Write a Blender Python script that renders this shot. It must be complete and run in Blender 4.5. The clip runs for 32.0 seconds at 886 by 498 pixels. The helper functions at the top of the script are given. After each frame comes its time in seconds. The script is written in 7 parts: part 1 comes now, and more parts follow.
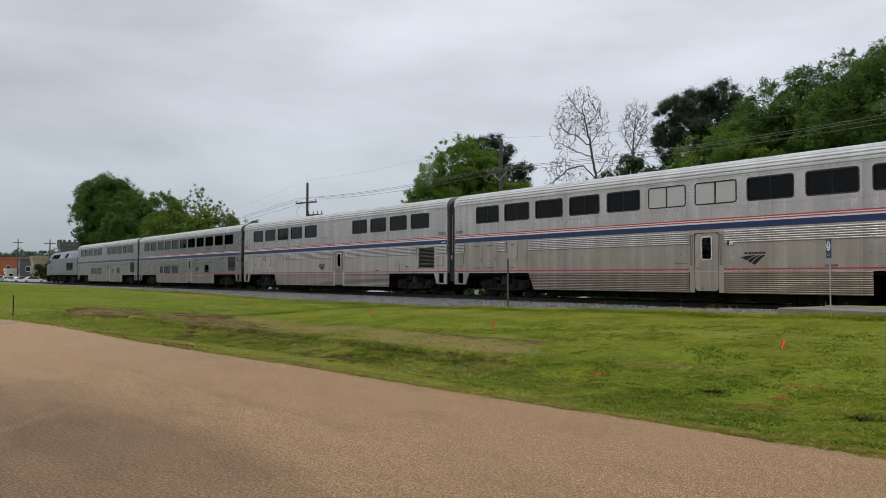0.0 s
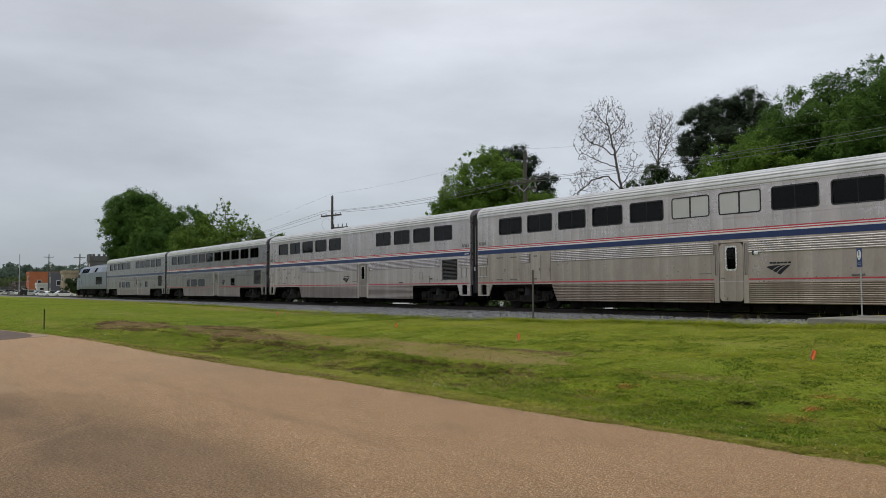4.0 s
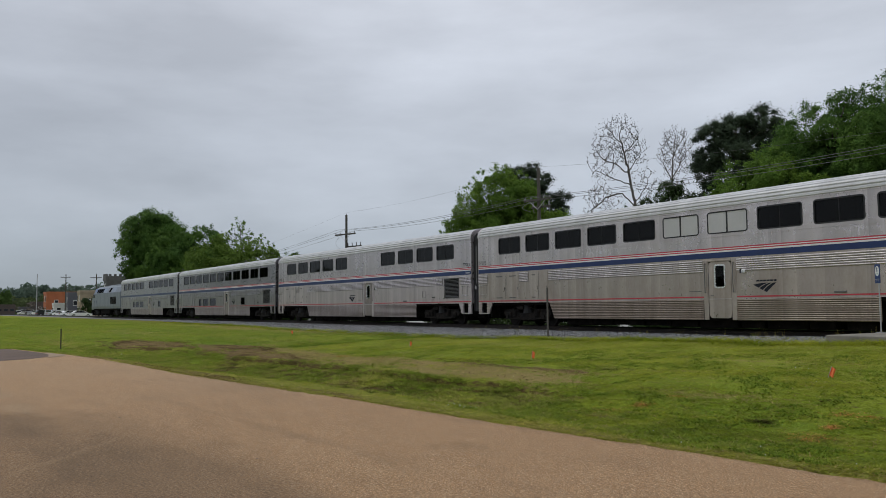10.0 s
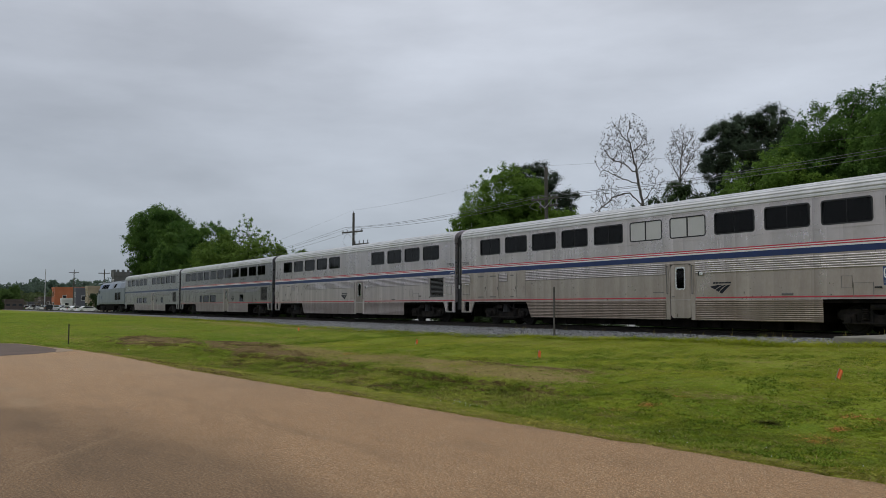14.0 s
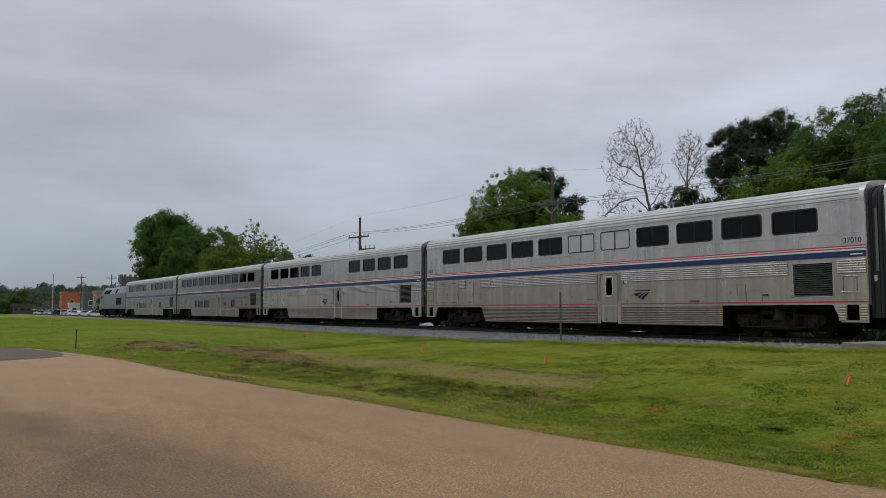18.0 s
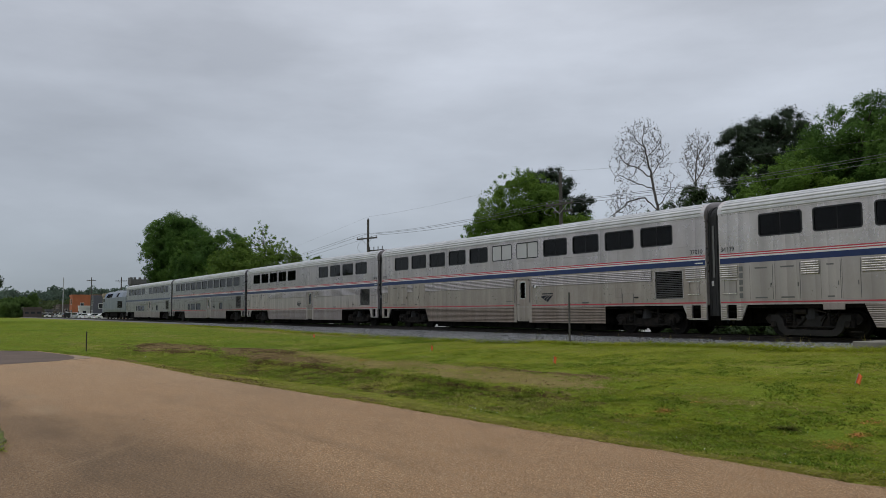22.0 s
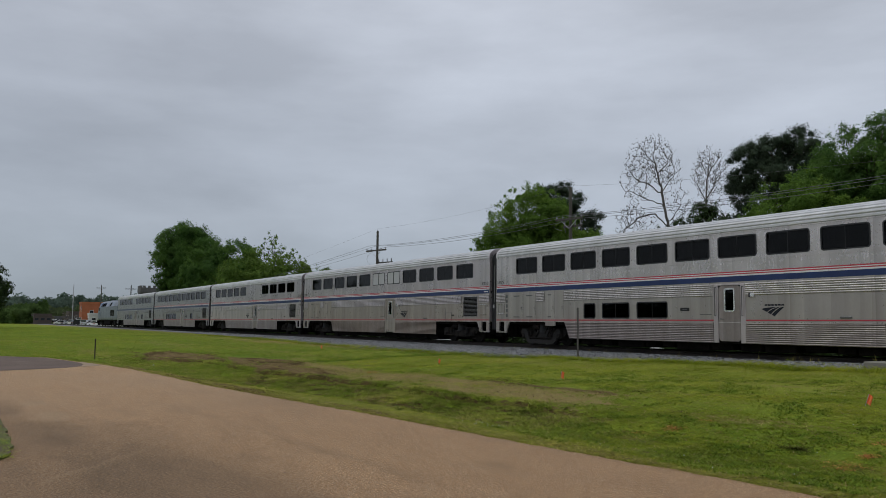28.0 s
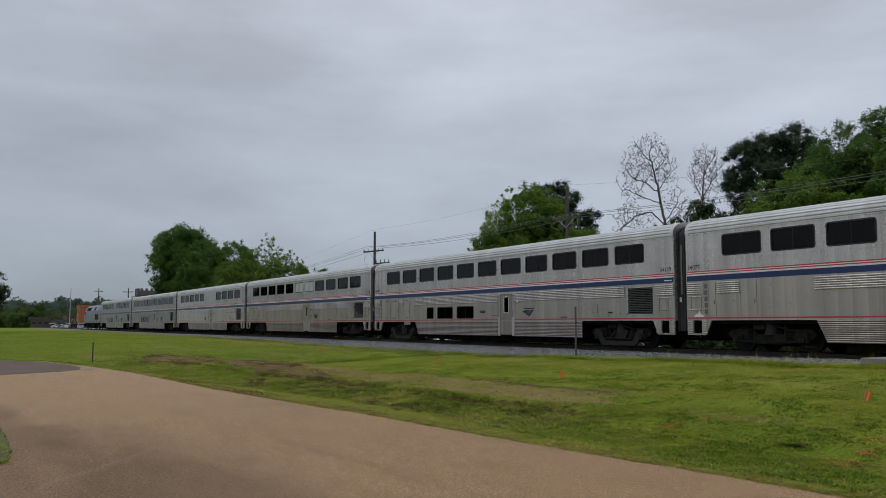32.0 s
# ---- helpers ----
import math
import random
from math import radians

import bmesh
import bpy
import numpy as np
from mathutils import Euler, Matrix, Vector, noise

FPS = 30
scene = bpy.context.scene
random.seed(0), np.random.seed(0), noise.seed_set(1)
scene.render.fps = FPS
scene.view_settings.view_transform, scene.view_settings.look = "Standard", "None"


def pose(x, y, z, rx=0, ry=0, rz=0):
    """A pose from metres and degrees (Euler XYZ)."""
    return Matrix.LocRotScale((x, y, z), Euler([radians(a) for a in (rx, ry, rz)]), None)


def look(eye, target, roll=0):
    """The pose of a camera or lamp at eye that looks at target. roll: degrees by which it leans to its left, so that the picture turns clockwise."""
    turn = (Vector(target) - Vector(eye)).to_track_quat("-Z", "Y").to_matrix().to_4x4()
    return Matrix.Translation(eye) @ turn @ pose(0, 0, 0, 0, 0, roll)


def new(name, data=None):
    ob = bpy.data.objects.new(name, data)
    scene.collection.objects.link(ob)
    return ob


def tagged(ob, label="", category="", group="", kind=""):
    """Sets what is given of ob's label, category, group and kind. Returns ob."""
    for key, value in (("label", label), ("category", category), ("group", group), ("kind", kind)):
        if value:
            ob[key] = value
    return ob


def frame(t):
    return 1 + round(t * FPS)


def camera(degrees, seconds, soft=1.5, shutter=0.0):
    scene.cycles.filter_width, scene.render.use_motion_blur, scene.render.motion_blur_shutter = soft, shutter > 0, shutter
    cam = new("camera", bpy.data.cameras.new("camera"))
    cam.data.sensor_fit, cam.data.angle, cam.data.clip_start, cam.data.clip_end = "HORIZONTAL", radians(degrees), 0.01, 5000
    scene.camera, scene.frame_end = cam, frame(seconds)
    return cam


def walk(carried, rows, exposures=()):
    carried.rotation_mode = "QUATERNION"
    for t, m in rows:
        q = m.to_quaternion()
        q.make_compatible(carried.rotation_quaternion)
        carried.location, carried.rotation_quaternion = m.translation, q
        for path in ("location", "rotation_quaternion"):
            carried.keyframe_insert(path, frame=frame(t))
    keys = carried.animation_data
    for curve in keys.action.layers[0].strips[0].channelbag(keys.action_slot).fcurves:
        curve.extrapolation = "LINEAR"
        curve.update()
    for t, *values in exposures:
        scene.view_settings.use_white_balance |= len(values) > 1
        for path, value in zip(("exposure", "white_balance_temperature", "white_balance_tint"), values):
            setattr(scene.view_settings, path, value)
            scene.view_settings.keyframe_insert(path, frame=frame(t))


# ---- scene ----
# Tuning of exposure and sky (linear values).
EXPOSURES = ((0, 0.09, 6425, 9), (3, 0.07, 6460, 9), (6, -0.08, 6440, 9), (9, -0.12, 6310, 9), (12, -0.19, 6255, 9), (19, -0.22, 6240, 9), (22, -0.25, 6225, 9), (25, -0.36, 6185, 9), (28, -0.34, 6150, 9), (32, -0.30, 6150, 9))
SKY_LOW, SKY_MID, SKY_HIGH, SKY_TOP = (0.355, 0.405, 0.46), (0.565, 0.595, 0.65), (0.695, 0.71, 0.76), (0.95, 0.97, 1.0)
CLOUD_LO, CLOUD_HI = 0.83, 1.15

# Camera: one person standing in a car park, turning slowly with the train.
EYE = Vector((0.0, 0.0, 1.6))
cam = camera(57.36, 32.0, soft=0.75)


def aim(azimuth, tilt, roll):
    """A pose at EYE; azimuth is counted from +y towards -x, tilt upwards, all in degrees."""
    a, e = radians(azimuth), radians(tilt)
    return look(EYE, EYE + Vector((-math.sin(a) * math.cos(e), math.cos(a) * math.cos(e), math.sin(e))) * 50, roll)


walk(cam, [(t, aim(a, e, r)) for t, a, e, r in (
    (0, 53.57, 2.03, 0.12), (0.5, 53.96, 1.91, -0.33), (1, 54.35, 2.38, -0.54), (1.5, 54.55, 2.58, -0.46),
    (2, 54.74, 2.53, -0.21), (2.5, 55.00, 2.40, -0.16), (3, 55.11, 2.38, -0.02), (3.5, 55.17, 2.68, -0.17),
    (5.5, 55.61, 3.43, -0.05), (6, 55.77, 3.83, -0.02), (6.5, 55.83, 3.84, -0.03), (7, 55.94, 3.89, -0.08),
    (7.5, 56.02, 3.85, -0.16), (8, 56.08, 3.87, -0.21), (8.5, 56.19, 3.89, -0.25), (9, 56.24, 3.93, -0.32),
    (9.5, 56.24, 4.08, -0.48), (10, 56.29, 4.16, -0.45), (10.5, 56.47, 4.16, -0.36), (11, 56.53, 4.11, -0.30),
    (11.5, 56.53, 4.06, -0.35), (12, 56.63, 4.01, -0.29), (12.5, 56.71, 3.95, -0.28), (13, 56.75, 3.97, -0.24),
    (13.5, 56.69, 4.07, -0.08), (14, 56.78, 4.04, 0.02), (14.5, 56.88, 4.14, 0.01), (16.5, 57.00, 4.42, 0.07),
    (17, 57.06, 4.45, 0.01), (17.5, 57.26, 4.45, 0.01), (18, 57.23, 4.40, 0.09), (18.5, 57.35, 4.36, 0.01),
    (19, 57.39, 4.34, 0.06), (19.5, 57.49, 4.36, 0.12), (20, 57.66, 4.38, 0.04), (20.5, 57.70, 4.47, 0.00),
    (21, 57.74, 4.52, -0.06), (21.5, 57.78, 4.46, -0.17), (22, 57.81, 4.47, -0.22), (22.5, 57.84, 4.55, -0.29),
    (23, 57.84, 4.60, -0.28), (23.5, 57.86, 4.69, -0.26), (24, 57.96, 4.71, -0.16), (24.5, 58.09, 4.76, -0.08),
    (25, 58.16, 4.81, -0.01), (25.5, 57.74, 5.13, 0.09), (27.5, 58.09, 5.44, 0.49), (28, 58.46, 5.39, 0.72),
    (28.5, 58.86, 5.41, 0.74), (29, 59.23, 5.42, 0.58), (29.5, 58.67, 5.41, 0.37), (30, 58.24, 5.39, 0.24),
    (30.5, 57.96, 5.41, 0.13), (31, 58.13, 5.37, 0.17), (31.5, 58.04, 5.41, 0.19), (32, 58.27, 5.40, 0.19))],
    exposures=EXPOSURES)

# World: an overcast sky, brighter overhead, with soft cloud bands; a weak wide sun behind the clouds.
SUN_EL, SUN_ROT = 52, 200
world = bpy.data.worlds.new("overcast_sky")
scene.world = world
world.use_nodes = True
wn, wl = world.node_tree.nodes, world.node_tree.links
wn.clear()


def wnode(kind, **values):
    n = wn.new(kind)
    for k, v in values.items():
        n.inputs[k].default_value = v
    return n


w_out, w_bg = wn.new("ShaderNodeOutputWorld"), wn.new("ShaderNodeBackground")
w_bg.inputs["Strength"].default_value = 1.0
w_sky = wn.new("ShaderNodeTexSky")
w_sky.sky_type, w_sky.sun_disc = "NISHITA", False
w_sky.sun_elevation, w_sky.sun_rotation = radians(SUN_EL), radians(SUN_ROT)
w_co, w_xyz = wn.new("ShaderNodeTexCoord"), wn.new("ShaderNodeSeparateXYZ")
wl.new(w_co.outputs["Generated"], w_xyz.inputs[0])
# cloud layer, flattened towards the horizon
w_map = wn.new("ShaderNodeMapping")
w_map.inputs["Scale"].default_value = (1.6, 1.6, 5.5)
wl.new(w_co.outputs["Generated"], w_map.inputs["Vector"])
w_n1, w_n2 = wnode("ShaderNodeTexNoise", Scale=1.7, Detail=6.0, Roughness=0.52), wnode("ShaderNodeTexNoise", Scale=5.0, Detail=5.0, Roughness=0.55)
wl.new(w_map.outputs[0], w_n1.inputs["Vector"])
wl.new(w_map.outputs[0], w_n2.inputs["Vector"])
w_sum = wn.new("ShaderNodeMath")
w_sum.operation = "MULTIPLY_ADD"
wl.new(w_n2.outputs[0], w_sum.inputs[0])
w_sum.inputs[1].default_value = 0.3
wl.new(w_n1.outputs[0], w_sum.inputs[2])
w_cl = wn.new("ShaderNodeMapRange")
w_cl.inputs["From Min"].default_value, w_cl.inputs["From Max"].default_value = 0.42, 0.92
w_cl.inputs["To Min"].default_value, w_cl.inputs["To Max"].default_value = CLOUD_LO, CLOUD_HI
wl.new(w_sum.outputs[0], w_cl.inputs["Value"])
w_gr = wn.new("ShaderNodeValToRGB")
w_gr.color_ramp.elements[0].position, w_gr.color_ramp.elements[0].color = 0.0, (*SKY_LOW, 1)
w_gr.color_ramp.elements[1].position, w_gr.color_ramp.elements[1].color = 1.0, (*SKY_TOP, 1)
for pos, col in ((0.12, SKY_MID), (0.38, SKY_HIGH)):
    el = w_gr.color_ramp.elements.new(pos)
    el.color = (*col, 1)
wl.new(w_xyz.outputs["Z"], w_gr.inputs[0])
w_mul = wn.new("ShaderNodeVectorMath")
w_mul.operation = "SCALE"
wl.new(w_gr.outputs[0], w_mul.inputs[0])
wl.new(w_cl.outputs[0], w_mul.inputs["Scale"])
w_dim = wn.new("ShaderNodeMapRange")
w_dim.inputs["From Min"].default_value, w_dim.inputs["From Max"].default_value = -1.0, -0.86
w_dim.inputs["To Min"].default_value, w_dim.inputs["To Max"].default_value = 0.78, 0.955
wl.new(w_xyz.outputs["X"], w_dim.inputs["Value"])
w_dm = wn.new("ShaderNodeVectorMath")
w_dm.operation = "SCALE"
wl.new(w_mul.outputs[0], w_dm.inputs[0])
wl.new(w_dim.outputs[0], w_dm.inputs["Scale"])
w_nis = wn.new("ShaderNodeVectorMath")
w_nis.operation = "SCALE"
w_nis.inputs["Scale"].default_value = 0.012
wl.new(w_sky.outputs[0], w_nis.inputs[0])
w_add = wn.new("ShaderNodeVectorMath")
w_add.operation = "ADD"
wl.new(w_dm.outputs[0], w_add.inputs[0])
wl.new(w_nis.outputs[0], w_add.inputs[1])
wl.new(w_add.outputs[0], w_bg.inputs["Color"])
wl.new(w_bg.outputs[0], w_out.inputs["Surface"])

sun = new("sun", bpy.data.lights.new("sun", "SUN"))
sun.data.energy, sun.data.angle, sun.data.color = 0.7, radians(25), (1.0, 0.97, 0.92)
sun.matrix_world = look((0, 0, 60), (20, 22, 0))


# ---- materials ----
def mixer(nt, kind, fac, a, b):
    """A colour mix; each of fac, a, b is a socket or a value."""
    n = nt.nodes.new("ShaderNodeMix")
    n.data_type, n.blend_type = "RGBA", kind
    for i, v in ((0, fac), (6, a), (7, b)):
        if hasattr(v, "links"):
            nt.links.new(v, n.inputs[i])
        else:
            n.inputs[i].default_value = v if i == 0 else (*v, 1)
    return n.outputs[2]


def maths(nt, op, a, b=0.0, c=0.0):
    n = nt.nodes.new("ShaderNodeMath")
    n.operation = op
    for i, v in enumerate((a, b, c)):
        if hasattr(v, "links"):
            nt.links.new(v, n.inputs[i])
        else:
            n.inputs[i].default_value = v
    return n.outputs[0]


def noise_of(nt, scale, detail=4.0, stretch=None, rough=0.55):
    co = nt.nodes.new("ShaderNodeTexCoord").outputs["Object"]
    if stretch:
        mp = nt.nodes.new("ShaderNodeMapping")
        mp.inputs["Scale"].default_value = stretch
        nt.links.new(co, mp.inputs[0])
        co = mp.outputs[0]
    n = nt.nodes.new("ShaderNodeTexNoise")
    n.inputs["Scale"].default_value, n.inputs["Detail"].default_value, n.inputs["Roughness"].default_value = scale, detail, rough
    nt.links.new(co, n.inputs["Vector"])
    return n.outputs[0]


def ranged(nt, v, a, b, lo=0.0, hi=1.0):
    n = nt.nodes.new("ShaderNodeMapRange")
    nt.links.new(v, n.inputs["Value"])
    for k, x in (("From Min", a), ("From Max", b), ("To Min", lo), ("To Max", hi)):
        n.inputs[k].default_value = x
    return n.outputs[0]


def material(name, col, rough=0.7, metal=0.0, var=0.15, scale=1.5, fine=25.0, bump=0.0, bump_scale=60.0, second=None,
             amount=(0.45, 0.65), stretch=None, island=0.0, spec=0.5, random_object=0.0):
    """A surface with colour varied at two scales, a second colour in patches, and fine relief."""
    m = bpy.data.materials.new(name)
    m.use_nodes = True
    nt = m.node_tree
    b = nt.nodes["Principled BSDF"]
    n1, n2 = noise_of(nt, scale, 5, stretch), noise_of(nt, fine, 4)
    c = mixer(nt, "MIX", ranged(nt, n1, *amount), col, second) if second else None
    f = maths(nt, "ADD", ranged(nt, n1, 0.25, 0.75, 1 - var, 1 + var), ranged(nt, n2, 0.25, 0.75, -var * 0.7, var * 0.7))
    if island:
        g = nt.nodes.new("ShaderNodeNewGeometry")
        f = maths(nt, "MULTIPLY", f, ranged(nt, g.outputs["Random Per Island"], 0, 1, 1 - island, 1 + island))
    if random_object:
        g = nt.nodes.new("ShaderNodeObjectInfo")
        f = maths(nt, "MULTIPLY", f, ranged(nt, g.outputs["Random"], 0, 1, 1 - random_object, 1 + random_object))
    comb = nt.nodes.new("ShaderNodeCombineColor")
    for i in range(3):
        nt.links.new(f, comb.inputs[i])
    nt.links.new(mixer(nt, "MULTIPLY", 1.0, c if c else col, comb.outputs[0]), b.inputs["Base Color"])
    b.inputs["Metallic"].default_value = metal
    b.inputs["Specular IOR Level"].default_value = spec
    nt.links.new(ranged(nt, n2, 0.2, 0.8, max(0.03, rough - 0.08), min(1, rough + 0.08)), b.inputs["Roughness"])
    if bump:
        bp = nt.nodes.new("ShaderNodeBump")
        bp.inputs["Strength"].default_value, bp.inputs["Distance"].default_value = 1.0, bump
        nt.links.new(noise_of(nt, bump_scale, 3), bp.inputs["Height"])
        nt.links.new(bp.outputs[0], b.inputs["Normal"])
    return m


def translucent(m, share):
    """Thin leaves and blades let light through."""
    nt = m.node_tree
    bs, out = nt.nodes["Principled BSDF"], nt.nodes["Material Output"]
    tl, mx = nt.nodes.new("ShaderNodeBsdfTranslucent"), nt.nodes.new("ShaderNodeMixShader")
    nt.links.new(bs.inputs["Base Color"].links[0].from_socket, tl.inputs["Color"])
    mx.inputs[0].default_value = share
    nt.links.new(bs.outputs[0], mx.inputs[1])
    nt.links.new(tl.outputs[0], mx.inputs[2])
    nt.links.new(mx.outputs[0], out.inputs["Surface"])
    return m


def steel(name, col, grime, amount, metal=0.9, rough=0.27, panel=1.0):
    """Stainless sheet: panel by panel slightly different, buckled reflections put into the colour, with rain streaks
    and road grime.
    """
    m = bpy.data.materials.new(name)
    m.use_nodes = True
    nt = m.node_tree
    b = nt.nodes["Principled BSDF"]
    co = nt.nodes.new("ShaderNodeTexCoord").outputs["Object"]
    sx = nt.nodes.new("ShaderNodeSeparateXYZ")
    nt.links.new(co, sx.inputs[0])
    cell = maths(nt, "FLOOR", maths(nt, "DIVIDE", sx.outputs[0], 0.68))
    wnz = nt.nodes.new("ShaderNodeTexWhiteNoise")
    wnz.noise_dimensions = "1D"
    nt.links.new(cell, wnz.inputs["W"])
    streak = noise_of(nt, 1.0, 4, (0.9, 1.0, 0.5), 0.55)
    blot = noise_of(nt, 0.55, 5, None, 0.6)
    fine = noise_of(nt, 14.0, 4, (1.0, 1.0, 0.5))
    dirt = maths(nt, "MULTIPLY", ranged(nt, streak, 0.35, 0.8), ranged(nt, blot, 0.3, 0.7, 0.35, 1.0))
    dirt = maths(nt, "MULTIPLY", maths(nt, "ADD", dirt, ranged(nt, fine, 0.3, 0.8, 0.0, 0.25)), amount)
    f = maths(nt, "ADD", ranged(nt, wnz.outputs["Value"], 0, 1, 0.95, 1.05), ranged(nt, blot, 0.25, 0.75, -0.05, 0.05))
    # uneven reflections of buckled panels, put into the colour as ramps between welds
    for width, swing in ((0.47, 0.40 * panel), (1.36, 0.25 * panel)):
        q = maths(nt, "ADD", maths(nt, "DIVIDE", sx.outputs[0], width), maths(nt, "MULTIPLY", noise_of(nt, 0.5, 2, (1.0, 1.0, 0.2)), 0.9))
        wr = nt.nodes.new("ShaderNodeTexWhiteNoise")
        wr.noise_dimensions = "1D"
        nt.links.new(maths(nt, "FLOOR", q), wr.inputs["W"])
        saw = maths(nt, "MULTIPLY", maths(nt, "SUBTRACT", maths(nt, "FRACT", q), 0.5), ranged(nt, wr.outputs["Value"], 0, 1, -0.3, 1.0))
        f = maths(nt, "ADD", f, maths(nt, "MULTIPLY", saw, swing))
    f = maths(nt, "ADD", f, ranged(nt, noise_of(nt, 1.0, 3, (1.9, 1.0, 0.3), 0.5), 0.33, 0.67, -0.075, 0.075))
    comb = nt.nodes.new("ShaderNodeCombineColor")
    for i in range(3):
        nt.links.new(f, comb.inputs[i])
    base = mixer(nt, "MULTIPLY", 1.0, col, comb.outputs[0])
    nt.links.new(mixer(nt, "MIX", dirt, base, grime), b.inputs["Base Color"])
    nt.links.new(maths(nt, "MULTIPLY", maths(nt, "SUBTRACT", 1.0, dirt), metal), b.inputs["Metallic"])
    nt.links.new(maths(nt, "ADD", maths(nt, "MULTIPLY", dirt, 0.3), ranged(nt, fine, 0.3, 0.7, rough - 0.05, rough + 0.07)), b.inputs["Roughness"])
    bp = nt.nodes.new("ShaderNodeBump")
    bp.inputs["Strength"].default_value, bp.inputs["Distance"].default_value = 1.0, 0.016
    nt.links.new(noise_of(nt, 1.0, 2, (1.5, 1.0, 0.9)), bp.inputs["Height"])
    nt.links.new(bp.outputs[0], b.inputs["Normal"])
    return m


def tinted_glass(name, tint, gloss=0.04):
    m = bpy.data.materials.new(name)
    m.use_nodes = True
    nt = m.node_tree
    nt.nodes.remove(nt.nodes["Principled BSDF"])
    tr, gl, fr, mx = (nt.nodes.new(k) for k in ("ShaderNodeBsdfTransparent", "ShaderNodeBsdfGlossy", "ShaderNodeFresnel", "ShaderNodeMixShader"))
    tr.inputs["Color"].default_value = (*tint, 1)
    gl.inputs["Roughness"].default_value = gloss
    fr.inputs["IOR"].default_value = 1.29
    nt.links.new(fr.outputs[0], mx.inputs[0])
    nt.links.new(tr.outputs[0], mx.inputs[1])
    nt.links.new(gl.outputs[0], mx.inputs[2])
    nt.links.new(mx.outputs[0], nt.nodes["Material Output"].inputs["Surface"])
    return m


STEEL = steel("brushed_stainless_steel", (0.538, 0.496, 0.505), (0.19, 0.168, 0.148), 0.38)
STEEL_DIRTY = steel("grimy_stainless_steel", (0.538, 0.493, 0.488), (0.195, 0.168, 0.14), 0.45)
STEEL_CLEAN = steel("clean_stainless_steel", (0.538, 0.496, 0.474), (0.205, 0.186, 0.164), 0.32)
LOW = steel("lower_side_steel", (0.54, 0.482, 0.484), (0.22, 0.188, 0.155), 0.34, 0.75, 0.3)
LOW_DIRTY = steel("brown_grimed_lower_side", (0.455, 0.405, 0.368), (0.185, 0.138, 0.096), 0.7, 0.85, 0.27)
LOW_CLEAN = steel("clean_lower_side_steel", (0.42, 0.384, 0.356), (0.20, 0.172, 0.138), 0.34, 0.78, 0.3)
# Darker copies for the far coaches: their dim grazing reflections put into the colour
STEEL_COOL = steel("stainless_steel_dark_reflection", (0.298, 0.288, 0.305), (0.125, 0.117, 0.113), 0.36)
LOW_COOL = steel("lower_side_dark_reflection", (0.285, 0.272, 0.287), (0.13, 0.12, 0.11), 0.36, 0.78, 0.3)
# Skirt steels: road grime, with the dark mirrored ground also put into the colour
SKIRT = steel("grimed_skirt_steel_ground_reflection", (0.30, 0.25, 0.21), (0.115, 0.078, 0.048), 0.9, 0.85, 0.32)
SKIRT_CLEAN = steel("dulled_skirt_steel", (0.345, 0.302, 0.288), (0.138, 0.106, 0.082), 0.7, 0.85, 0.32)
ROOF = steel("roof_steel", (0.56, 0.56, 0.565), (0.27, 0.265, 0.255), 0.4, 0.3, 0.45, 0.25)
BLANK = material("white_filler_panel", (0.46, 0.455, 0.45), 0.5, 0.1, 0.06)
BLUE = material("blue_livery_stripe", (0.013, 0.029, 0.105), 0.4, 0, 0.18, 2.0, 20, spec=0.4)
RED = material("red_livery_stripe", (0.42, 0.03, 0.05), 0.45, 0, 0.15, 2.0, 20)
WHITE = material("white_livery_pinstripe", (0.66, 0.655, 0.65), 0.45, 0, 0.08, 2.0, 20)
GASKET = material("black_rubber_gasket", (0.012, 0.012, 0.013), 0.6, 0, 0.1)
GLASS = tinted_glass("tinted_window_glass", (0.19, 0.195, 0.20))
CURTAIN = material("dark_blue_grey_curtain", (0.06, 0.065, 0.075), 0.9, 0, 0.2, 4.0)
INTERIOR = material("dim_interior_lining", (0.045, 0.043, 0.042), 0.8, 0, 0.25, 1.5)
RUBBER = material("weathered_rubber_diaphragm", (0.014, 0.014, 0.015), 0.75, 0, 0.3, 2.0, 20, 0.004, 30)
UNDER = material("black_underframe_paint", (0.007, 0.0065, 0.006), 0.95, 0, 0.4, 3.0, 30, second=(0.012, 0.010, 0.009), spec=0.05)
TRUCK = material("greasy_cast_steel", (0.011, 0.010, 0.009), 0.85, 0.0, 0.4, 4.0, 40, 0.004, 40, second=(0.02, 0.016, 0.013), spec=0.2)
BEAM = material("worn_grey_cast_beam", (0.021, 0.020, 0.019), 0.8, 0.1, 0.35, 3.0, 30, second=(0.02, 0.018, 0.016), spec=0.3)
WHEEL = material("dark_wheel_steel", (0.013, 0.012, 0.011), 0.75, 0.1, 0.3, 6.0, 40, spec=0.2)
GRILLE = material("dark_louvre_metal", (0.15, 0.148, 0.145), 0.5, 0.5, 0.2)
LINE = material("dark_panel_seam", (0.10, 0.10, 0.095), 0.7, 0.1, 0.2)
SEAM = material("worn_panel_edge", (0.24, 0.225, 0.215), 0.5, 0.5, 0.2)
HANDLE = material("worn_grab_iron", (0.16, 0.155, 0.15), 0.45, 0.7, 0.2)
CHROME = material("bright_door_window_rim", (0.72, 0.72, 0.71), 0.25, 0.8, 0.05)
PALE = material("pale_enamel", (0.70, 0.70, 0.67), 0.5, 0, 0.08)
LETTER = material("dark_lettering_paint", (0.014, 0.016, 0.024), 0.6, 0, 0.1, spec=0.2)


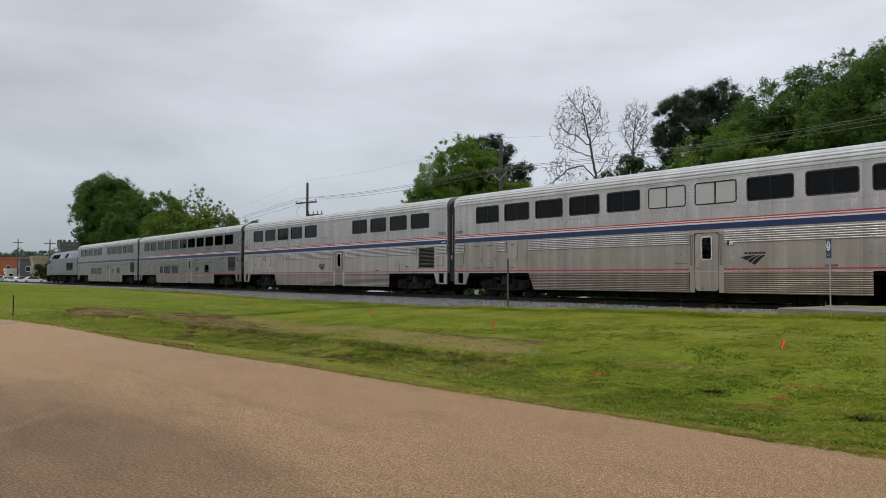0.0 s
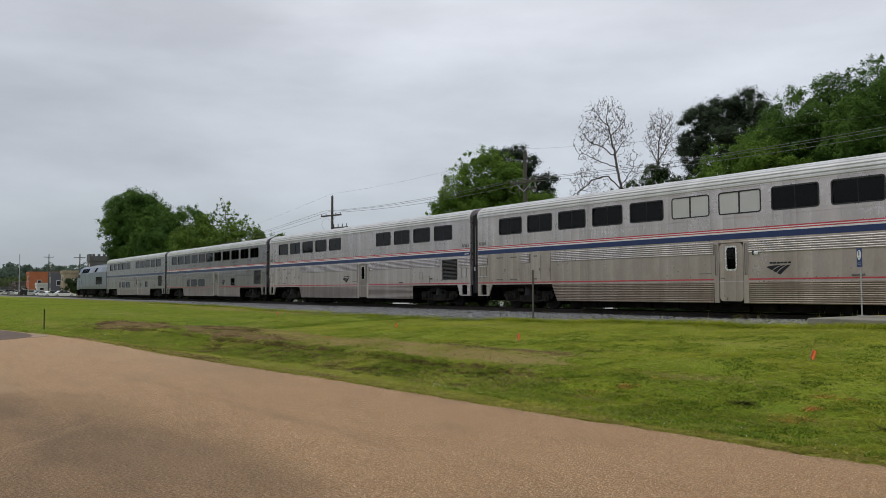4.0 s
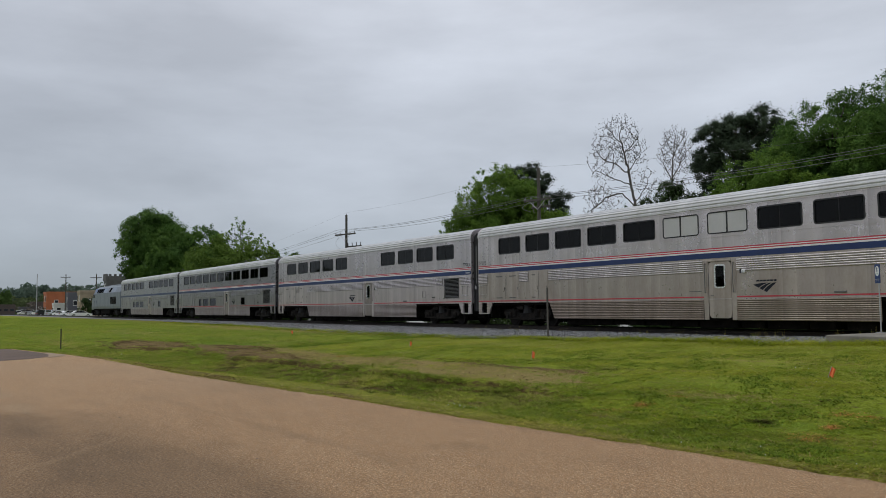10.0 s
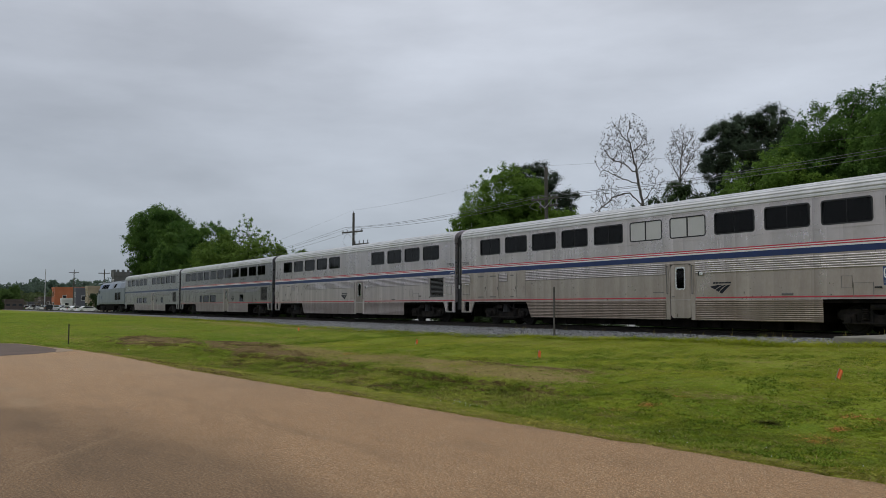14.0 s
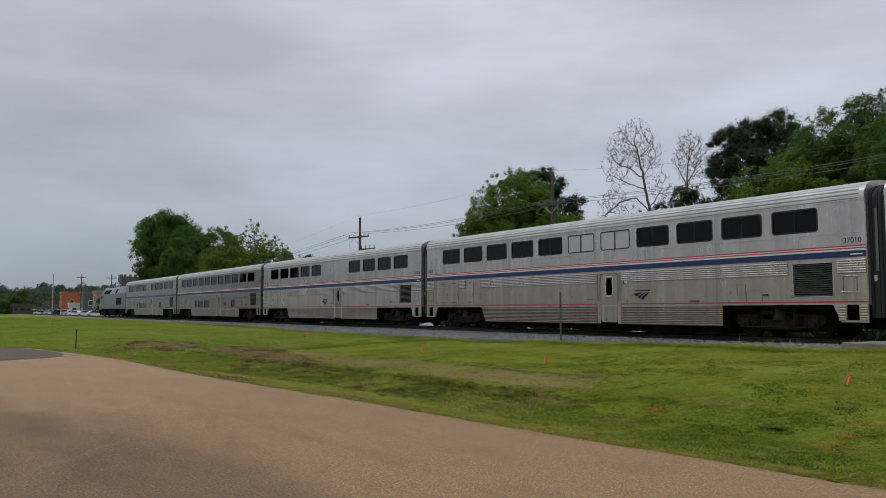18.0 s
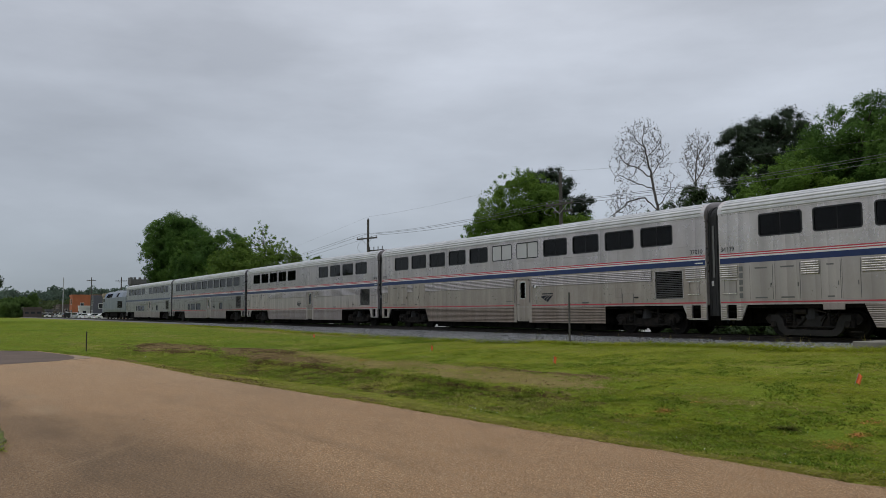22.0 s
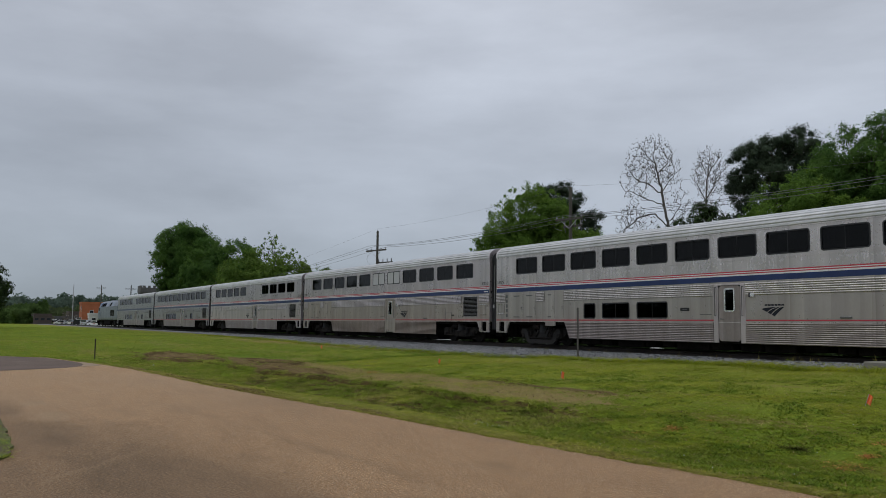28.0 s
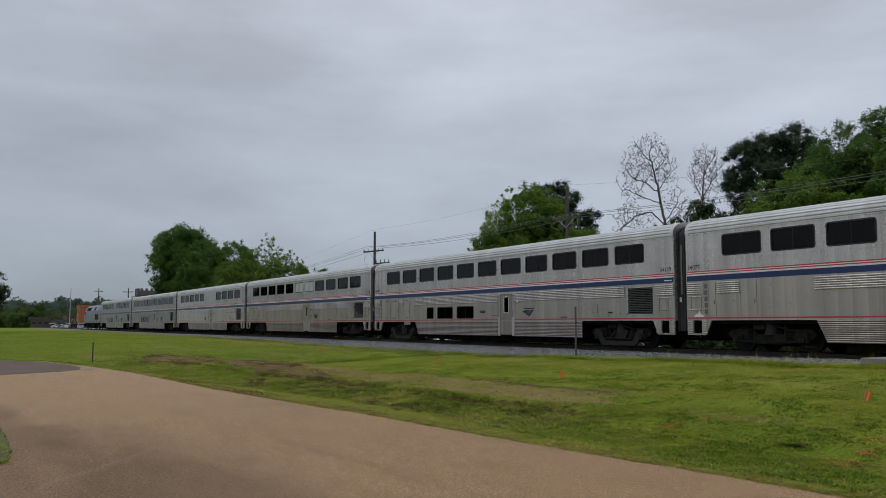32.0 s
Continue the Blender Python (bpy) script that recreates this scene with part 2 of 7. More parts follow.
# ---- mesh building ----
class Geo:
    """Vertices and faces gathered for one mesh."""

    def __init__(self):
        self.v, self.f = [], []

    def weld(self):
        """Joins vertices at the same place."""
        seen, new_v, m = {}, [], []
        for p in self.v:
            key = tuple(round(c, 4) for c in p)
            if key not in seen:
                seen[key] = len(new_v)
                new_v.append(p)
            m.append(seen[key])
        self.v, self.f = new_v, [tuple(m[i] for i in q) for q in self.f]
        return self

    def add(self, verts, faces):
        o = len(self.v)
        self.v += [tuple(p) for p in verts]
        self.f += [tuple(i + o for i in q) for q in faces]
        return self

    def box(self, x0, x1, y0, y1, z0, z1, b=0.0):
        if b <= 0:
            return self.add([(x, y, z) for x in (x0, x1) for y in (y0, y1) for z in (z0, z1)],
                            [(0, 1, 3, 2), (4, 6, 7, 5), (0, 4, 5, 1), (2, 3, 7, 6), (0, 2, 6, 4), (1, 5, 7, 3)])
        lo, hi = (x0, y0, z0), (x1, y1, z1)
        b = min(b, *(0.49 * abs(hi[i] - lo[i]) for i in range(3)))
        vs, ix = [], {}
        for s in ((i, j, k) for i in (0, 1) for j in (0, 1) for k in (0, 1)):
            for a in range(3):
                ix[s, a] = len(vs)
                vs.append(tuple((hi[i] if s[i] else lo[i]) + (0 if i == a else (-b if s[i] else b)) for i in range(3)))
        fs = []
        for a in range(3):
            p, q = (a + 1) % 3, (a + 2) % 3
            for s in (0, 1):
                loop = []
                for u, w in ((0, 0), (1, 0), (1, 1), (0, 1)):
                    k = [0, 0, 0]
                    k[a], k[p], k[q] = s, u, w
                    loop.append(ix[tuple(k), a])
                fs.append(loop)
            for u in (0, 1):
                for w in (0, 1):
                    e = []
                    for s in (0, 1):
                        k = [0, 0, 0]
                        k[a], k[p], k[q] = s, u, w
                        e.append(tuple(k))
                    fs.append((ix[e[0], p], ix[e[1], p], ix[e[1], q], ix[e[0], q]))
        for s in ((i, j, k) for i in (0, 1) for j in (0, 1) for k in (0, 1)):
            fs.append((ix[s, 0], ix[s, 1], ix[s, 2]))
        return self.add(vs, fs)

    def tube(self, p, q, r0, r1=None, n=8, caps=True):
        p, q = Vector(p), Vector(q)
        d = (q - p)
        if d.length < 1e-6:
            return self
        r1 = r0 if r1 is None else r1
        u = d.orthogonal().normalized()
        w = d.normalized().cross(u)
        vs = []
        for c, r in ((p, r0), (q, r1)):
            vs += [c + (u * math.cos(2 * math.pi * i / n) + w * math.sin(2 * math.pi * i / n)) * r for i in range(n)]
        fs = [(i, (i + 1) % n, n + (i + 1) % n, n + i) for i in range(n)]
        if caps:
            fs += [tuple(range(n))[::-1], tuple(range(n, 2 * n))]
        return self.add(vs, fs)

    def prism(self, outline, axis, a, b):
        """Extrude a 2D outline along an axis (0 x, 1 y, 2 z) from a to b."""
        n = len(outline)

        def put(p, c):
            return (c, p[0], p[1]) if axis == 0 else (p[0], c, p[1]) if axis == 1 else (p[0], p[1], c)
        return self.add([put(p, a) for p in outline] + [put(p, b) for p in outline],
                        [tuple(range(n))[::-1], tuple(range(n, 2 * n))] + [(i, (i + 1) % n, n + (i + 1) % n, n + i) for i in range(n)])

    def mesh(self, name):
        me = bpy.data.meshes.new(name)
        me.from_pydata(self.v, [], self.f)
        return me


def part(name, geo, mat, parent=None, label="", smooth=False):
    me = geo.mesh(name) if isinstance(geo, Geo) else geo
    if not me.materials:
        me.materials.append(mat)
    if smooth:
        me.polygons.foreach_set("use_smooth", [True] * len(me.polygons))
    ob = new(name, me)
    if parent:
        ob.parent = parent
    if label:
        ob["label"] = label
    return ob


def thing(name, label, category, m=None, group="", kind=""):
    """A top-level Empty that carries parts."""
    ob = new(name)
    ob.empty_display_size = 0.2
    if m:
        ob.matrix_basis = m
    return tagged(ob, label, category, group, kind)


def raw_mesh(name, verts, faces):
    """A mesh from numpy arrays: verts (n, 3), faces (m, k) with k corners each."""
    me = bpy.data.meshes.new(name)
    n, (m, k) = len(verts), faces.shape
    me.vertices.add(n)
    me.vertices.foreach_set("co", np.asarray(verts, np.float32).ravel())
    me.loops.add(m * k)
    me.loops.foreach_set("vertex_index", faces.astype(np.int32).ravel())
    me.polygons.add(m)
    me.polygons.foreach_set("loop_start", np.arange(0, m * k, k, dtype=np.int32))
    me.update(calc_edges=True)
    return me


def rounded(x0, x1, z0, z1, r, n=4):
    out = []
    for cx, cz, a in ((x1 - r, z0 + r, -90), (x1 - r, z1 - r, 0), (x0 + r, z1 - r, 90), (x0 + r, z0 + r, 180)):
        out += [(cx + r * math.cos(radians(a + 90 * i / n)), cz + r * math.sin(radians(a + 90 * i / n))) for i in range(n + 1)]
    return out


# ---- the train ----
RAIL_Z, TRACK_Y, PITCH = 0.723, 25.505, 25.91
HALF = 1.55
WHEEL_R = 0.457


def side_wall(x0, x1, z0, z1, holes, s, depth=0.07):
    """One car side with rectangular openings and their reveals; s is -1 for the near side, 1 for the far one."""
    g = Geo()
    y = s * HALF
    xs = sorted({x0, x1, *(v for h in holes for v in h[:2])})
    zs = sorted({z0, z1, *(v for h in holes for v in h[2:])})
    for a, b in zip(xs, xs[1:]):
        for c, d in zip(zs, zs[1:]):
            mx, mz = (a + b) / 2, (c + d) / 2
            if any(h[0] < mx < h[1] and h[2] < mz < h[3] for h in holes):
                continue
            g.add([(a, y, c), (b, y, c), (b, y, d), (a, y, d)], [(0, 1, 2, 3)])
    for a, b, c, d in holes:
        i = y - s * depth
        o = [(a, c), (b, c), (b, d), (a, d)]
        g.add([(p, y, q) for p, q in o] + [(p, i, q) for p, q in o], [(k, (k + 1) % 4, 4 + (k + 1) % 4, 4 + k) for k in range(4)])
    return g.weld()


def flutes(z0, z1, n, xa, xb, s, proud=0.03, base=0.003):
    """Horizontal corrugations between the heights z0 and z1; xa, xb give the ends at a height."""
    g = Geo()
    p = (z1 - z0) / n
    rows = []
    for i in range(n):
        for u, o in ((0.0, base), (0.14, base + 0.7 * proud), (0.36, base + proud), (0.60, base + proud), (0.82, base + 0.7 * proud), (0.94, base)):
            z = z0 + (i + u) * p
            rows.append((z, s * (HALF + o)))
    rows.append((z1, s * (HALF + base)))
    vs = [q for z, y in rows for q in ((xa(z), y, z), (xb(z), y, z))]
    return g.add(vs, [(2 * i, 2 * i + 1, 2 * i + 3, 2 * i + 2) for i in range(len(rows) - 1)])


def ring(x0, x1, z0, z1, r, width, s, out, inn):
    """A rounded frame on a car side: proud by out, reaching inwards to -inn."""
    a, b = rounded(x0, x1, z0, z1, r), rounded(x0 + width, x1 - width, z0 + width, z1 - width, max(r - width, 0.02))
    n = len(a)
    y0, y1, y2 = s * (HALF + 0.001), s * (HALF + out), s * (HALF - inn)
    vs = [(x, y0, z) for x, z in a] + [(x, y1, z) for x, z in a] + [(x, y1, z) for x, z in b] + [(x, y2, z) for x, z in b]
    fs = [(k * n + i, k * n + (i + 1) % n, (k + 1) * n + (i + 1) % n, (k + 1) * n + i) for k in range(3) for i in range(n)]
    return Geo().add(vs, fs), b


def pane(outline, s, y):
    n = len(outline)
    return Geo().add([(x, s * y, z) for x, z in outline] + [(x, s * (y - 0.012), z) for x, z in outline],
                     [tuple(range(n)), tuple(range(n, 2 * n))] + [(i, (i + 1) % n, n + (i + 1) % n, n + i) for i in range(n)])


def plate(x0, x1, z0, z1, s, out=0.006, base=0.0):
    return Geo().box(x0, x1, *sorted((s * (HALF + base), s * (HALF + out))), z0, z1)


def roof_outline(k=1.0, ribs=True, half=HALF, eave=4.34, top=4.93):
    """The roof's section from one eave over the top to the other, ribs standing out along the normal."""
    fine = []
    for i in range(721):
        a = math.pi * i / 720
        c, q = math.cos(a), math.sin(a)
        fine.append(Vector((half * math.copysign(abs(c) ** 0.62, c), eave + (top - eave) * abs(q) ** 0.72)))
    acc = [0.0]
    for p, q in zip(fine, fine[1:]):
        acc.append(acc[-1] + (q - p).length)
    n = 112 if ribs else 30
    pts, j = [], 0
    for i in range(n + 1):
        s = acc[-1] * i / n
        while j < 719 and acc[j + 1] < s:
            j += 1
        p = fine[j].lerp(fine[j + 1], (s - acc[j]) / max(1e-6, acc[j + 1] - acc[j]))
        d = (fine[min(720, j + 6)] - fine[max(0, j - 6)]).normalized()
        off = 0.036 if ribs and i % 4 and 0 < i < n else 0.0
        pts.append((k * (p.x + d.y * off), p.y - d.x * off))
    return pts


def window_at(car, kx, x0, x1, z0, z1, s, blank=False, split=False, r=0.11):
    x0, x1 = x0 * kx, x1 * kx
    g, inner = ring(x0, x1, z0, z1, r, 0.045, s, 0.008, 0.045)
    w = part("window", g, GASKET, car, "blanked-off window with a dark rubber gasket" if blank else "")
    if blank:
        mid = (x0 + x1) / 2
        part("filler_panel", pane([(x, z) for x, z in inner], s, HALF - 0.004), BLANK, w, "pale painted filler panel")
        part("mullion", plate(mid - 0.03, mid + 0.03, z0 + 0.03, z1 - 0.03, s, 0.009, -0.02), GASKET, w)
        return w
    part("pane", pane(inner, s, HALF - 0.02), GLASS, w)
    if split:
        mid = x0 + (x1 - x0) * 0.5
        part("mullion", plate(mid - 0.009, mid + 0.009, z0 + 0.04, z1 - 0.04, s, -0.014, -0.03), GASKET, w)
    return w


def door_at(car, kx, s, x=14.18, wide=1.02, mat=None):
    x0, x1 = x * kx, (x + wide) * kx
    # surround posts stand a little proud, the leaf sits back between them
    fr = Geo()
    for a, b in ((x0 - 0.2, x0), (x1, x1 + 0.2)):
        fr.box(a, b, *sorted((s * (HALF - 0.03), s * (HALF + 0.022))), 0.38, 2.5, 0.01)
    fr.box(x0, x1, *sorted((s * (HALF - 0.03), s * (HALF + 0.022))), 2.44, 2.5, 0.008)
    part("door_frame", fr, LOW_DIRTY if mat is LOW_DIRTY else LOW, car)
    leaf = Geo()
    y0, y1 = s * (HALF - 0.055), s * (HALF + 0.004)
    out = rounded(x0 + 0.02, x1 - 0.02, 0.44, 2.43, 0.14)
    wx0, wx1, wz0, wz1 = x0 + 0.27 * kx, x0 + 0.72 * kx, 1.50, 2.33
    hole = rounded(wx0, wx1, wz0, wz1, 0.09)
    n = len(out)
    leaf.add([(a, y1, b) for a, b in out] + [(a, y1, b) for a, b in hole] + [(a, y0, b) for a, b in out] + [(a, y0, b) for a, b in hole],
             [(i, (i + 1) % n, n + (i + 1) % n, n + i) for i in range(n)] + [(i, (i + 1) % n, 2 * n + (i + 1) % n, 2 * n + i) for i in range(n)]
             + [(n + i, n + (i + 1) % n, 3 * n + (i + 1) % n, 3 * n + i) for i in range(n)])
    d = part("door", leaf, mat or SKIRT_CLEAN, car, "closed stainless door leaf with a tall window")
    g, inner = ring(wx0 - 0.01, wx1 + 0.01, wz0 - 0.01, wz1 + 0.01, 0.1, 0.055, s, 0.016, 0.03)
    part("door_window_rim", g, CHROME, d, "bright rounded window rim")
    part("door_pane", pane(inner, s, HALF - 0.02), GLASS, d)
    part("latch", Geo().tube((x0 + 0.1, s * (HALF + 0.02), 1.24), (x0 + 0.24, s * (HALF + 0.03), 1.23), 0.016), HANDLE, d)
    for gx in (x0 - 0.1, x1 + 0.1):
        g = Geo().tube((gx, s * (HALF + 0.075), 1.35), (gx, s * (HALF + 0.075), 2.38), 0.017)
        for z in (1.35, 2.38):
            g.tube((gx, s * (HALF + 0.0), z), (gx, s * (HALF + 0.085), z), 0.017)
        part("grab_iron", g, HANDLE, car)
    part("marker_light", Geo().box(x1 + 0.42, x1 + 0.58, *sorted((s * HALF, s * (HALF + 0.07))), 1.99, 2.12, 0.02), CHROME, car)
    part("light_lens", Geo().box(x1 + 0.36, x1 + 0.415, *sorted((s * HALF, s * (HALF + 0.06))), 1.99, 2.14, 0.01), GASKET, car)


def logo_at(car, x, s, right):
    """Three swept bars that taper to a point, and a plain bar where the word stands."""
    g = Geo()
    y = s * (HALF + 0.004)
    for band in (((0.0, 0.33), (0.27, 0.40), (0.60, 0.405), (0.25, 0.19), (0.38, 0.33), (0.64, 0.395)),
                 ((0.28, 0.17), (0.43, 0.32), (0.71, 0.395), (0.42, 0.085), (0.56, 0.285), (0.81, 0.395)),
                 ((0.455, 0.065), (0.58, 0.26), (0.86, 0.395), (0.585, 0.0), (0.80, 0.24), (1.0, 0.405))):
        rows = []
        for i in range(9):
            t = i / 8
            for p, q, r in (band[:3], band[3:]):
                rows.append((x + 0.9 * (p[0] * (1 - t) ** 2 + 2 * q[0] * t * (1 - t) + r[0] * t * t), y, 1.32 + 0.78 * (p[1] * (1 - t) ** 2 + 2 * q[1] * t * (1 - t) + r[1] * t * t)))
        g.add(rows, [(2 * i, 2 * i + 1, 2 * i + 3, 2 * i + 2) for i in range(8)])
    part("emblem", g, LETTER, car, "dark swept-bar emblem")
    for i in range(6):
        part("name_bar", plate(x + 0.14 + 0.13 * i, x + 0.25 + 0.13 * i, 1.68, 1.735, s, 0.005, 0.003), LETTER, car)


def text_at(car, body, x, z, size, s, mat):
    cu = bpy.data.curves.new("fleet_number", "FONT")
    cu.body, cu.size, cu.align_x = body, size, "LEFT"
    tmp = bpy.data.objects.new("fleet_number", cu)
    scene.collection.objects.link(tmp)
    me = bpy.data.meshes.new_from_object(tmp.evaluated_get(bpy.context.evaluated_depsgraph_get()))
    bpy.data.objects.remove(tmp)
    me.transform(Matrix.Translation((x, s * (HALF + 0.006), z)) @ Matrix.Rotation(radians(90), 4, "X"))
    me.materials.clear()
    return part("fleet_number", me, mat, car, "dark painted fleet number " + body)


AXLES = []


def bogie(car, cx, kx, loco=False, drop=False):
    """A two-axle truck under cx: side frames, bolster, springs, boxes; its axles turn."""
    b = part("bogie", Geo().box(cx - 0.35, cx + 0.35, -1.05, 1.05, 0.42, 0.78, 0.05), TRUCK, car, "greasy dark cast-steel truck")
    base = 1.37 if loco else 1.3
    for s in (-1, 1):
        y0, y1 = sorted((s * 1.02, s * 1.2))
        g = Geo().prism([(cx - base - 0.45, 0.62), (cx - base - 0.3, 0.44), (cx - base + 0.28, 0.42), (cx - 0.62, 0.28), (cx + 0.62, 0.28), (cx + base - 0.28, 0.42),
                         (cx + base + 0.3, 0.44), (cx + base + 0.45, 0.62), (cx + base + 0.3, 0.78), (cx + 0.7, 0.80), (cx + 0.5, 0.62), (cx - 0.5, 0.62), (cx - 0.7, 0.80), (cx - base - 0.3, 0.78)], 1, y0, y1)
        part("side_frame", g, TRUCK, b)
        if drop:
            # outer beam that drops low between the wheels
            o = [(-1.42, 0.74), (-1.12, 0.74), (-0.98, 0.60), (-0.90, 0.34), (-0.78, 0.27), (0.78, 0.27), (0.90, 0.34), (0.98, 0.60), (1.12, 0.74), (1.42, 0.74),
                 (1.42, 0.56), (1.24, 0.50), (1.12, 0.24), (0.92, 0.08), (-0.92, 0.08), (-1.12, 0.24), (-1.24, 0.50), (-1.42, 0.56)]
            part("drop_beam", Geo().prism([(cx + u, v) for u, v in o], 1, *sorted((s * 1.22, s * 1.34))), BEAM, b, "worn grey U-shaped truck beam")
            part("damper", Geo().tube((cx - 0.5, s * 1.28, 0.34), (cx - 0.15, s * 1.28, 0.66), 0.05, n=8), TRUCK, b)
            part("bolster_end", Geo().prism([(cx - 0.25, 0.38), (cx + 0.35, 0.38), (cx + 0.55, 0.72), (cx - 0.35, 0.72)], 1, *sorted((s * 1.14, s * 1.27))), BEAM, b)
        for u in (-0.62, 0.62):
            part("brake_hanger", Geo().box(cx + u - 0.05, cx + u + 0.05, *sorted((s * 1.16, s * 1.24)), 0.3, 0.98, 0.015), TRUCK, b)
        part("tie_rod", Geo().tube((cx - base - 0.2, s * 1.31, 0.36), (cx + base + 0.2, s * 1.31, 0.36), 0.025, n=6), TRUCK, b)
        part("ladder_step", Geo().box(cx + base + 0.1, cx + base + 0.5, *sorted((s * 1.3, s * 1.36)), 0.2, 0.24, 0.01), TRUCK, b)
        for a in (-base, base):
            part("journal_box", Geo().box(cx + a - 0.19, cx + a + 0.19, *sorted((s * 1.04, s * 1.3)), 0.32, 0.66, 0.04).tube((cx + a, s * 1.28, 0.46), (cx + a, s * 1.36, 0.46), 0.1, n=10), TRUCK, b)
            ring_v = [(cx + a * 0.62 + (0.13 if k % 2 else 0.1) * math.cos(i * 0.628), s * 1.2 + (0.13 if k % 2 else 0.1) * math.sin(i * 0.628), 0.46 + k * 0.028) for k in range(13) for i in range(10)]
            part("coil_spring", Geo().add(ring_v, [(10 * k + i, 10 * k + (i + 1) % 10, 10 * k + 10 + (i + 1) % 10, 10 * k + 10 + i) for k in range(12) for i in range(10)]), TRUCK, b)
        part("air_spring", Geo().tube((cx, s * 1.1, 0.6), (cx, s * 1.1, 1.0), 0.24, 0.2, 12), RUBBER, b)
        part("brake_cylinder", Geo().tube((cx - 0.55, s * 1.28, 0.86), (cx - 0.1, s * 1.28, 0.86), 0.1, n=10).tube((cx + 0.2, s * 1.27, 0.9), (cx + 1.0, s * 1.27, 0.74), 0.03, n=6), TRUCK, b)
    part("brake_rigging", Geo().box(cx - 1.85, cx + 1.85, -0.55, 0.55, 0.2, 0.92, 0.05).box(cx - 0.75, cx + 0.75, -0.98, 0.98, 0.3, 0.6, 0.04), UNDER, b)
    for a in (-base, base):
        w = Geo()
        for s in (-1, 1):
            w.tube((0, s * 0.70, 0), (0, s * 0.83, 0), WHEEL_R, n=28).tube((0, s * 0.67, 0), (0, s * 0.70, 0), WHEEL_R + 0.026, n=28)
            w.tube((0, s * 0.83, 0), (0, s * 0.86, 0), 0.37, 0.34, 24).tube((0, s * 0.83, 0), (0, s * 0.95, 0), 0.11, n=12)
        w.tube((0, -0.7, 0), (0, 0.7, 0), 0.085, n=12)
        for s in (-1, 1):
            for k in range(3):
                c, q = math.cos(k * 2.094), math.sin(k * 2.094)
                w.tube((c * 0.26, s * 0.83, q * 0.26), (c * 0.26, s * 0.87, q * 0.26), 0.035, n=6)
        ax = part("wheelset", w, WHEEL, car)
        ax.location = (cx + a, 0, WHEEL_R)
        AXLES.append(ax)
    return b


UPPER = [1.97 + 2.042 * i for i in range(11)]


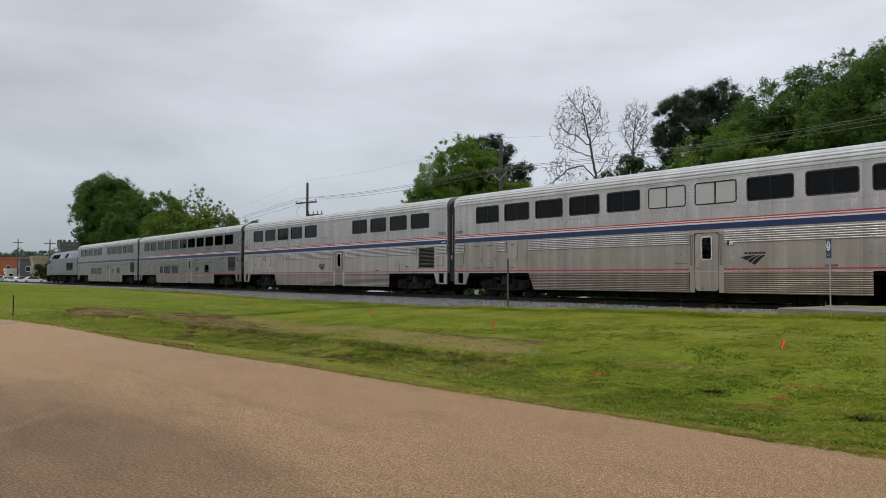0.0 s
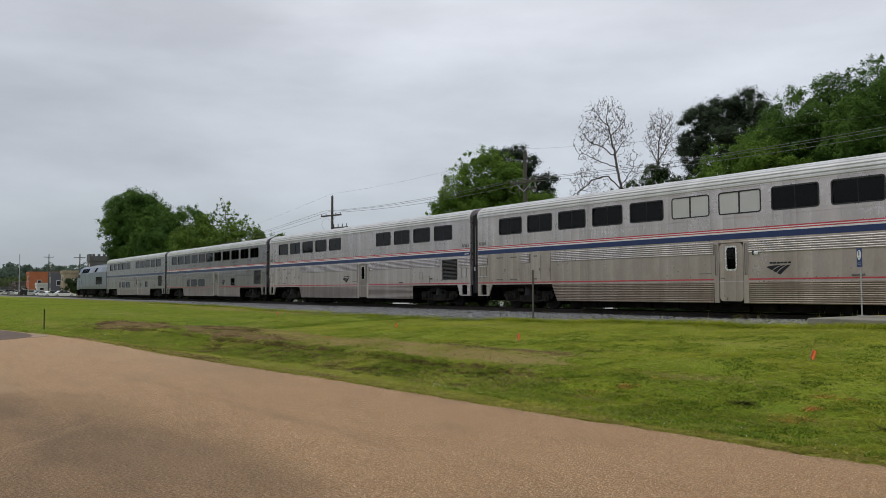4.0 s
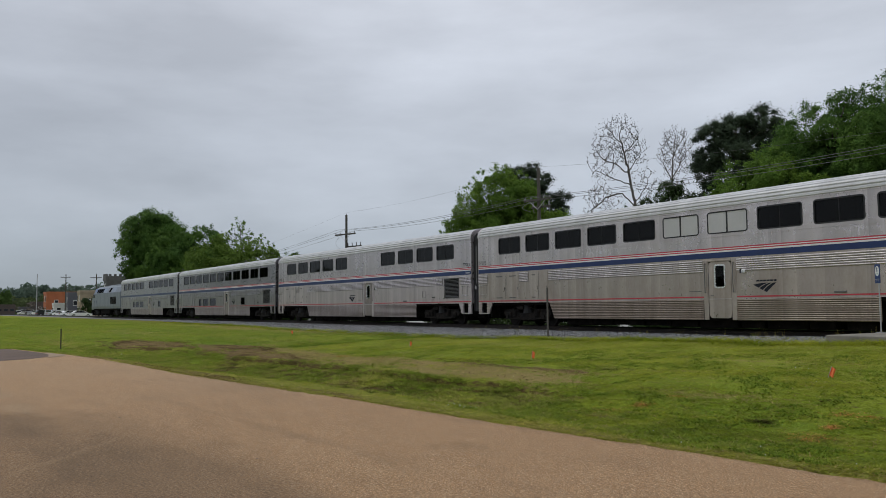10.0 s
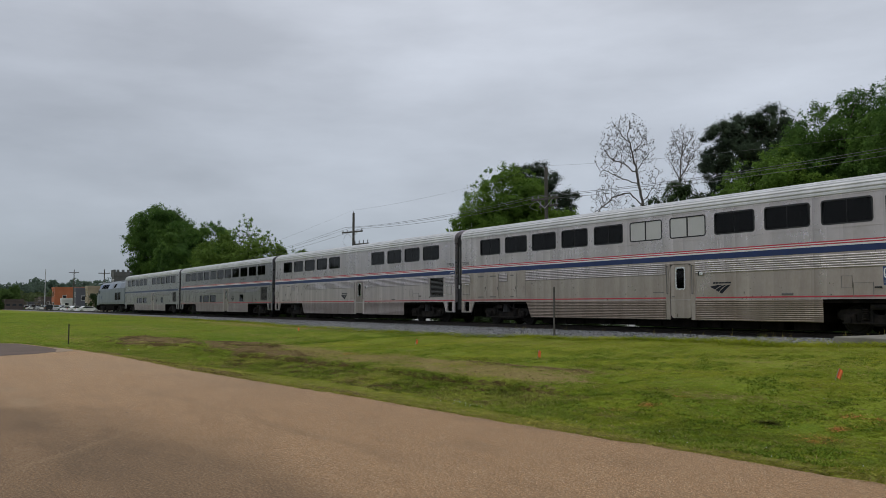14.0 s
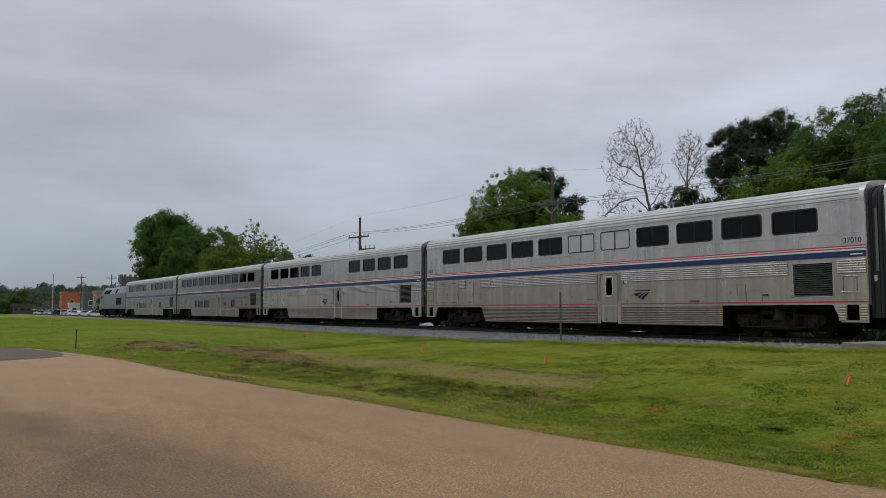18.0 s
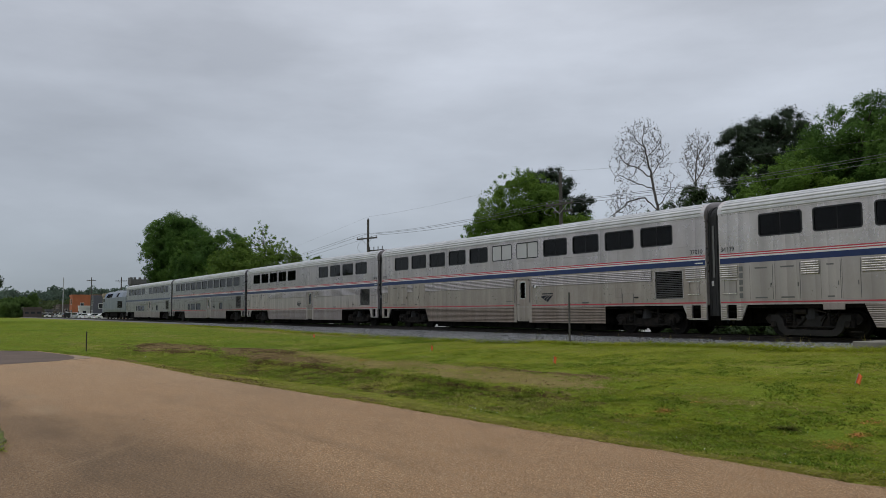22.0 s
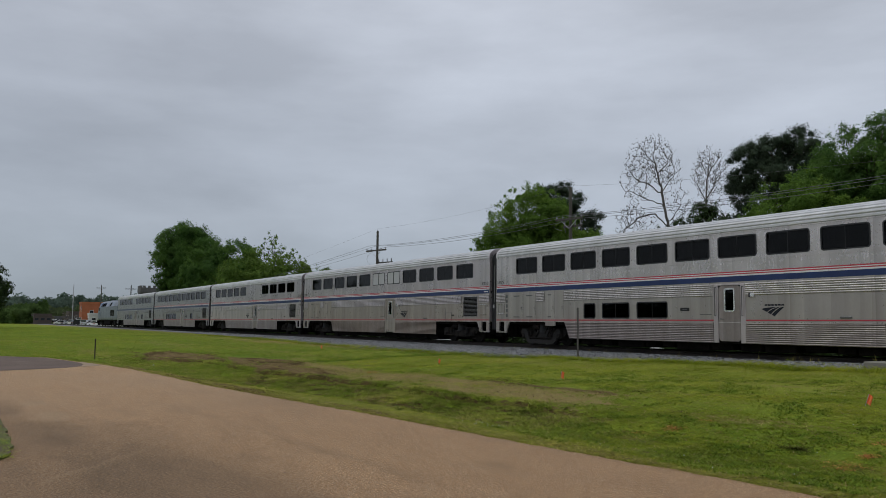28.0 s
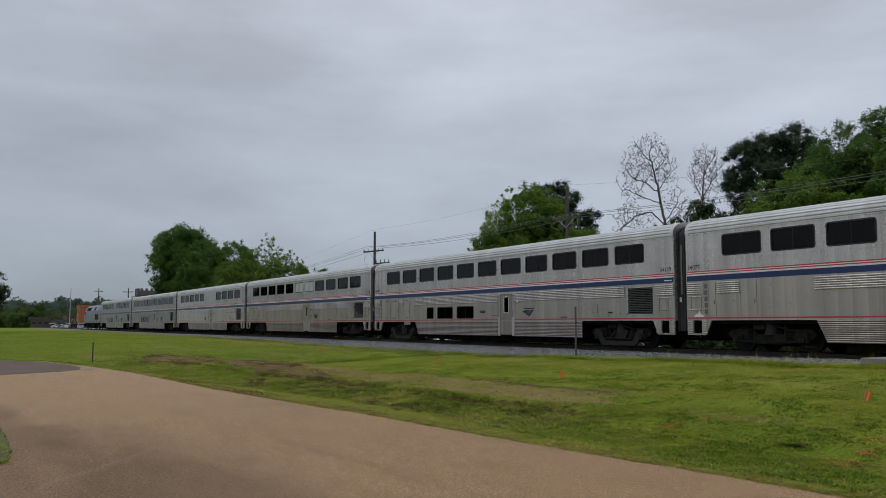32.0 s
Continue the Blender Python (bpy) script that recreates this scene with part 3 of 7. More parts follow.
def passenger_car(label, k, uppers, lowers, small=(), blanks=(), logo=16.02, steel_mat=None, kind="full", numbers=("", ""), red=True):
    """A bilevel stainless coach, its left end at x = 0, on rails at z = 0. k stretches it along the track."""
    st = steel_mat or STEEL
    sk_mat = SKIRT if st is STEEL_DIRTY else SKIRT_CLEAN
    lo = {STEEL_DIRTY: LOW_DIRTY, STEEL: LOW, STEEL_COOL: LOW_COOL}.get(st, LOW_CLEAN)
    car = thing("passenger_car", label, "train car", group="coaches of the train")
    L = PITCH * k
    xa, xb = 0.31, L - 0.31
    wins = [(UPPER[i], UPPER[i] + 1.67, 3.42, 4.21, i in blanks) for i in uppers]
    low = [(a, b, 1.25, 1.92, False) for a, b in lowers] + [(a, b, 1.28, 1.90, False) for a, b in small]
    door = (14.2 * k, 15.18 * k)
    for s in (-1, 1):
        holes = [(a * k + 0.04, b * k - 0.04, c + 0.04, d - 0.04) for a, b, c, d, _ in wins + low]
        holes += [(door[0], door[1], 1.1, 2.46), (23.1 * k, 24.54 * k, 1.34, 2.45)]
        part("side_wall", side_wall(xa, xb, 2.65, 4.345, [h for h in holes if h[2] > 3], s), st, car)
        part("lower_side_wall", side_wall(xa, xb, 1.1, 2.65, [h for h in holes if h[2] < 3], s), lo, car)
        for a, b, c, d, blank in wins + low:
            window_at(car, k, a, b, c, d, s, blank, split=(b - a > 1.2), r=0.11 if d > 3 else 0.09)
        door_at(car, k, s, 14.2, 0.98, lo if st is STEEL_DIRTY else None)
        # stripes
        for z0, z1, m in ((2.56, 2.755, BLUE), (2.815, 2.85, RED), (2.885, 2.925, RED), (2.76, 2.811, WHITE), (2.853, 2.882, WHITE))[:5 if red else 1]:
            part("stripe", plate(xa + 0.02, xb - 0.02, z0, z1, s, 0.004, 0.001), m, car)
        for a, b in ((xa + 0.02, door[0] - 0.21), (door[1] + 0.21, xb - 0.02))[:2 if red else 0]:
            part("stripe", plate(a, b, 1.165, 1.21, s, 0.005, 0.001), RED, car)
        # belt mouldings
        part("moulding", plate(xa, xb, 3.305, 3.325, s, 0.014, -0.005), st, car)
        part("moulding", plate(xa, xb, 4.31, 4.35, s, 0.018, -0.005), st, car)
        part("moulding", plate(xa, xb, 1.10, 1.13, s, 0.014, -0.005), st, car)
        # corrugated bands and the corrugated skirt
        for a, b in ((5.6 * k, door[0] - 0.21), (door[1] + 0.21, 22.95 * k), (24.66 * k, xb - 0.02), (xa + 0.02, 1.08 * k)):
            part("corrugated_band", flutes(2.06, 2.50, 6, lambda z: a, lambda z: b, s, 0.026), st, car)
        sk = lambda z: (5.62 + (1.12 - z) / 0.75 * 0.36) * k
        part("corrugated_skirt", flutes(0.37, 1.1, 11, sk, lambda z: door[0] - 0.21, s, 0.027), sk_mat, car)
        part("corrugated_skirt", flutes(0.37, 1.1, 11, lambda z: door[1] + 0.21, lambda z: 20.34 * k, s, 0.027), sk_mat, car)
        # grille with slats
        g = part("grille", Geo().box(23.1 * k, 24.54 * k, *sorted((s * (HALF - 0.12), s * (HALF - 0.1))), 1.34, 2.45), UNDER, car, "dark equipment grille with horizontal slats")
        gf = Geo()
        for q in ((23.1 * k, 23.14 * k, 1.34, 2.45), (24.50 * k, 24.54 * k, 1.34, 2.45), (23.1 * k, 24.54 * k, 1.34, 1.37), (23.1 * k, 24.54 * k, 2.42, 2.45)):
            gf.box(q[0], q[1], *sorted((s * (HALF - 0.06), s * (HALF + 0.012))), q[2], q[3])
        part("grille_frame", gf, st, g)
        slat = None
        for i in range(15):
            if slat is None:
                slat = Geo().add([(23.14 * k, s * (HALF - 0.08), 0.03), (24.5 * k, s * (HALF - 0.08), 0.03), (24.5 * k, s * (HALF - 0.002), 0.0), (23.14 * k, s * (HALF - 0.002), 0.0),
                                  (23.14 * k, s * (HALF - 0.08), 0.042), (24.5 * k, s * (HALF - 0.08), 0.042), (24.5 * k, s * (HALF - 0.002), 0.012), (23.14 * k, s * (HALF - 0.002), 0.012)],
                                 [(0, 1, 2, 3), (4, 5, 6, 7), (3, 2, 6, 7), (0, 1, 5, 4)]).mesh("slat")
            part("slat", slat, GRILLE, g).location = (0, 0, 1.385 + i * 0.07)
        # locker doors and panels at the left end
        if kind == "full":
            panels = ((1.56, 2.48, 1.28, 2.46), (2.56, 3.5, 1.28, 2.46), (4.22, 4.9, 1.28, 2.46), (4.94, 5.55, 1.28, 2.5))
            part("louvre", flutes(2.06, 2.50, 6, lambda z: 3.56 * k, lambda z: 4.18 * k, s), st, car)
        else:
            panels = ((1.32, 1.66, 1.28, 2.5), (2.72, 3.4, 1.28, 2.5))
            part("louvre", flutes(2.06, 2.50, 6, lambda z: 1.72 * k, lambda z: 2.68 * k, s), st, car)
        for a, b, c, d in panels:
            p = part("locker_door", plate(a * k + 0.015, b * k - 0.015, c, d, s, 0.009, -0.01), lo, car)
            for q in (a * k, b * k - 0.014):
                part("seam", Geo().box(q, q + 0.014, *sorted((s * (HALF - 0.01), s * (HALF + 0.003))), c, d), LINE, p)
            if b - a > 0.6 and kind == "full" and b < 5:
                for z in (1.31, 2.33):
                    part("vent_slot", plate(a * k + 0.22, b * k - 0.22, z, z + 0.05, s, 0.012, 0.005), HANDLE, p)
            part("pull", plate(b * k - 0.09, b * k - 0.065, 1.68, 1.82, s, 0.025, 0.005), HANDLE, p)
        # access panel, step and small fittings at the right end
        for a, b, c, d in ((24.83 * k, 25.28 * k, 1.50, 2.0), (0.5 * k, 1.0 * k, 1.45, 2.0), (20.95 * k, 21.3 * k, 1.45, 1.82), (21.32 * k, 21.95 * k, 1.16, 1.60)):
            fr = Geo()
            for q in ((a, a + 0.012, c, d), (b - 0.012, b, c, d), (a, b, c, c + 0.01), (a, b, d - 0.01, d)):
                fr.box(q[0], q[1], *sorted((s * (HALF - 0.01), s * (HALF + 0.014))), q[2], q[3])
            part("access_panel", fr, SEAM, car)
        for a, b in ((24.83 * k, 25.28 * k), (0.5 * k, 1.0 * k)):
            for zz in (1.5, 1.98):
                lad = Geo().tube((a - 0.05, s * (HALF + 0.05), zz), (b + 0.05, s * (HALF + 0.05), zz), 0.014, n=6)
                for q in (a - 0.05, b + 0.05):
                    lad.tube((q, s * HALF, zz), (q, s * (HALF + 0.055), zz), 0.014, n=6)
                part("rung", lad, CHROME, car, "bright steel grab rung")
        part("bracket", Geo().box(22.0 * k, 22.2 * k, *sorted((s * HALF, s * (HALF + 0.06))), 1.42, 1.47, 0.01), GASKET, car)
        part("bracket", Geo().box(18.9 * k, 19.3 * k, *sorted((s * HALF, s * (HALF + 0.04))), 1.25, 1.31, 0.01), GRILLE, car)
        # stepped aprons beside the end trucks
        for x0, d in ((xa, 1), (xb, -1)):
            P = lambda u: x0 + d * u
            g = Geo()
            for quad in (((0.0, 1.1), (0.28, 1.1), (0.28, 0.56), (0.0, 0.56)), ((0.68, 1.1), (1.12, 1.1), (0.86, 0.56), (0.68, 0.56)),
                         ((0.28, 0.62), (0.68, 0.62), (0.68, 0.56), (0.28, 0.56))):
                q = [(P(u), z) for u, z in quad]
                g.prism(q, 1, *sorted((s * (HALF - 0.06), s * (HALF + 0.004))))
            ap = part("apron", g, st, car)
            for u0, u1 in ((0.03, 0.26), (0.7, 0.94)):
                ea, eb = sorted((P(u0), P(u1)))
                part("apron_ribs", flutes(0.60, 1.08, 6, lambda z: ea, lambda z: eb, s, 0.012, 0.005), lo, ap)
            ea, eb = sorted((P(0.28), P(0.68)))
            for z in (0.6, 0.84):
                part("step", Geo().box(ea, eb, *sorted((s * (HALF - 0.28), s * HALF)), z, z + 0.03), UNDER, ap)
        # ladder of recessed footholds
        if kind == "full" and lowers or kind == "f":
            for i in range(5):
                part("foothold", plate(1.13 * k, 1.28 * k, 1.33 + i * 0.235, 1.50 + i * 0.235, s, 0.005, 0.002), GRILLE, car)
        if logo:
            logo_at(car, logo * k, s, True)
        part("type_bar", plate(xb - 0.5, xb - 0.12, 2.63, 2.665, s, 0.007, 0.004), PALE, car, "small pale lettering bar")
        part("type_bar", plate(door[0] - 0.85, door[0] - 0.3, 1.385, 1.41, s, 0.005, 0.002), HANDLE, car)
        for txt, x in ((numbers[0], xa + 0.06), (numbers[1], xb - 0.72)):
            if txt and s < 0:
                text_at(car, txt, x, 3.0, 0.235, s, LETTER)
    # roof, ends, floor, inside
    o = roof_outline()
    part("roof", Geo().prism(o, 0, xa, xb), ROOF, car, "pale ribbed metal roof")
    for x in (xa, xb - 0.16):
        part("roof_hood", Geo().prism(roof_outline(1.0, False, HALF + 0.035, 4.34, 4.972), 0, x - 0.012, x + 0.172), st, car, "smooth steel hood over the car end", smooth=False)
    for x in (xa, xb):
        part("end_wall", Geo().box(x - 0.02, x + 0.02, -HALF + 0.01, HALF - 0.01, 1.1, 4.36), st, car)
    dia = [(y * 0.86, z * 0.975) for y, z in roof_outline(1, False)]
    dia = [(1.4, 0.7)] + [(1.4, 4.05)] + [(y * 1.05, z) for y, z in dia if z > 4.1] + [(-1.4, 4.05), (-1.4, 0.7)]
    for x0, x1 in ((0.008, xa - 0.02), (xb + 0.02, L - 0.008)):
        g = Geo()
        for i in range(3):
            w = (x1 - x0) / 3
            sc = 1.0 if i % 2 == 0 else 0.985
            g.prism([(y * sc, 0.75 + (z - 0.75) * (1.0 if sc == 1 else 0.99)) for y, z in dia], 0, x0 + i * w, x0 + (i + 1) * w)
        dp = part("diaphragm", g, RUBBER, car, "grey-black rubber gangway diaphragm")
        for s in (-1, 1) if x0 > 1 else ():
            part("flap", Geo().box(x1 - 0.09, x1 - 0.01, *sorted((s * 1.4, s * 1.412)), 2.1, 4.0), GRILLE, dp, "grey vertical rubber flap")
            part("reflector", Geo().box((x0 + x1) / 2 - 0.02, (x0 + x1) / 2 + 0.07, *sorted((s * 1.4, s * 1.415)), 1.8, 1.98), BLANK, dp, "small pale data plate")
    part("coupler", Geo().box(-0.02, 1.2, -0.12, 0.12, 0.62, 0.9, 0.03), TRUCK, car)
    part("coupler", Geo().box(L - 1.2, L + 0.02, -0.12, 0.12, 0.62, 0.9, 0.03), TRUCK, car)
    for x in (0.12, L - 0.12):
        for s in (-1, 1):
            ho = Geo()
            pts = [(x, s * 0.6, 0.95), (x + 0.02, s * 0.62, 0.6), (x - 0.02, s * 0.6, 0.42), (x - 0.1, s * 0.55, 0.5)]
            for p, q in zip(pts, pts[1:]):
                ho.tube(p, q, 0.03, n=6)
            part("hose", ho, RUBBER, car)
    part("underframe", Geo().box(xa, xb, -1.45, 1.45, 0.98, 1.1).box(6.1 * k, 20.2 * k, -1.5, 1.5, 0.36, 0.98), UNDER, car)
    for x0, x1 in ((0.5, 6.2 * k), (20.1 * k, L - 0.5)):
        part("centre_sill", Geo().box(x0, x1, -0.62, 0.62, 0.46, 0.99), UNDER, car)
    for x in (0.3, L - 0.95):
        part("draft_gear", Geo().box(x, x + 0.65, -0.75, 0.75, 0.34, 0.98, 0.04), UNDER, car)
    rnd = random.Random(label + "u")
    x = 6.4
    while x < 19.4:
        w = rnd.uniform(0.5, 1.7)
        part("equipment_box", Geo().box(x * k, min(x + w, 20.0) * k, -1.25, 1.25, rnd.uniform(0.06, 0.15), 0.40, 0.03), UNDER, car)
        x += w + rnd.choice((0.05, 0.08, 0.1, 0.12, 0.35))
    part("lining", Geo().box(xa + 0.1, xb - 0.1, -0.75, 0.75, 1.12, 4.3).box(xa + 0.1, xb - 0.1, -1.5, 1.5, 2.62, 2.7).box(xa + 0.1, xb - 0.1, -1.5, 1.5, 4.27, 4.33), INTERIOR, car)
    rnd = random.Random(label)
    for s in (-1, 1):
        for a, b, c, d, blank in wins + low:
            if blank:
                continue
            for e0, e1 in ((a + 0.05, a + 0.05 + rnd.uniform(0.12, 0.5)), (b - 0.05 - rnd.uniform(0.12, 0.5), b - 0.05)):
                n = max(2, int((e1 - e0) / 0.06))
                vs = [(e0 * k + (e1 - e0) * k * i / n, s * (HALF - 0.16 - 0.03 * (i % 2)), z) for i in range(n + 1) for z in (c - 0.02, d + 0.02)]
                part("curtain", Geo().add(vs, [(2 * i, 2 * i + 2, 2 * i + 3, 2 * i + 1) for i in range(n)]), CURTAIN, car)
    for cx in (3.62, 22.3):
        bogie(car, cx * k, k, False, kind == "full" and st is STEEL_CLEAN and k == 1.0)
    return car


LOWER = ((6.92, 7.68), (8.08, 9.72), (10.12, 11.78))
A_K = B_K = 26.85 / PITCH
car_f = passenger_car("stainless bilevel coach with blue and red stripes, plain lower deck", 1.0, range(11), (), kind="f", steel_mat=STEEL_CLEAN, numbers=("34077", "34077"))
car_e = passenger_car("stainless bilevel coach with three lower-deck windows beside the door", 1.0, range(11), LOWER, steel_mat=STEEL_CLEAN, numbers=("34139", "34139"))
part("paint_splash", Geo().prism([(0.62, 1.22), (1.12, 1.22), (1.05, 1.30), (0.95, 1.33), (0.92, 1.46), (0.86, 1.47), (0.84, 1.36), (0.70, 1.31)], 1, -HALF - 0.012, -HALF - 0.006), PALE, car_f, "white splash of spilt paint")
for side in (-1, 1):
    tag = part("number_plate", plate(12.42, 12.86, 1.53, 1.66, side, 0.012, 0.0), GASKET, car_e, "small dark plate with a dull grey bar")
    part("plate_bar", plate(12.53, 12.75, 1.583, 1.607, side, 0.015, 0.011), GRILLE, tag)
    hp = part("hanging_panel", plate(4.28, 5.0, 0.92, 1.12, side, 0.02, -0.02), SKIRT_CLEAN, car_e)
    part("strut", Geo().tube((4.45, side * 1.5, 0.95), (4.1, side * 1.45, 0.55), 0.02, n=6), UNDER, hp)
    part("strut", Geo().tube((4.85, side * 1.5, 0.95), (4.5, side * 1.45, 0.55), 0.02, n=6), UNDER, hp)
car_d = passenger_car("brown-stained stainless bilevel lounge coach with two blanked windows", 1.0, range(11), (), blanks=(5, 6), steel_mat=STEEL_DIRTY, numbers=("37010", "37010"))
car_c = passenger_car("stainless bilevel coach with a windowless stretch amidships", 1.0, (0, 1, 2, 3, 4, 7, 8, 9, 10), (), logo=12.05, steel_mat=STEEL, numbers=("37013", "37013"))
car_b = passenger_car("stainless bilevel diner with a continuous row of upper windows", B_K, range(11), LOWER, ((18.2, 19.1),), steel_mat=STEEL_COOL)
car_a = passenger_car("stainless bilevel coach coupled directly to the locomotive", A_K, (0, 1, 2, 3, 4, 6, 7, 8, 9, 10), LOWER, ((18.3, 19.2),), steel_mat=STEEL_COOL, red=False)
TRAIN = [(car_f, 2 * PITCH), (car_e, PITCH), (car_d, 0.0), (car_c, -PITCH), (car_b, -PITCH - 26.85), (car_a, -PITCH - 2 * 26.85)]


def locomotive():
    """A streamlined diesel with a raked nose, its rear end at x = 21 and nose at x = 0."""
    loco = thing("locomotive", "silver diesel locomotive with a blue roof band and raked nose", "locomotive")
    LS = steel("locomotive_silver_paint", (0.195, 0.22, 0.262), (0.085, 0.085, 0.088), 0.45, 0.35, 0.4)
    LB = material("locomotive_blue_band", (0.075, 0.125, 0.26), 0.4, 0.1, 0.12)
    LW = material("pale_roof_panel_paint", (0.21, 0.25, 0.33), 0.4, 0.1, 0.1)
    INTAKE = material("black_air_intake", (0.006, 0.006, 0.007), 0.95, 0, 0.1, spec=0.02)
    sec = [(-1.5, 1.15), (-1.55, 1.5), (-1.55, 3.35), (-1.25, 4.05), (-0.8, 4.36), (0.8, 4.36), (1.25, 4.05), (1.55, 3.35), (1.55, 1.5), (1.5, 1.15)]

    def loft(stations):
        g, n = Geo(), len(sec)
        vs = [(x, y * w, z0 + (z - 1.15) * h) for x, w, h, z0 in stations for y, z in sec]
        fs = [(k * n + i, k * n + (i + 1) % n, (k + 1) * n + (i + 1) % n, (k + 1) * n + i) for k in range(len(stations) - 1) for i in range(n)]
        return g.add(vs, fs + [tuple(range(n)), tuple(range((len(stations) - 1) * n, len(stations) * n))])
    part("body", loft(((3.0, 1, 1, 1.15), (20.6, 1, 1, 1.15), (20.7, 0.96, 0.985, 1.15))), LS, loco)
    part("nose", loft(((0.0, 0.78, 0.34, 1.0), (0.35, 0.86, 0.5, 0.95), (1.3, 0.94, 0.72, 0.95), (2.4, 0.99, 0.96, 1.05), (3.0, 1, 1, 1.15))), LS, loco)
    for s in (-1, 1):
        y = sorted((s * 1.553, s * 1.575))
        part("band", Geo().add([(3.0, s * 1.56, 3.28), (11.0, s * 1.56, 3.28), (9.5, s * 1.27, 4.06), (3.0, s * 1.27, 4.06)], [(0, 1, 2, 3)]), LB, loco, "slate-blue band along the roof edge")
        for x0, x1 in ((2.5, 3.1), (3.2, 3.9)):
            part("cab_window", Geo().box(x0, x1, *y, 2.75, 3.25, 0.008), GASKET, loco)
        for x0, x1 in ((4.9, 5.9), (6.1, 7.1), (7.3, 8.3), (8.5, 9.5), (13.4, 14.6)):
            part("roof_intake", Geo().add([(x0, s * 1.55, 3.42), (x1, s * 1.55, 3.42), (x1 + 0.3, s * 1.30, 4.0), (x0 + 0.3, s * 1.30, 4.0), (x0, s * 1.40, 3.5), (x1, s * 1.40, 3.5), (x1, s * 1.25, 3.95), (x0, s * 1.25, 3.95)],
                                         [(0, 1, 2, 3), (4, 5, 6, 7), (0, 1, 5, 4), (3, 2, 6, 7)]), INTAKE, loco)
        for x0, x1 in ((9.9, 12.6), (15.2, 17.8)):
            part("roof_panel", Geo().add([(x0, s * 1.575, 3.36), (x1, s * 1.575, 3.36), (x1, s * 1.30, 4.03), (x0, s * 1.30, 4.03)], [(0, 1, 2, 3)]), LW, loco, "pale blue-white hatch along the roof edge")
        for x0, x1 in ((14.6, 16.3), (16.5, 18.2)):
            g = part("side_grille", Geo().box(x0, x1, *y, 1.75, 2.75, 0.008), UNDER, loco)
            for i in range(6):
                part("slat", Geo().box(x0 + 0.05, x1 - 0.05, *sorted((s * 1.57, s * 1.60)), 1.83 + i * 0.15, 1.88 + i * 0.15), GASKET, g)
        part("cab_door", Geo().box(4.1, 4.75, *y, 1.35, 3.2, 0.01), LS, loco)
        part("emblem", Geo().add([(3.4, s * 1.566, 2.35), (5.6, s * 1.566, 2.35), (4.6, s * 1.566, 1.6), (4.2, s * 1.566, 1.6)], [(0, 1, 2, 3)]), BLUE, loco)
        part("sill_step", Geo().box(0.9, 1.5, *sorted((s * 1.2, s * 1.5)), 0.45, 1.0, 0.02), UNDER, loco)
        part("headlight", Geo().tube((0.1, s * 0.35, 1.9), (-0.02, s * 0.35, 1.9), 0.11, n=10), CHROME, loco)
        part("windscreen", Geo().add([(1.35, s * 0.1, 3.02), (1.35, s * 1.1, 3.02), (2.3, s * 1.0, 3.92), (2.3, s * 0.1, 3.98)], [(0, 1, 2, 3)]), GASKET, loco)
    part("roof_hood", Geo().box(9.5, 14.0, -0.7, 0.7, 4.3, 4.46, 0.04).box(15.0, 19.5, -0.9, 0.9, 4.3, 4.44, 0.04), LS, loco)
    for x in (16.0, 17.3, 18.6):
        part("fan", Geo().tube((x, 0, 4.40), (x, 0, 4.5), 0.55, n=16), GRILLE, loco)
    part("fuel_tank", Geo().box(7.6, 13.4, -1.35, 1.35, 0.35, 1.1, 0.12), UNDER, loco)
    part("underframe", Geo().box(1.0, 20.6, -1.4, 1.4, 0.95, 1.16), UNDER, loco)
    part("plough", Geo().add([(0.1, 0, 0.2), (0.7, -1.3, 0.2), (0.9, -1.3, 0.95), (0.2, 0, 0.95), (0.7, 1.3, 0.2), (0.9, 1.3, 0.95)], [(0, 1, 2, 3), (0, 4, 5, 3)]), UNDER, loco)
    part("coupler", Geo().box(20.6, 21.3, -0.12, 0.12, 0.65, 0.9, 0.03), TRUCK, loco)
    bogie(loco, 3.9, 1, True)
    bogie(loco, 17.0, 1, True)
    return loco


loco = locomotive()
TRAIN.append((loco, -PITCH - 2 * 26.85 - 20.9))
RUN = ((0, -31.80), (1.5, -31.84), (3, -31.89), (5.5, -31.99), (6, -32.04), (7, -32.22), (8, -32.42), (9, -32.70), (10, -33.03), (11, -33.43), (12, -33.88),
       (13, -34.43), (14, -35.11), (15.25, -36.13), (16.5, -37.39), (17, -37.95), (18, -39.19), (19, -40.565), (20, -42.06), (21, -43.74), (22, -45.57), (23, -47.56), (24, -49.69),
       (25, -52.03), (26.25, -55.2), (27.5, -58.57), (28, -59.98), (29, -62.99), (30, -66.28), (31, -69.75), (32, -73.33))


def motions():
    """The train draws away to the left; every wheelset rolls."""
    for ob, x in TRAIN:
        walk(ob, [(t, pose(x + s, TRACK_Y, RAIL_Z)) for t, s in RUN])
    ts, ss = [r[0] for r in RUN], [r[1] for r in RUN]
    rows, last = [0.0], RUN[0][1]
    for i in range(1, 961):
        s = float(np.interp(i / 30, ts, ss))
        if abs(s - last) / WHEEL_R > 1.2:
            rows.append(i / 30)
            last = s
    if 32.0 - rows[-1] > 0.05:
        rows.append(32.0)
    turn = [(t, float(np.interp(t, ts, ss) - RUN[0][1]) / WHEEL_R) for t in rows]
    for ax in AXLES:
        walk(ax, [(t, Matrix.Translation(ax.location) @ Matrix.Rotation(a, 4, "Y")) for t, a in turn])


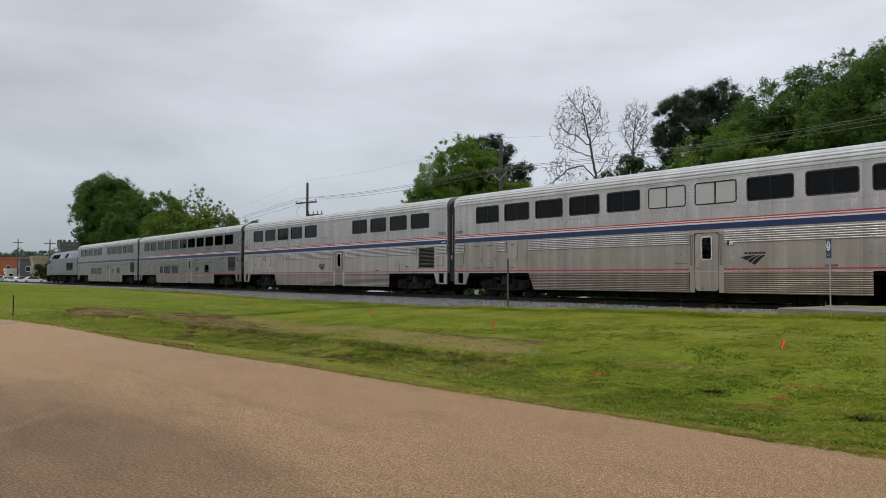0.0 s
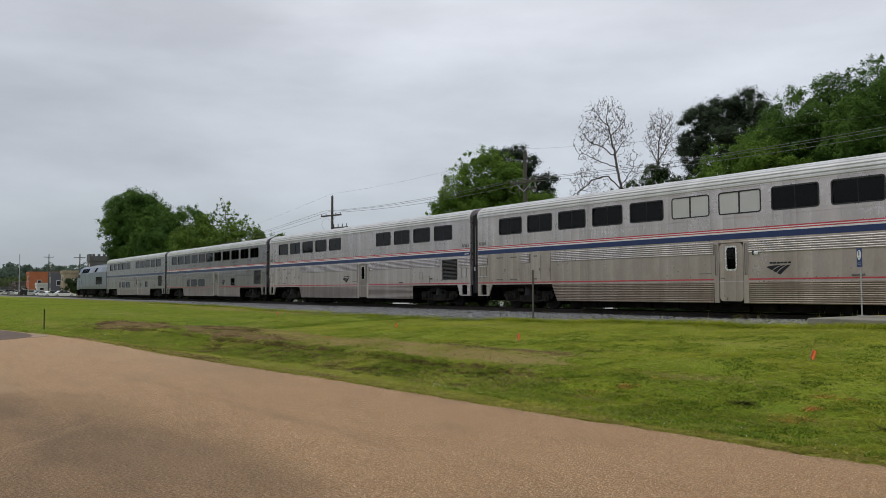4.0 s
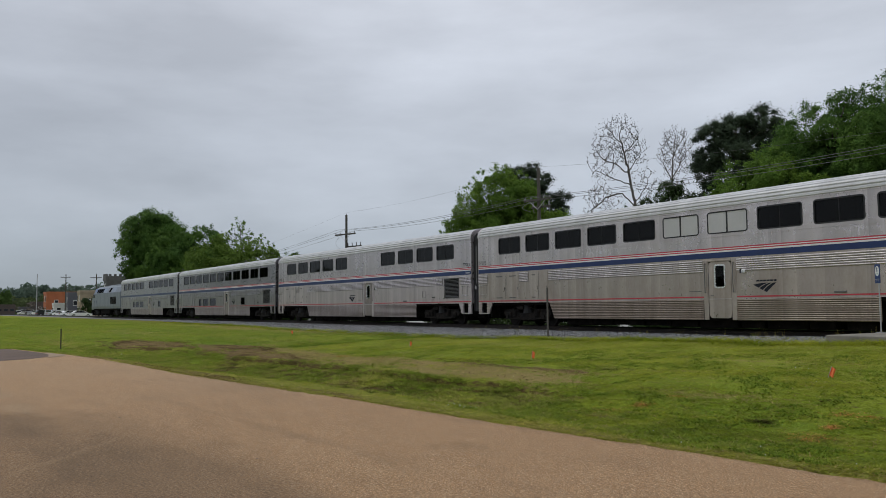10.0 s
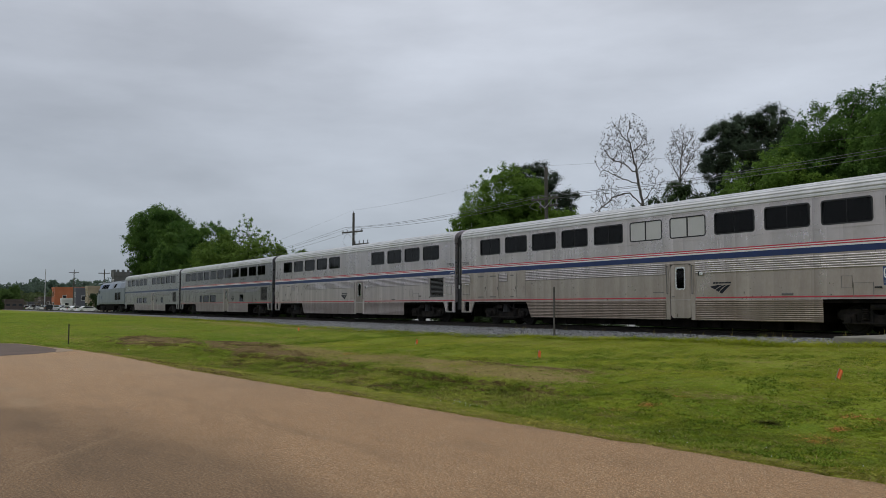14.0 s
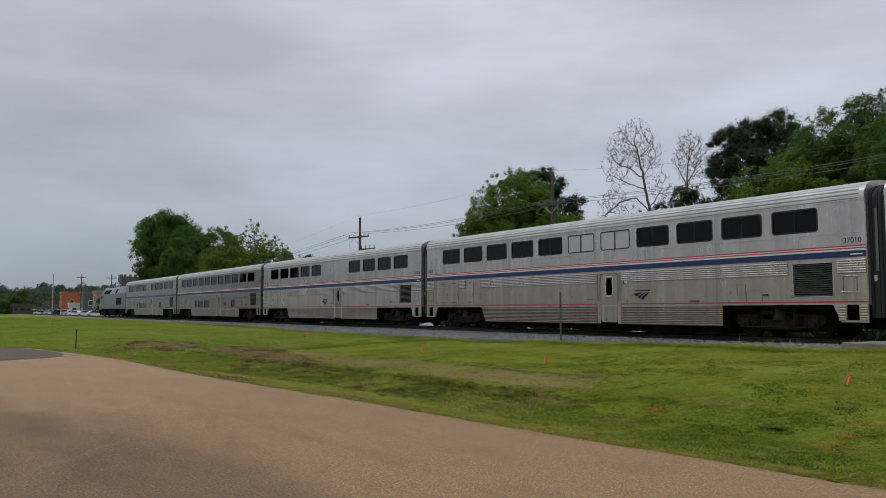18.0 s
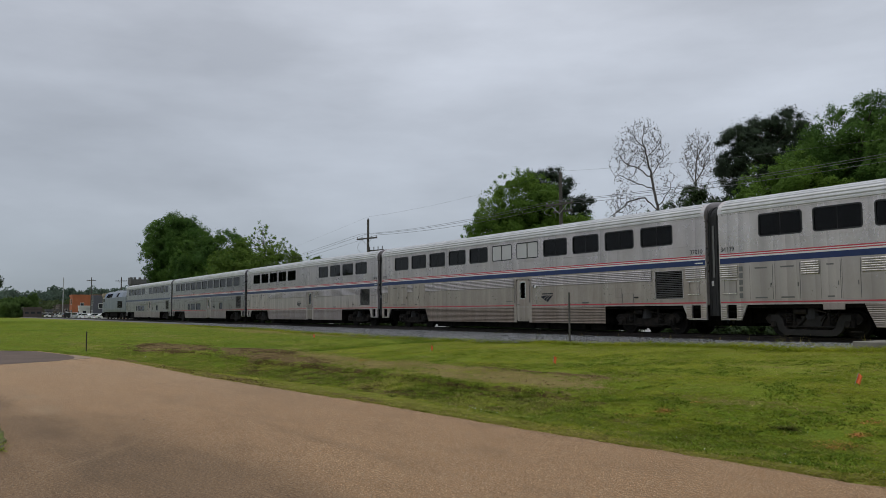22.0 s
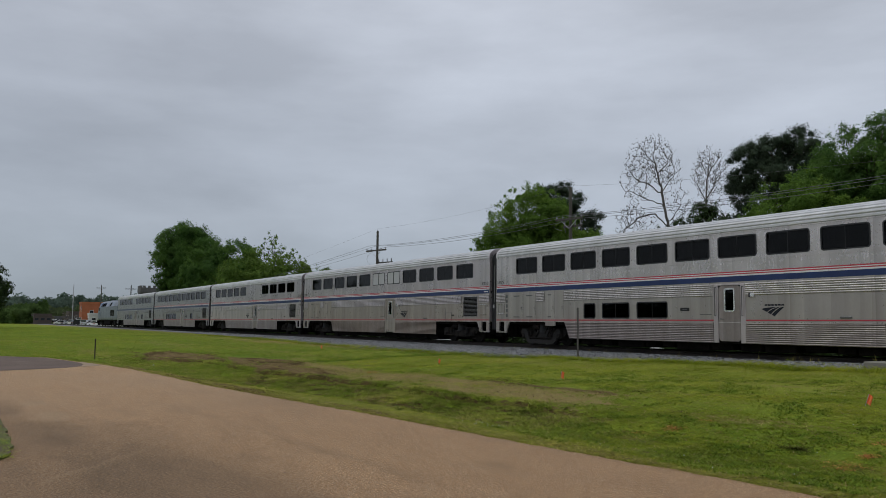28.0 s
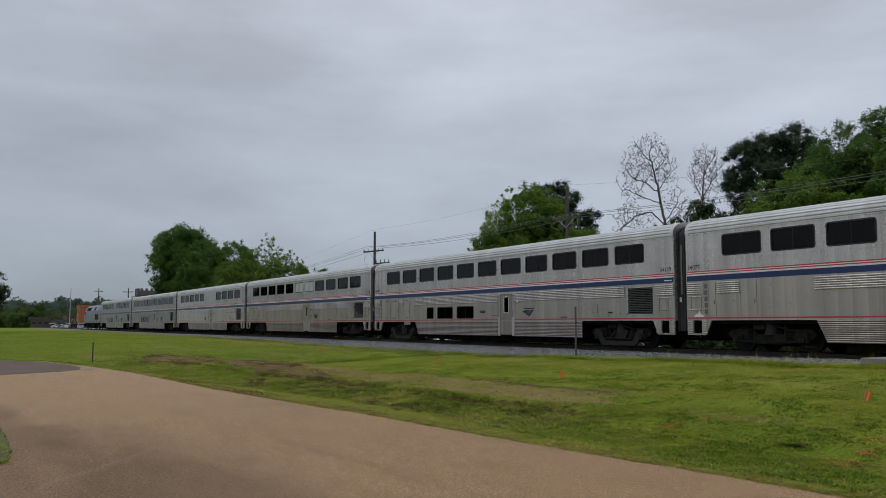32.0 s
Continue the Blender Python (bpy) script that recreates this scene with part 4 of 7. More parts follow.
# ---- ground ----
EDGE = ((-41.5, 2.0), (-39, 3.95), (-35, 4.6), (-32.5, 5.1), (-29, 5.5), (-25.7, 5.72), (-20.8, 5.87), (-16.9, 6.23), (-12.8, 6.67), (-10.2, 6.83),
        (-7.9, 7.04), (-5.9, 7.23), (-4.0, 7.41), (5, 7.9), (20, 8.4), (45, 9.0))
EDGE_X, EDGE_Y = [p[0] for p in EDGE], [p[1] for p in EDGE]


def wave(x, y, s, seed=0.0):
    return noise.noise((x * s + seed, y * s - seed, seed * 0.37))


def smooth(v, a, b):
    u = min(1.0, max(0.0, (v - a) / (b - a)))
    return u * u * (3 - 2 * u)


# the ditch beside the car park: its depth, the flat verge before it and the broken lip behind it, along x
DITCH_X = (-50, -41, -37, -34.6, -33, -30, -28.4, -26, -24, -22, -19.2, -17.4, -15.3, -13.5, -11.5, -9, 0)
LIP_Y = (8.2, 8.1, 7.5, 8.3, 8.9, 8.9, 8.8, 8.95, 9.35, 9.5, 9.5, 9.7, 9.6, 9.95, 10.0, 9.6, 9.5)
DEPTH = (0.0, 0.06, 0.12, 0.15, 0.17, 0.18, 0.20, 0.22, 0.24, 0.24, 0.24, 0.24, 0.24, 0.21, 0.12, 0.04, 0.03)
VERGE = (0.3, 0.3, 0.3, 0.3, 0.3, 0.3, 0.3, 0.3, 0.3, 0.45, 0.75, 0.95, 0.95, 0.9, 0.7, 0.4, 0.3)


def lip_at(x):
    return float(np.interp(x, DITCH_X, LIP_Y)) + 0.22 * wave(x, 0.0, 0.5, 5) + 0.1 * wave(x, 0.0, 1.9, 6)


def ground_z(x, y):
    """Height of the grass: a flat verge, a ditch with a broken lip beside the car park, then a gentle rise to the track."""
    ye = float(np.interp(x, EDGE_X, EDGE_Y, left=3.0))
    toe = float(np.interp(x, [-160, -100, -66, -38, -22, -16, -8, 20], [0.45, 0.42, 0.36, 0.40, 0.43, 0.55, 0.62, 0.62]))
    d = y - ye
    if x < -41.5:
        d = max(d, (-41.5 - x) * 0.8)
    if d < 0.0:
        return -0.06
    u = min(1.0, d / max(1.0, 20.5 - ye))
    z = toe * (u * u * (3 - 2 * u)) + 0.02 * min(1, d * 3)
    z -= 0.13 * math.exp(-((d - 2.6) / 1.6) ** 2) * smooth(x, -13.5, -9.0)
    if -50 < x < 0 and d < 9:
        lip, w = lip_at(x), float(np.interp(x, DITCH_X, VERGE))
        z -= float(np.interp(x, DITCH_X, DEPTH)) * smooth(d, w, w + 0.7) * (1 - 0.5 * smooth(y, lip - 1.3, lip) - 0.5 * smooth(y, lip - 0.13, lip + 0.04))
        r = max(rough_at(x, y), 0.8 * bare_at(x, y))
        if r > 0.02:
            z += r * (0.035 * wave(x * 0.6, y, 1.7, 9) + 0.03 * abs(wave(x * 0.6, y, 4.1, 4)) - 0.01)
    z += 0.05 * wave(x, y, 0.35) * min(1, d) + 0.025 * wave(x, y, 1.3, 3) * min(1, d)
    if y > 24:
        z = toe - 0.1
    if y > 30:
        z = toe - 0.25
    return z


def in_patch(x, y, outline, soft):
    """1 well inside an outline, falling to 0 over its frayed border."""
    n, inside, near = len(outline), False, 99.0
    for i in range(n):
        (x0, y0), (x1, y1) = outline[i], outline[(i + 1) % n]
        if (y0 > y) != (y1 > y) and x < (x1 - x0) * (y - y0) / (y1 - y0) + x0:
            inside = not inside
        ex, ey = x1 - x0, y1 - y0
        t = min(1.0, max(0.0, ((x - x0) * ex + (y - y0) * ey) / (ex * ex + ey * ey)))
        near = min(near, math.hypot((x - x0 - t * ex) * 0.45, y - y0 - t * ey))
    dist = near if inside else -near
    return smooth(dist + 0.35 * wave(x * 0.4, y, 1.1, 17) + 0.2 * wave(x * 0.5, y, 3.3, 19), -soft, soft)


BARE = (((-41.3, 8.7), (-40.5, 9.9), (-36.2, 10.3), (-33.0, 9.6), (-33.6, 8.6), (-35.0, 8.1), (-37.0, 7.3)),
        ((-34.2, 10.3), (-32.5, 11.2), (-30.0, 11.6), (-26.6, 11.0), (-23.0, 10.0), (-21.5, 9.6), (-24.2, 9.3), (-28.4, 8.85), (-31.0, 9.5)))
STRAW = ((-31.0, 12.0), (-23.1, 11.5), (-20.7, 11.9), (-17.0, 11.8), (-14.7, 12.0), (-12.4, 11.8), (-11.8, 11.0), (-12.0, 10.1), (-14.0, 10.0), (-17.4, 9.8), (-21.0, 9.7), (-26.0, 10.6))
ROUGH_AREA = ((-25.5, 8.9), (-22.0, 9.4), (-19.2, 9.5), (-15.3, 9.6), (-13.5, 9.95), (-11.5, 10.0), (-11.0, 8.9), (-11.1, 8.1), (-13.9, 7.75), (-17.3, 7.35), (-19.8, 6.9), (-22.5, 6.5), (-25.0, 7.6))
# brown mats of thatch, small worn spots: x, y, half-lengths, strength
SPOTS = ((-26, 6.0, 1.8, 0.22, 1.0), (-19.5, 6.2, 2.4, 0.2, 1.0), (-29.5, 5.8, 1.4, 0.3, 1.0), (-14, 6.8, 1.2, 0.14, 0.8), (-7.5, 7.3, 0.9, 0.12, 0.6), (-9.4, 9.1, 1.4, 0.3, 0.25),
         (-12.0, 12.9, 2.0, 0.3, 0.2), (-21.5, 13.0, 2.2, 0.35, 0.2), (-16.5, 12.9, 2.2, 0.3, 0.2), (-26.5, 12.6, 2.5, 0.3, 0.25))
STRAWS = ((-46, 18.3, 12, 1.1, 0.9), (-60, 19.2, 12, 1.0, 0.8), (-33, 19.6, 9, 0.7, 0.6), (-14, 19.9, 16, 0.5, 0.45), (-22, 16.5, 5, 0.9, 0.35), (-10.5, 15.5, 4, 0.8, 0.35), (-36, 13.5, 6, 0.7, 0.4), (-9.0, 11.2, 2.0, 0.45, 0.4), (-7.4, 8.2, 1.8, 0.3, 0.4),
          (-44, 6.6, 5, 0.6, 0.5), (-52, 12, 7, 1.0, 0.5))


# old wheel ruts
RUTS = (((-41.6, 9.8), (-39.6, 8.4), (-35.4, 7.4)), ((-38.2, 10.4), (-33, 9.7), (-30, 9.0), (-27, 9.0)), ((-29.8, 11.2), (-26, 10.5), (-22.5, 10.0)), ((-18.4, 12.2), (-15.7, 12.0), (-13.0, 11.9)),
        ((-25.1, 5.85), (-20.8, 5.95), (-17.5, 6.25)))


def rut_at(x, y):
    near = 9.0
    for run in RUTS:
        for (x0, y0), (x1, y1) in zip(run, run[1:]):
            if min(x0, x1) - 0.5 < x < max(x0, x1) + 0.5 and abs(y - y0) < 3:
                u = min(1.0, max(0.0, (x - x0) / (x1 - x0)))
                near = min(near, abs(y - y0 - u * (y1 - y0) - 0.25 * wave(x, 0.0, 0.5, 5)))
    return math.exp(-(near / 0.17) ** 2) * min(1.0, max(0.0, 0.6 + 1.8 * wave(x, y, 0.6, 31)))


def spots(x, y, table):
    d = 0.0
    for cx, cy, rx, ry, a in table:
        q = ((x - cx) / rx) ** 2 + ((y - cy) / ry) ** 2
        if q < 4:
            d = max(d, a * math.exp(-q * 0.9))
    return d * (1.0 + 1.1 * wave(x * 0.35, y, 1.8, 7) + 0.5 * wave(x * 0.5, y, 5.0, 2)) if d else 0.0


def bare_at(x, y):
    return max(in_patch(x, y, o, 0.3) for o in BARE) if -43 < x < -19 and 6 < y < 13 else 0.0


def rough_at(x, y):
    return in_patch(x, y, ROUGH_AREA, 0.3) if -28 < x < -9 and 5.5 < y < 11.5 else 0.0


def dirt_at(x, y):
    """Bare brown soil, 0 to 1."""
    return min(1.0, max(0.0, bare_at(x, y) * (1.0 + 0.5 * wave(x * 0.5, y, 1.6, 7)), 1.2 * spots(x, y, SPOTS), 0.8 * rut_at(x, y)))


def straw_at(x, y):
    """Dry tan thatch, 0 to 1."""
    p = in_patch(x, y, STRAW, 0.5) * (1.0 + 0.6 * wave(x * 0.35, y, 1.5, 13)) if -34 < x < -9 and 8.5 < y < 13.5 else 0.0
    return min(1.0, max(0.0, p, spots(x, y, STRAWS)))


def verge_at(x, y):
    """The close-mown pale strip beside the car park, 0 to 1."""
    if not -30 < x < 2:
        return 0.0
    d = y - float(np.interp(x, EDGE_X, EDGE_Y))
    w = float(np.interp(x, DITCH_X, VERGE)) + 0.12 * wave(x, 0.0, 0.8, 37)
    return 1 - smooth(d, w - 0.05, w + 0.12)


def humus_at(x, y):
    """Dark wet soil under the lip and between the tufts of the ditch, 0 to 1."""
    if not (-43 < x < -10.5 and 5.5 < y < 12):
        return 0.0
    lip = lip_at(x)
    b = bare_at(x, y)
    if b > 0.05:
        b *= max(0.0, min(1.0, 2.6 * wave(x * 0.28, y, 1.6, 53) + 1.6 * wave(x * 0.35, y, 4.2, 59) + 0.1))
    edge = math.exp(-((y - lip + 0.12) / 0.2) ** 2) * min(1.0, max(0.0, 0.85 + 1.2 * wave(x, 0, 0.9, 23)))
    return min(1.0, max(0.0, edge, b, 0.5 * rut_at(x, y), rough_at(x, y) * (0.6 + 0.9 * wave(x * 0.5, y, 1.9, 29))))


def steps(*spans):
    out = []
    for a, b, s in spans:
        out += list(np.arange(a, b, s))
    return out + [spans[-1][1]]


def field_material(name, green, pale, soil):
    """Mown grass with thatch, bare soil and dark wet soil laid down by the ground's own attributes."""
    m = bpy.data.materials.new(name)
    m.use_nodes = True
    nt = m.node_tree
    b = nt.nodes["Principled BSDF"]

    def spread_of(key):
        n = nt.nodes.new("ShaderNodeAttribute")
        n.attribute_name = key
        return n.outputs["Fac"]
    n1, n2, n3 = noise_of(nt, 0.25, 5), noise_of(nt, 2.5, 5, (0.32, 1.0, 1.0)), noise_of(nt, 30.0, 4)
    n4 = noise_of(nt, 9.0, 5, (0.5, 1.0, 1.0), 0.65)
    c = mixer(nt, "MIX", ranged(nt, n1, 0.4, 0.65), green, pale)
    c = mixer(nt, "MIX", ranged(nt, n2, 0.48, 0.72, 0.0, 0.6), c, (0.225, 0.19, 0.052))
    c = mixer(nt, "MIX", ranged(nt, n4, 0.52, 0.68, 0.0, 0.75), c, (0.075, 0.098, 0.013))
    # broad streaks of richer green along the mower's runs, and a rough olive strip by the ballast
    place = nt.nodes.new("ShaderNodeSeparateXYZ")
    nt.links.new(nt.nodes.new("ShaderNodeTexCoord").outputs["Object"], place.inputs[0])
    n5 = noise_of(nt, 0.55, 4, (0.3, 1.0, 1.0), 0.6)
    c = mixer(nt, "MIX", ranged(nt, n5, 0.46, 0.62, 0.0, 0.5), c, (0.128, 0.212, 0.025))
    c = mixer(nt, "MIX", maths(nt, "MULTIPLY", ranged(nt, place.outputs[1], 10.5, 14.5, 0.0, 0.65), ranged(nt, place.outputs[0], -40.0, -28.0)), c, (0.285, 0.318, 0.046))
    c = mixer(nt, "MIX", maths(nt, "MULTIPLY", ranged(nt, place.outputs[1], 16.5, 21.0, 0.0, 0.75), ranged(nt, n2, 0.3, 0.65, 0.3, 1.0)), c, (0.235, 0.205, 0.062))
    dry = maths(nt, "ADD", maths(nt, "MULTIPLY", spread_of("straw"), 1.3), ranged(nt, n4, 0.3, 0.7, -0.9, 0.35))
    st = mixer(nt, "MIX", ranged(nt, n3, 0.35, 0.65), (0.365, 0.28, 0.115), (0.22, 0.167, 0.064))
    c = mixer(nt, "MIX", ranged(nt, dry, 0.1, 0.9), c, st)
    mown = maths(nt, "MULTIPLY", spread_of("verge"), ranged(nt, n2, 0.3, 0.7, 0.95, 0.6))
    c = mixer(nt, "MIX", mown, c, mixer(nt, "MIX", ranged(nt, n4, 0.35, 0.65), (0.33, 0.315, 0.075), (0.23, 0.235, 0.04)))
    so = mixer(nt, "MIX", ranged(nt, n4, 0.35, 0.65), soil, (0.26, 0.185, 0.088))
    bare = maths(nt, "ADD", maths(nt, "MULTIPLY", spread_of("dirt"), 1.65), ranged(nt, n2, 0.25, 0.75, -0.6, 0.3))
    c = mixer(nt, "MIX", ranged(nt, bare, 0.15, 0.95), c, so)
    wet = maths(nt, "ADD", maths(nt, "MULTIPLY", spread_of("humus"), 1.35), ranged(nt, n4, 0.3, 0.7, -1.0, 0.3))
    c = mixer(nt, "MIX", ranged(nt, wet, 0.0, 0.9), c, (0.098, 0.068, 0.027))
    f = ranged(nt, n3, 0.25, 0.75, 0.62, 1.38)
    comb = nt.nodes.new("ShaderNodeCombineColor")
    for i in range(3):
        nt.links.new(f, comb.inputs[i])
    nt.links.new(mixer(nt, "MULTIPLY", 1.0, c, comb.outputs[0]), b.inputs["Base Color"])
    b.inputs["Roughness"].default_value = 0.95
    b.inputs["Specular IOR Level"].default_value = 0.03
    bp = nt.nodes.new("ShaderNodeBump")
    bp.inputs["Strength"].default_value, bp.inputs["Distance"].default_value = 1.0, 0.05
    nt.links.new(maths(nt, "ADD", n3, maths(nt, "MULTIPLY", n4, 1.5)), bp.inputs["Height"])
    nt.links.new(bp.outputs[0], b.inputs["Normal"])
    return m


FIELD = field_material("mown_grass_and_soil", (0.165, 0.222, 0.020), (0.236, 0.265, 0.029), (0.105, 0.070, 0.029))
gx = np.array(steps((-3000, -400, 260), (-400, -120, 28), (-120, -60, 3), (-60, -44, 0.7), (-44, -8, 0.2), (-8, 2, 0.3), (2, 12, 1.0), (12, 60, 6), (60, 400, 40), (400, 3000, 260)))
gy = np.array(steps((-3000, -300, 270), (-300, -20, 35), (-20, 2, 1.5), (2, 5.5, 0.5), (5.5, 12.5, 0.1), (12.5, 24, 0.4), (24, 40, 2.0), (40, 120, 10), (120, 3000, 180)))
gv = np.array([(x, y, ground_z(x, y)) for y in gy for x in gx])
nx, ny = len(gx), len(gy)
idx = np.arange(nx * ny).reshape(ny, nx)
gf = np.stack([idx[:-1, :-1], idx[:-1, 1:], idx[1:, 1:], idx[1:, :-1]], -1).reshape(-1, 4)
gm = raw_mesh("ground", gv, gf)
for key, value_at in (("dirt", dirt_at), ("straw", straw_at), ("humus", humus_at), ("verge", verge_at)):
    at = gm.attributes.new(key, "FLOAT", "POINT")
    at.data.foreach_set("value", [value_at(x, y) if -75 < x < 5 and 5 < y < 22 else 0.0 for x, y, _ in gv])
tagged(part("ground", gm, FIELD, smooth=True), "uneven mown grass field with a ditch and bare soil", "ground", kind="structure")

# car park, its dark far corner and the grass island
def chip_seal(name, chips, stain):
    """Rolled stone chips in tar: every chip its own tone, with broad stains and a paler worn sheen."""
    m = bpy.data.materials.new(name)
    m.use_nodes = True
    nt = m.node_tree
    bs = nt.nodes["Principled BSDF"]
    co = nt.nodes.new("ShaderNodeTexCoord").outputs["Object"]
    vo = nt.nodes.new("ShaderNodeTexVoronoi")
    vo.inputs["Scale"].default_value = 190.0
    sq = nt.nodes.new("ShaderNodeMapping")
    sq.inputs["Scale"].default_value = (1.0, 0.6, 1.0)
    nt.links.new(co, sq.inputs["Vector"])
    nt.links.new(sq.outputs[0], vo.inputs["Vector"])
    sep = nt.nodes.new("ShaderNodeSeparateColor")
    nt.links.new(vo.outputs["Color"], sep.inputs[0])
    big, mid, fine = noise_of(nt, 0.22, 5, (0.6, 1.3, 1), 0.6), noise_of(nt, 1.1, 5, (0.5, 1.4, 1), 0.6), noise_of(nt, 80.0, 4, (1.0, 0.4, 1.0))
    c = mixer(nt, "MIX", ranged(nt, sep.outputs[0], 0.0, 1.0), chips[0], chips[1])
    c = mixer(nt, "MIX", ranged(nt, sep.outputs[1], 0.84, 0.92, 0.0, 0.9), c, chips[2])
    c = mixer(nt, "MIX", ranged(nt, big, 0.48, 0.72, 0.0, 0.5), c, stain)
    c = mixer(nt, "MIX", ranged(nt, mid, 0.52, 0.72, 0.0, 0.45), c, stain)
    xy = nt.nodes.new("ShaderNodeSeparateXYZ")
    nt.links.new(co, xy.inputs[0])
    X, Y = xy.outputs[0], xy.outputs[1]
    wob = ranged(nt, mid, 0.3, 0.7, -0.25, 0.25)

    def patch(cx, cy, rx, ry):
        u, v = maths(nt, "DIVIDE", maths(nt, "ADD", X, -cx), rx), maths(nt, "DIVIDE", maths(nt, "ADD", Y, -cy), ry)
        return maths(nt, "ADD", maths(nt, "ADD", maths(nt, "MULTIPLY", u, u), maths(nt, "MULTIPLY", v, v)), maths(nt, "MULTIPLY", wob, 2.0))

    # a paler dusty stretch towards the far corner
    c = mixer(nt, "MIX", maths(nt, "MULTIPLY", ranged(nt, X, -11.0, -20.0), ranged(nt, big, 0.35, 0.65, 0.25, 0.65)), c, (0.515, 0.343, 0.197))
    # oil-dark patches where cars turn, with a rubbed pale track across them
    for cx, cy, rx, ry, k in ((-8.5, 0.8, 6.0, 1.9, 0.62), (-9.0, 1.9, 1.9, 0.75, 0.75), (-12.6, 1.3, 1.7, 0.5, 0.7), (-7.2, 2.6, 1.6, 0.5, 0.35), (-16.5, 1.0, 2.6, 0.3, 0.5)):
        c = mixer(nt, "MIX", maths(nt, "MULTIPLY", ranged(nt, patch(cx, cy, rx, ry), 1.9, -0.4), k), c, stain)
    run = maths(nt, "ABSOLUTE", maths(nt, "ADD", maths(nt, "ADD", maths(nt, "MULTIPLY", X, 0.72), maths(nt, "ADD", Y, 5.55)), maths(nt, "MULTIPLY", wob, 0.5)))
    run = maths(nt, "MULTIPLY", ranged(nt, run, 0.13, 0.0), maths(nt, "MULTIPLY", ranged(nt, X, -11.6, -10.6), ranged(nt, X, -8.3, -9.2)))
    c = mixer(nt, "MIX", maths(nt, "MULTIPLY", run, 0.24), c, (0.46, 0.31, 0.175))
    for cx, cy, rx, ry in ((-17.6, 1.6, 0.5, 0.3), (-15.2, 1.65, 0.8, 0.3)):
        c = mixer(nt, "MIX", maths(nt, "MULTIPLY", ranged(nt, patch(cx, cy, rx, ry), 1.2, 0.3), 0.5), c, (0.47, 0.325, 0.19))
    # the dark joint between two passes of the paver
    seam = maths(nt, "ABSOLUTE", maths(nt, "ADD", maths(nt, "MULTIPLY_ADD", X, -0.065, -4.9), maths(nt, "ADD", Y, maths(nt, "MULTIPLY", wob, 0.6))))
    c = mixer(nt, "MIX", maths(nt, "MULTIPLY", maths(nt, "MULTIPLY", ranged(nt, seam, 0.17, 0.0), ranged(nt, fine, 0.35, 0.6, 0.05, 0.34)), maths(nt, "MULTIPLY", ranged(nt, X, -18.5, -12.0), ranged(nt, X, -6.0, -8.5, 0.25, 1.0))), c, stain)
    f = maths(nt, "ADD", ranged(nt, fine, 0.28, 0.72, 0.4, 1.6), ranged(nt, mid, 0.3, 0.7, -0.1, 0.1))
    cb = nt.nodes.new("ShaderNodeCombineColor")
    for i in range(3):
        nt.links.new(f, cb.inputs[i])
    nt.links.new(mixer(nt, "MULTIPLY", 1.0, c, cb.outputs[0]), bs.inputs["Base Color"])
    bs.inputs["Roughness"].default_value = 0.85
    bs.inputs["Specular IOR Level"].default_value = 0.32
    bp = nt.nodes.new("ShaderNodeBump")
    bp.inputs["Strength"].default_value, bp.inputs["Distance"].default_value = 1.0, 0.012
    nt.links.new(maths(nt, "ADD", vo.outputs["Distance"], fine), bp.inputs["Height"])
    nt.links.new(bp.outputs[0], bs.inputs["Normal"])
    return m


LOT = chip_seal("worn_tan_chip_seal", ((0.605, 0.357, 0.172), (0.230, 0.132, 0.064), (0.87, 0.65, 0.42)), (0.205, 0.132, 0.072))
TAR = material("dark_asphalt", (0.125, 0.088, 0.068), 0.9, 0, 0.2, 0.6, 60.0, 0.004, 120.0, spec=0.3)
DUST = material("pale_dust_trace", (0.30, 0.215, 0.135), 0.95, 0, 0.2, 1.2, 60.0)
outline = [(x, y) for x, y in EDGE] + [(45, -25), (-42, -25)]


def edge_points(pts, step, jag, seed):
    """The outline walked in small steps with a frayed edge."""
    rnd, out = random.Random(seed), []
    for (ax, ay), (bx, by) in zip(pts, pts[1:]):
        n = max(1, int(math.hypot(bx - ax, by - ay) / step))
        out += [(ax + (bx - ax) * i / n, ay + (by - ay) * i / n + rnd.gauss(0, jag) + 2.2 * jag * wave(ax + (bx - ax) * i / n, 0, 0.9, seed)) for i in range(n)]
    return out + [pts[-1]]


def slab(name, pts, z0, z1, mat):
    n = len(pts)
    g = Geo().add([(x, y, z1) for x, y in pts] + [(x, y, z0) for x, y in pts], [tuple(range(n))] + [(i, (i + 1) % n, n + (i + 1) % n, n + i) for i in range(n)])
    return part(name, g, mat)


tagged(slab("parking_lot", edge_points(EDGE, 0.16, 0.03, 5) + [(45, -25), (-42, -25)], -0.1, 0.0, LOT), "tan chip-seal car park surface with tyre stains", "pavement", kind="structure")
tagged(slab("road_patch", [(-29.3, 1.75), (-30.4, 3.6), (-32.0, 4.75), (-35, 4.45), (-38.8, 3.85), (-41.2, 2.1), (-41.8, -4), (-30.0, -4)], -0.04, 0.006, TAR), "dark asphalt strip joining the car park", "pavement", kind="structure")
ISLE = material("worn_island_soil", (0.115, 0.085, 0.036), 0.95, 0, 0.3, 1.2, 20.0, 0.02, 30.0, second=(0.10, 0.125, 0.018), amount=(0.42, 0.58))
isl = [(-10.5, 0.25), (-10.65, 0.58), (-10.95, 0.76), (-11.6, 0.84), (-13.0, 0.86), (-15.0, 0.85), (-17.8, 0.77), (-22, 0.7), (-24, 0.3), (-24.5, -8), (-11.2, -8), (-10.6, -3)]
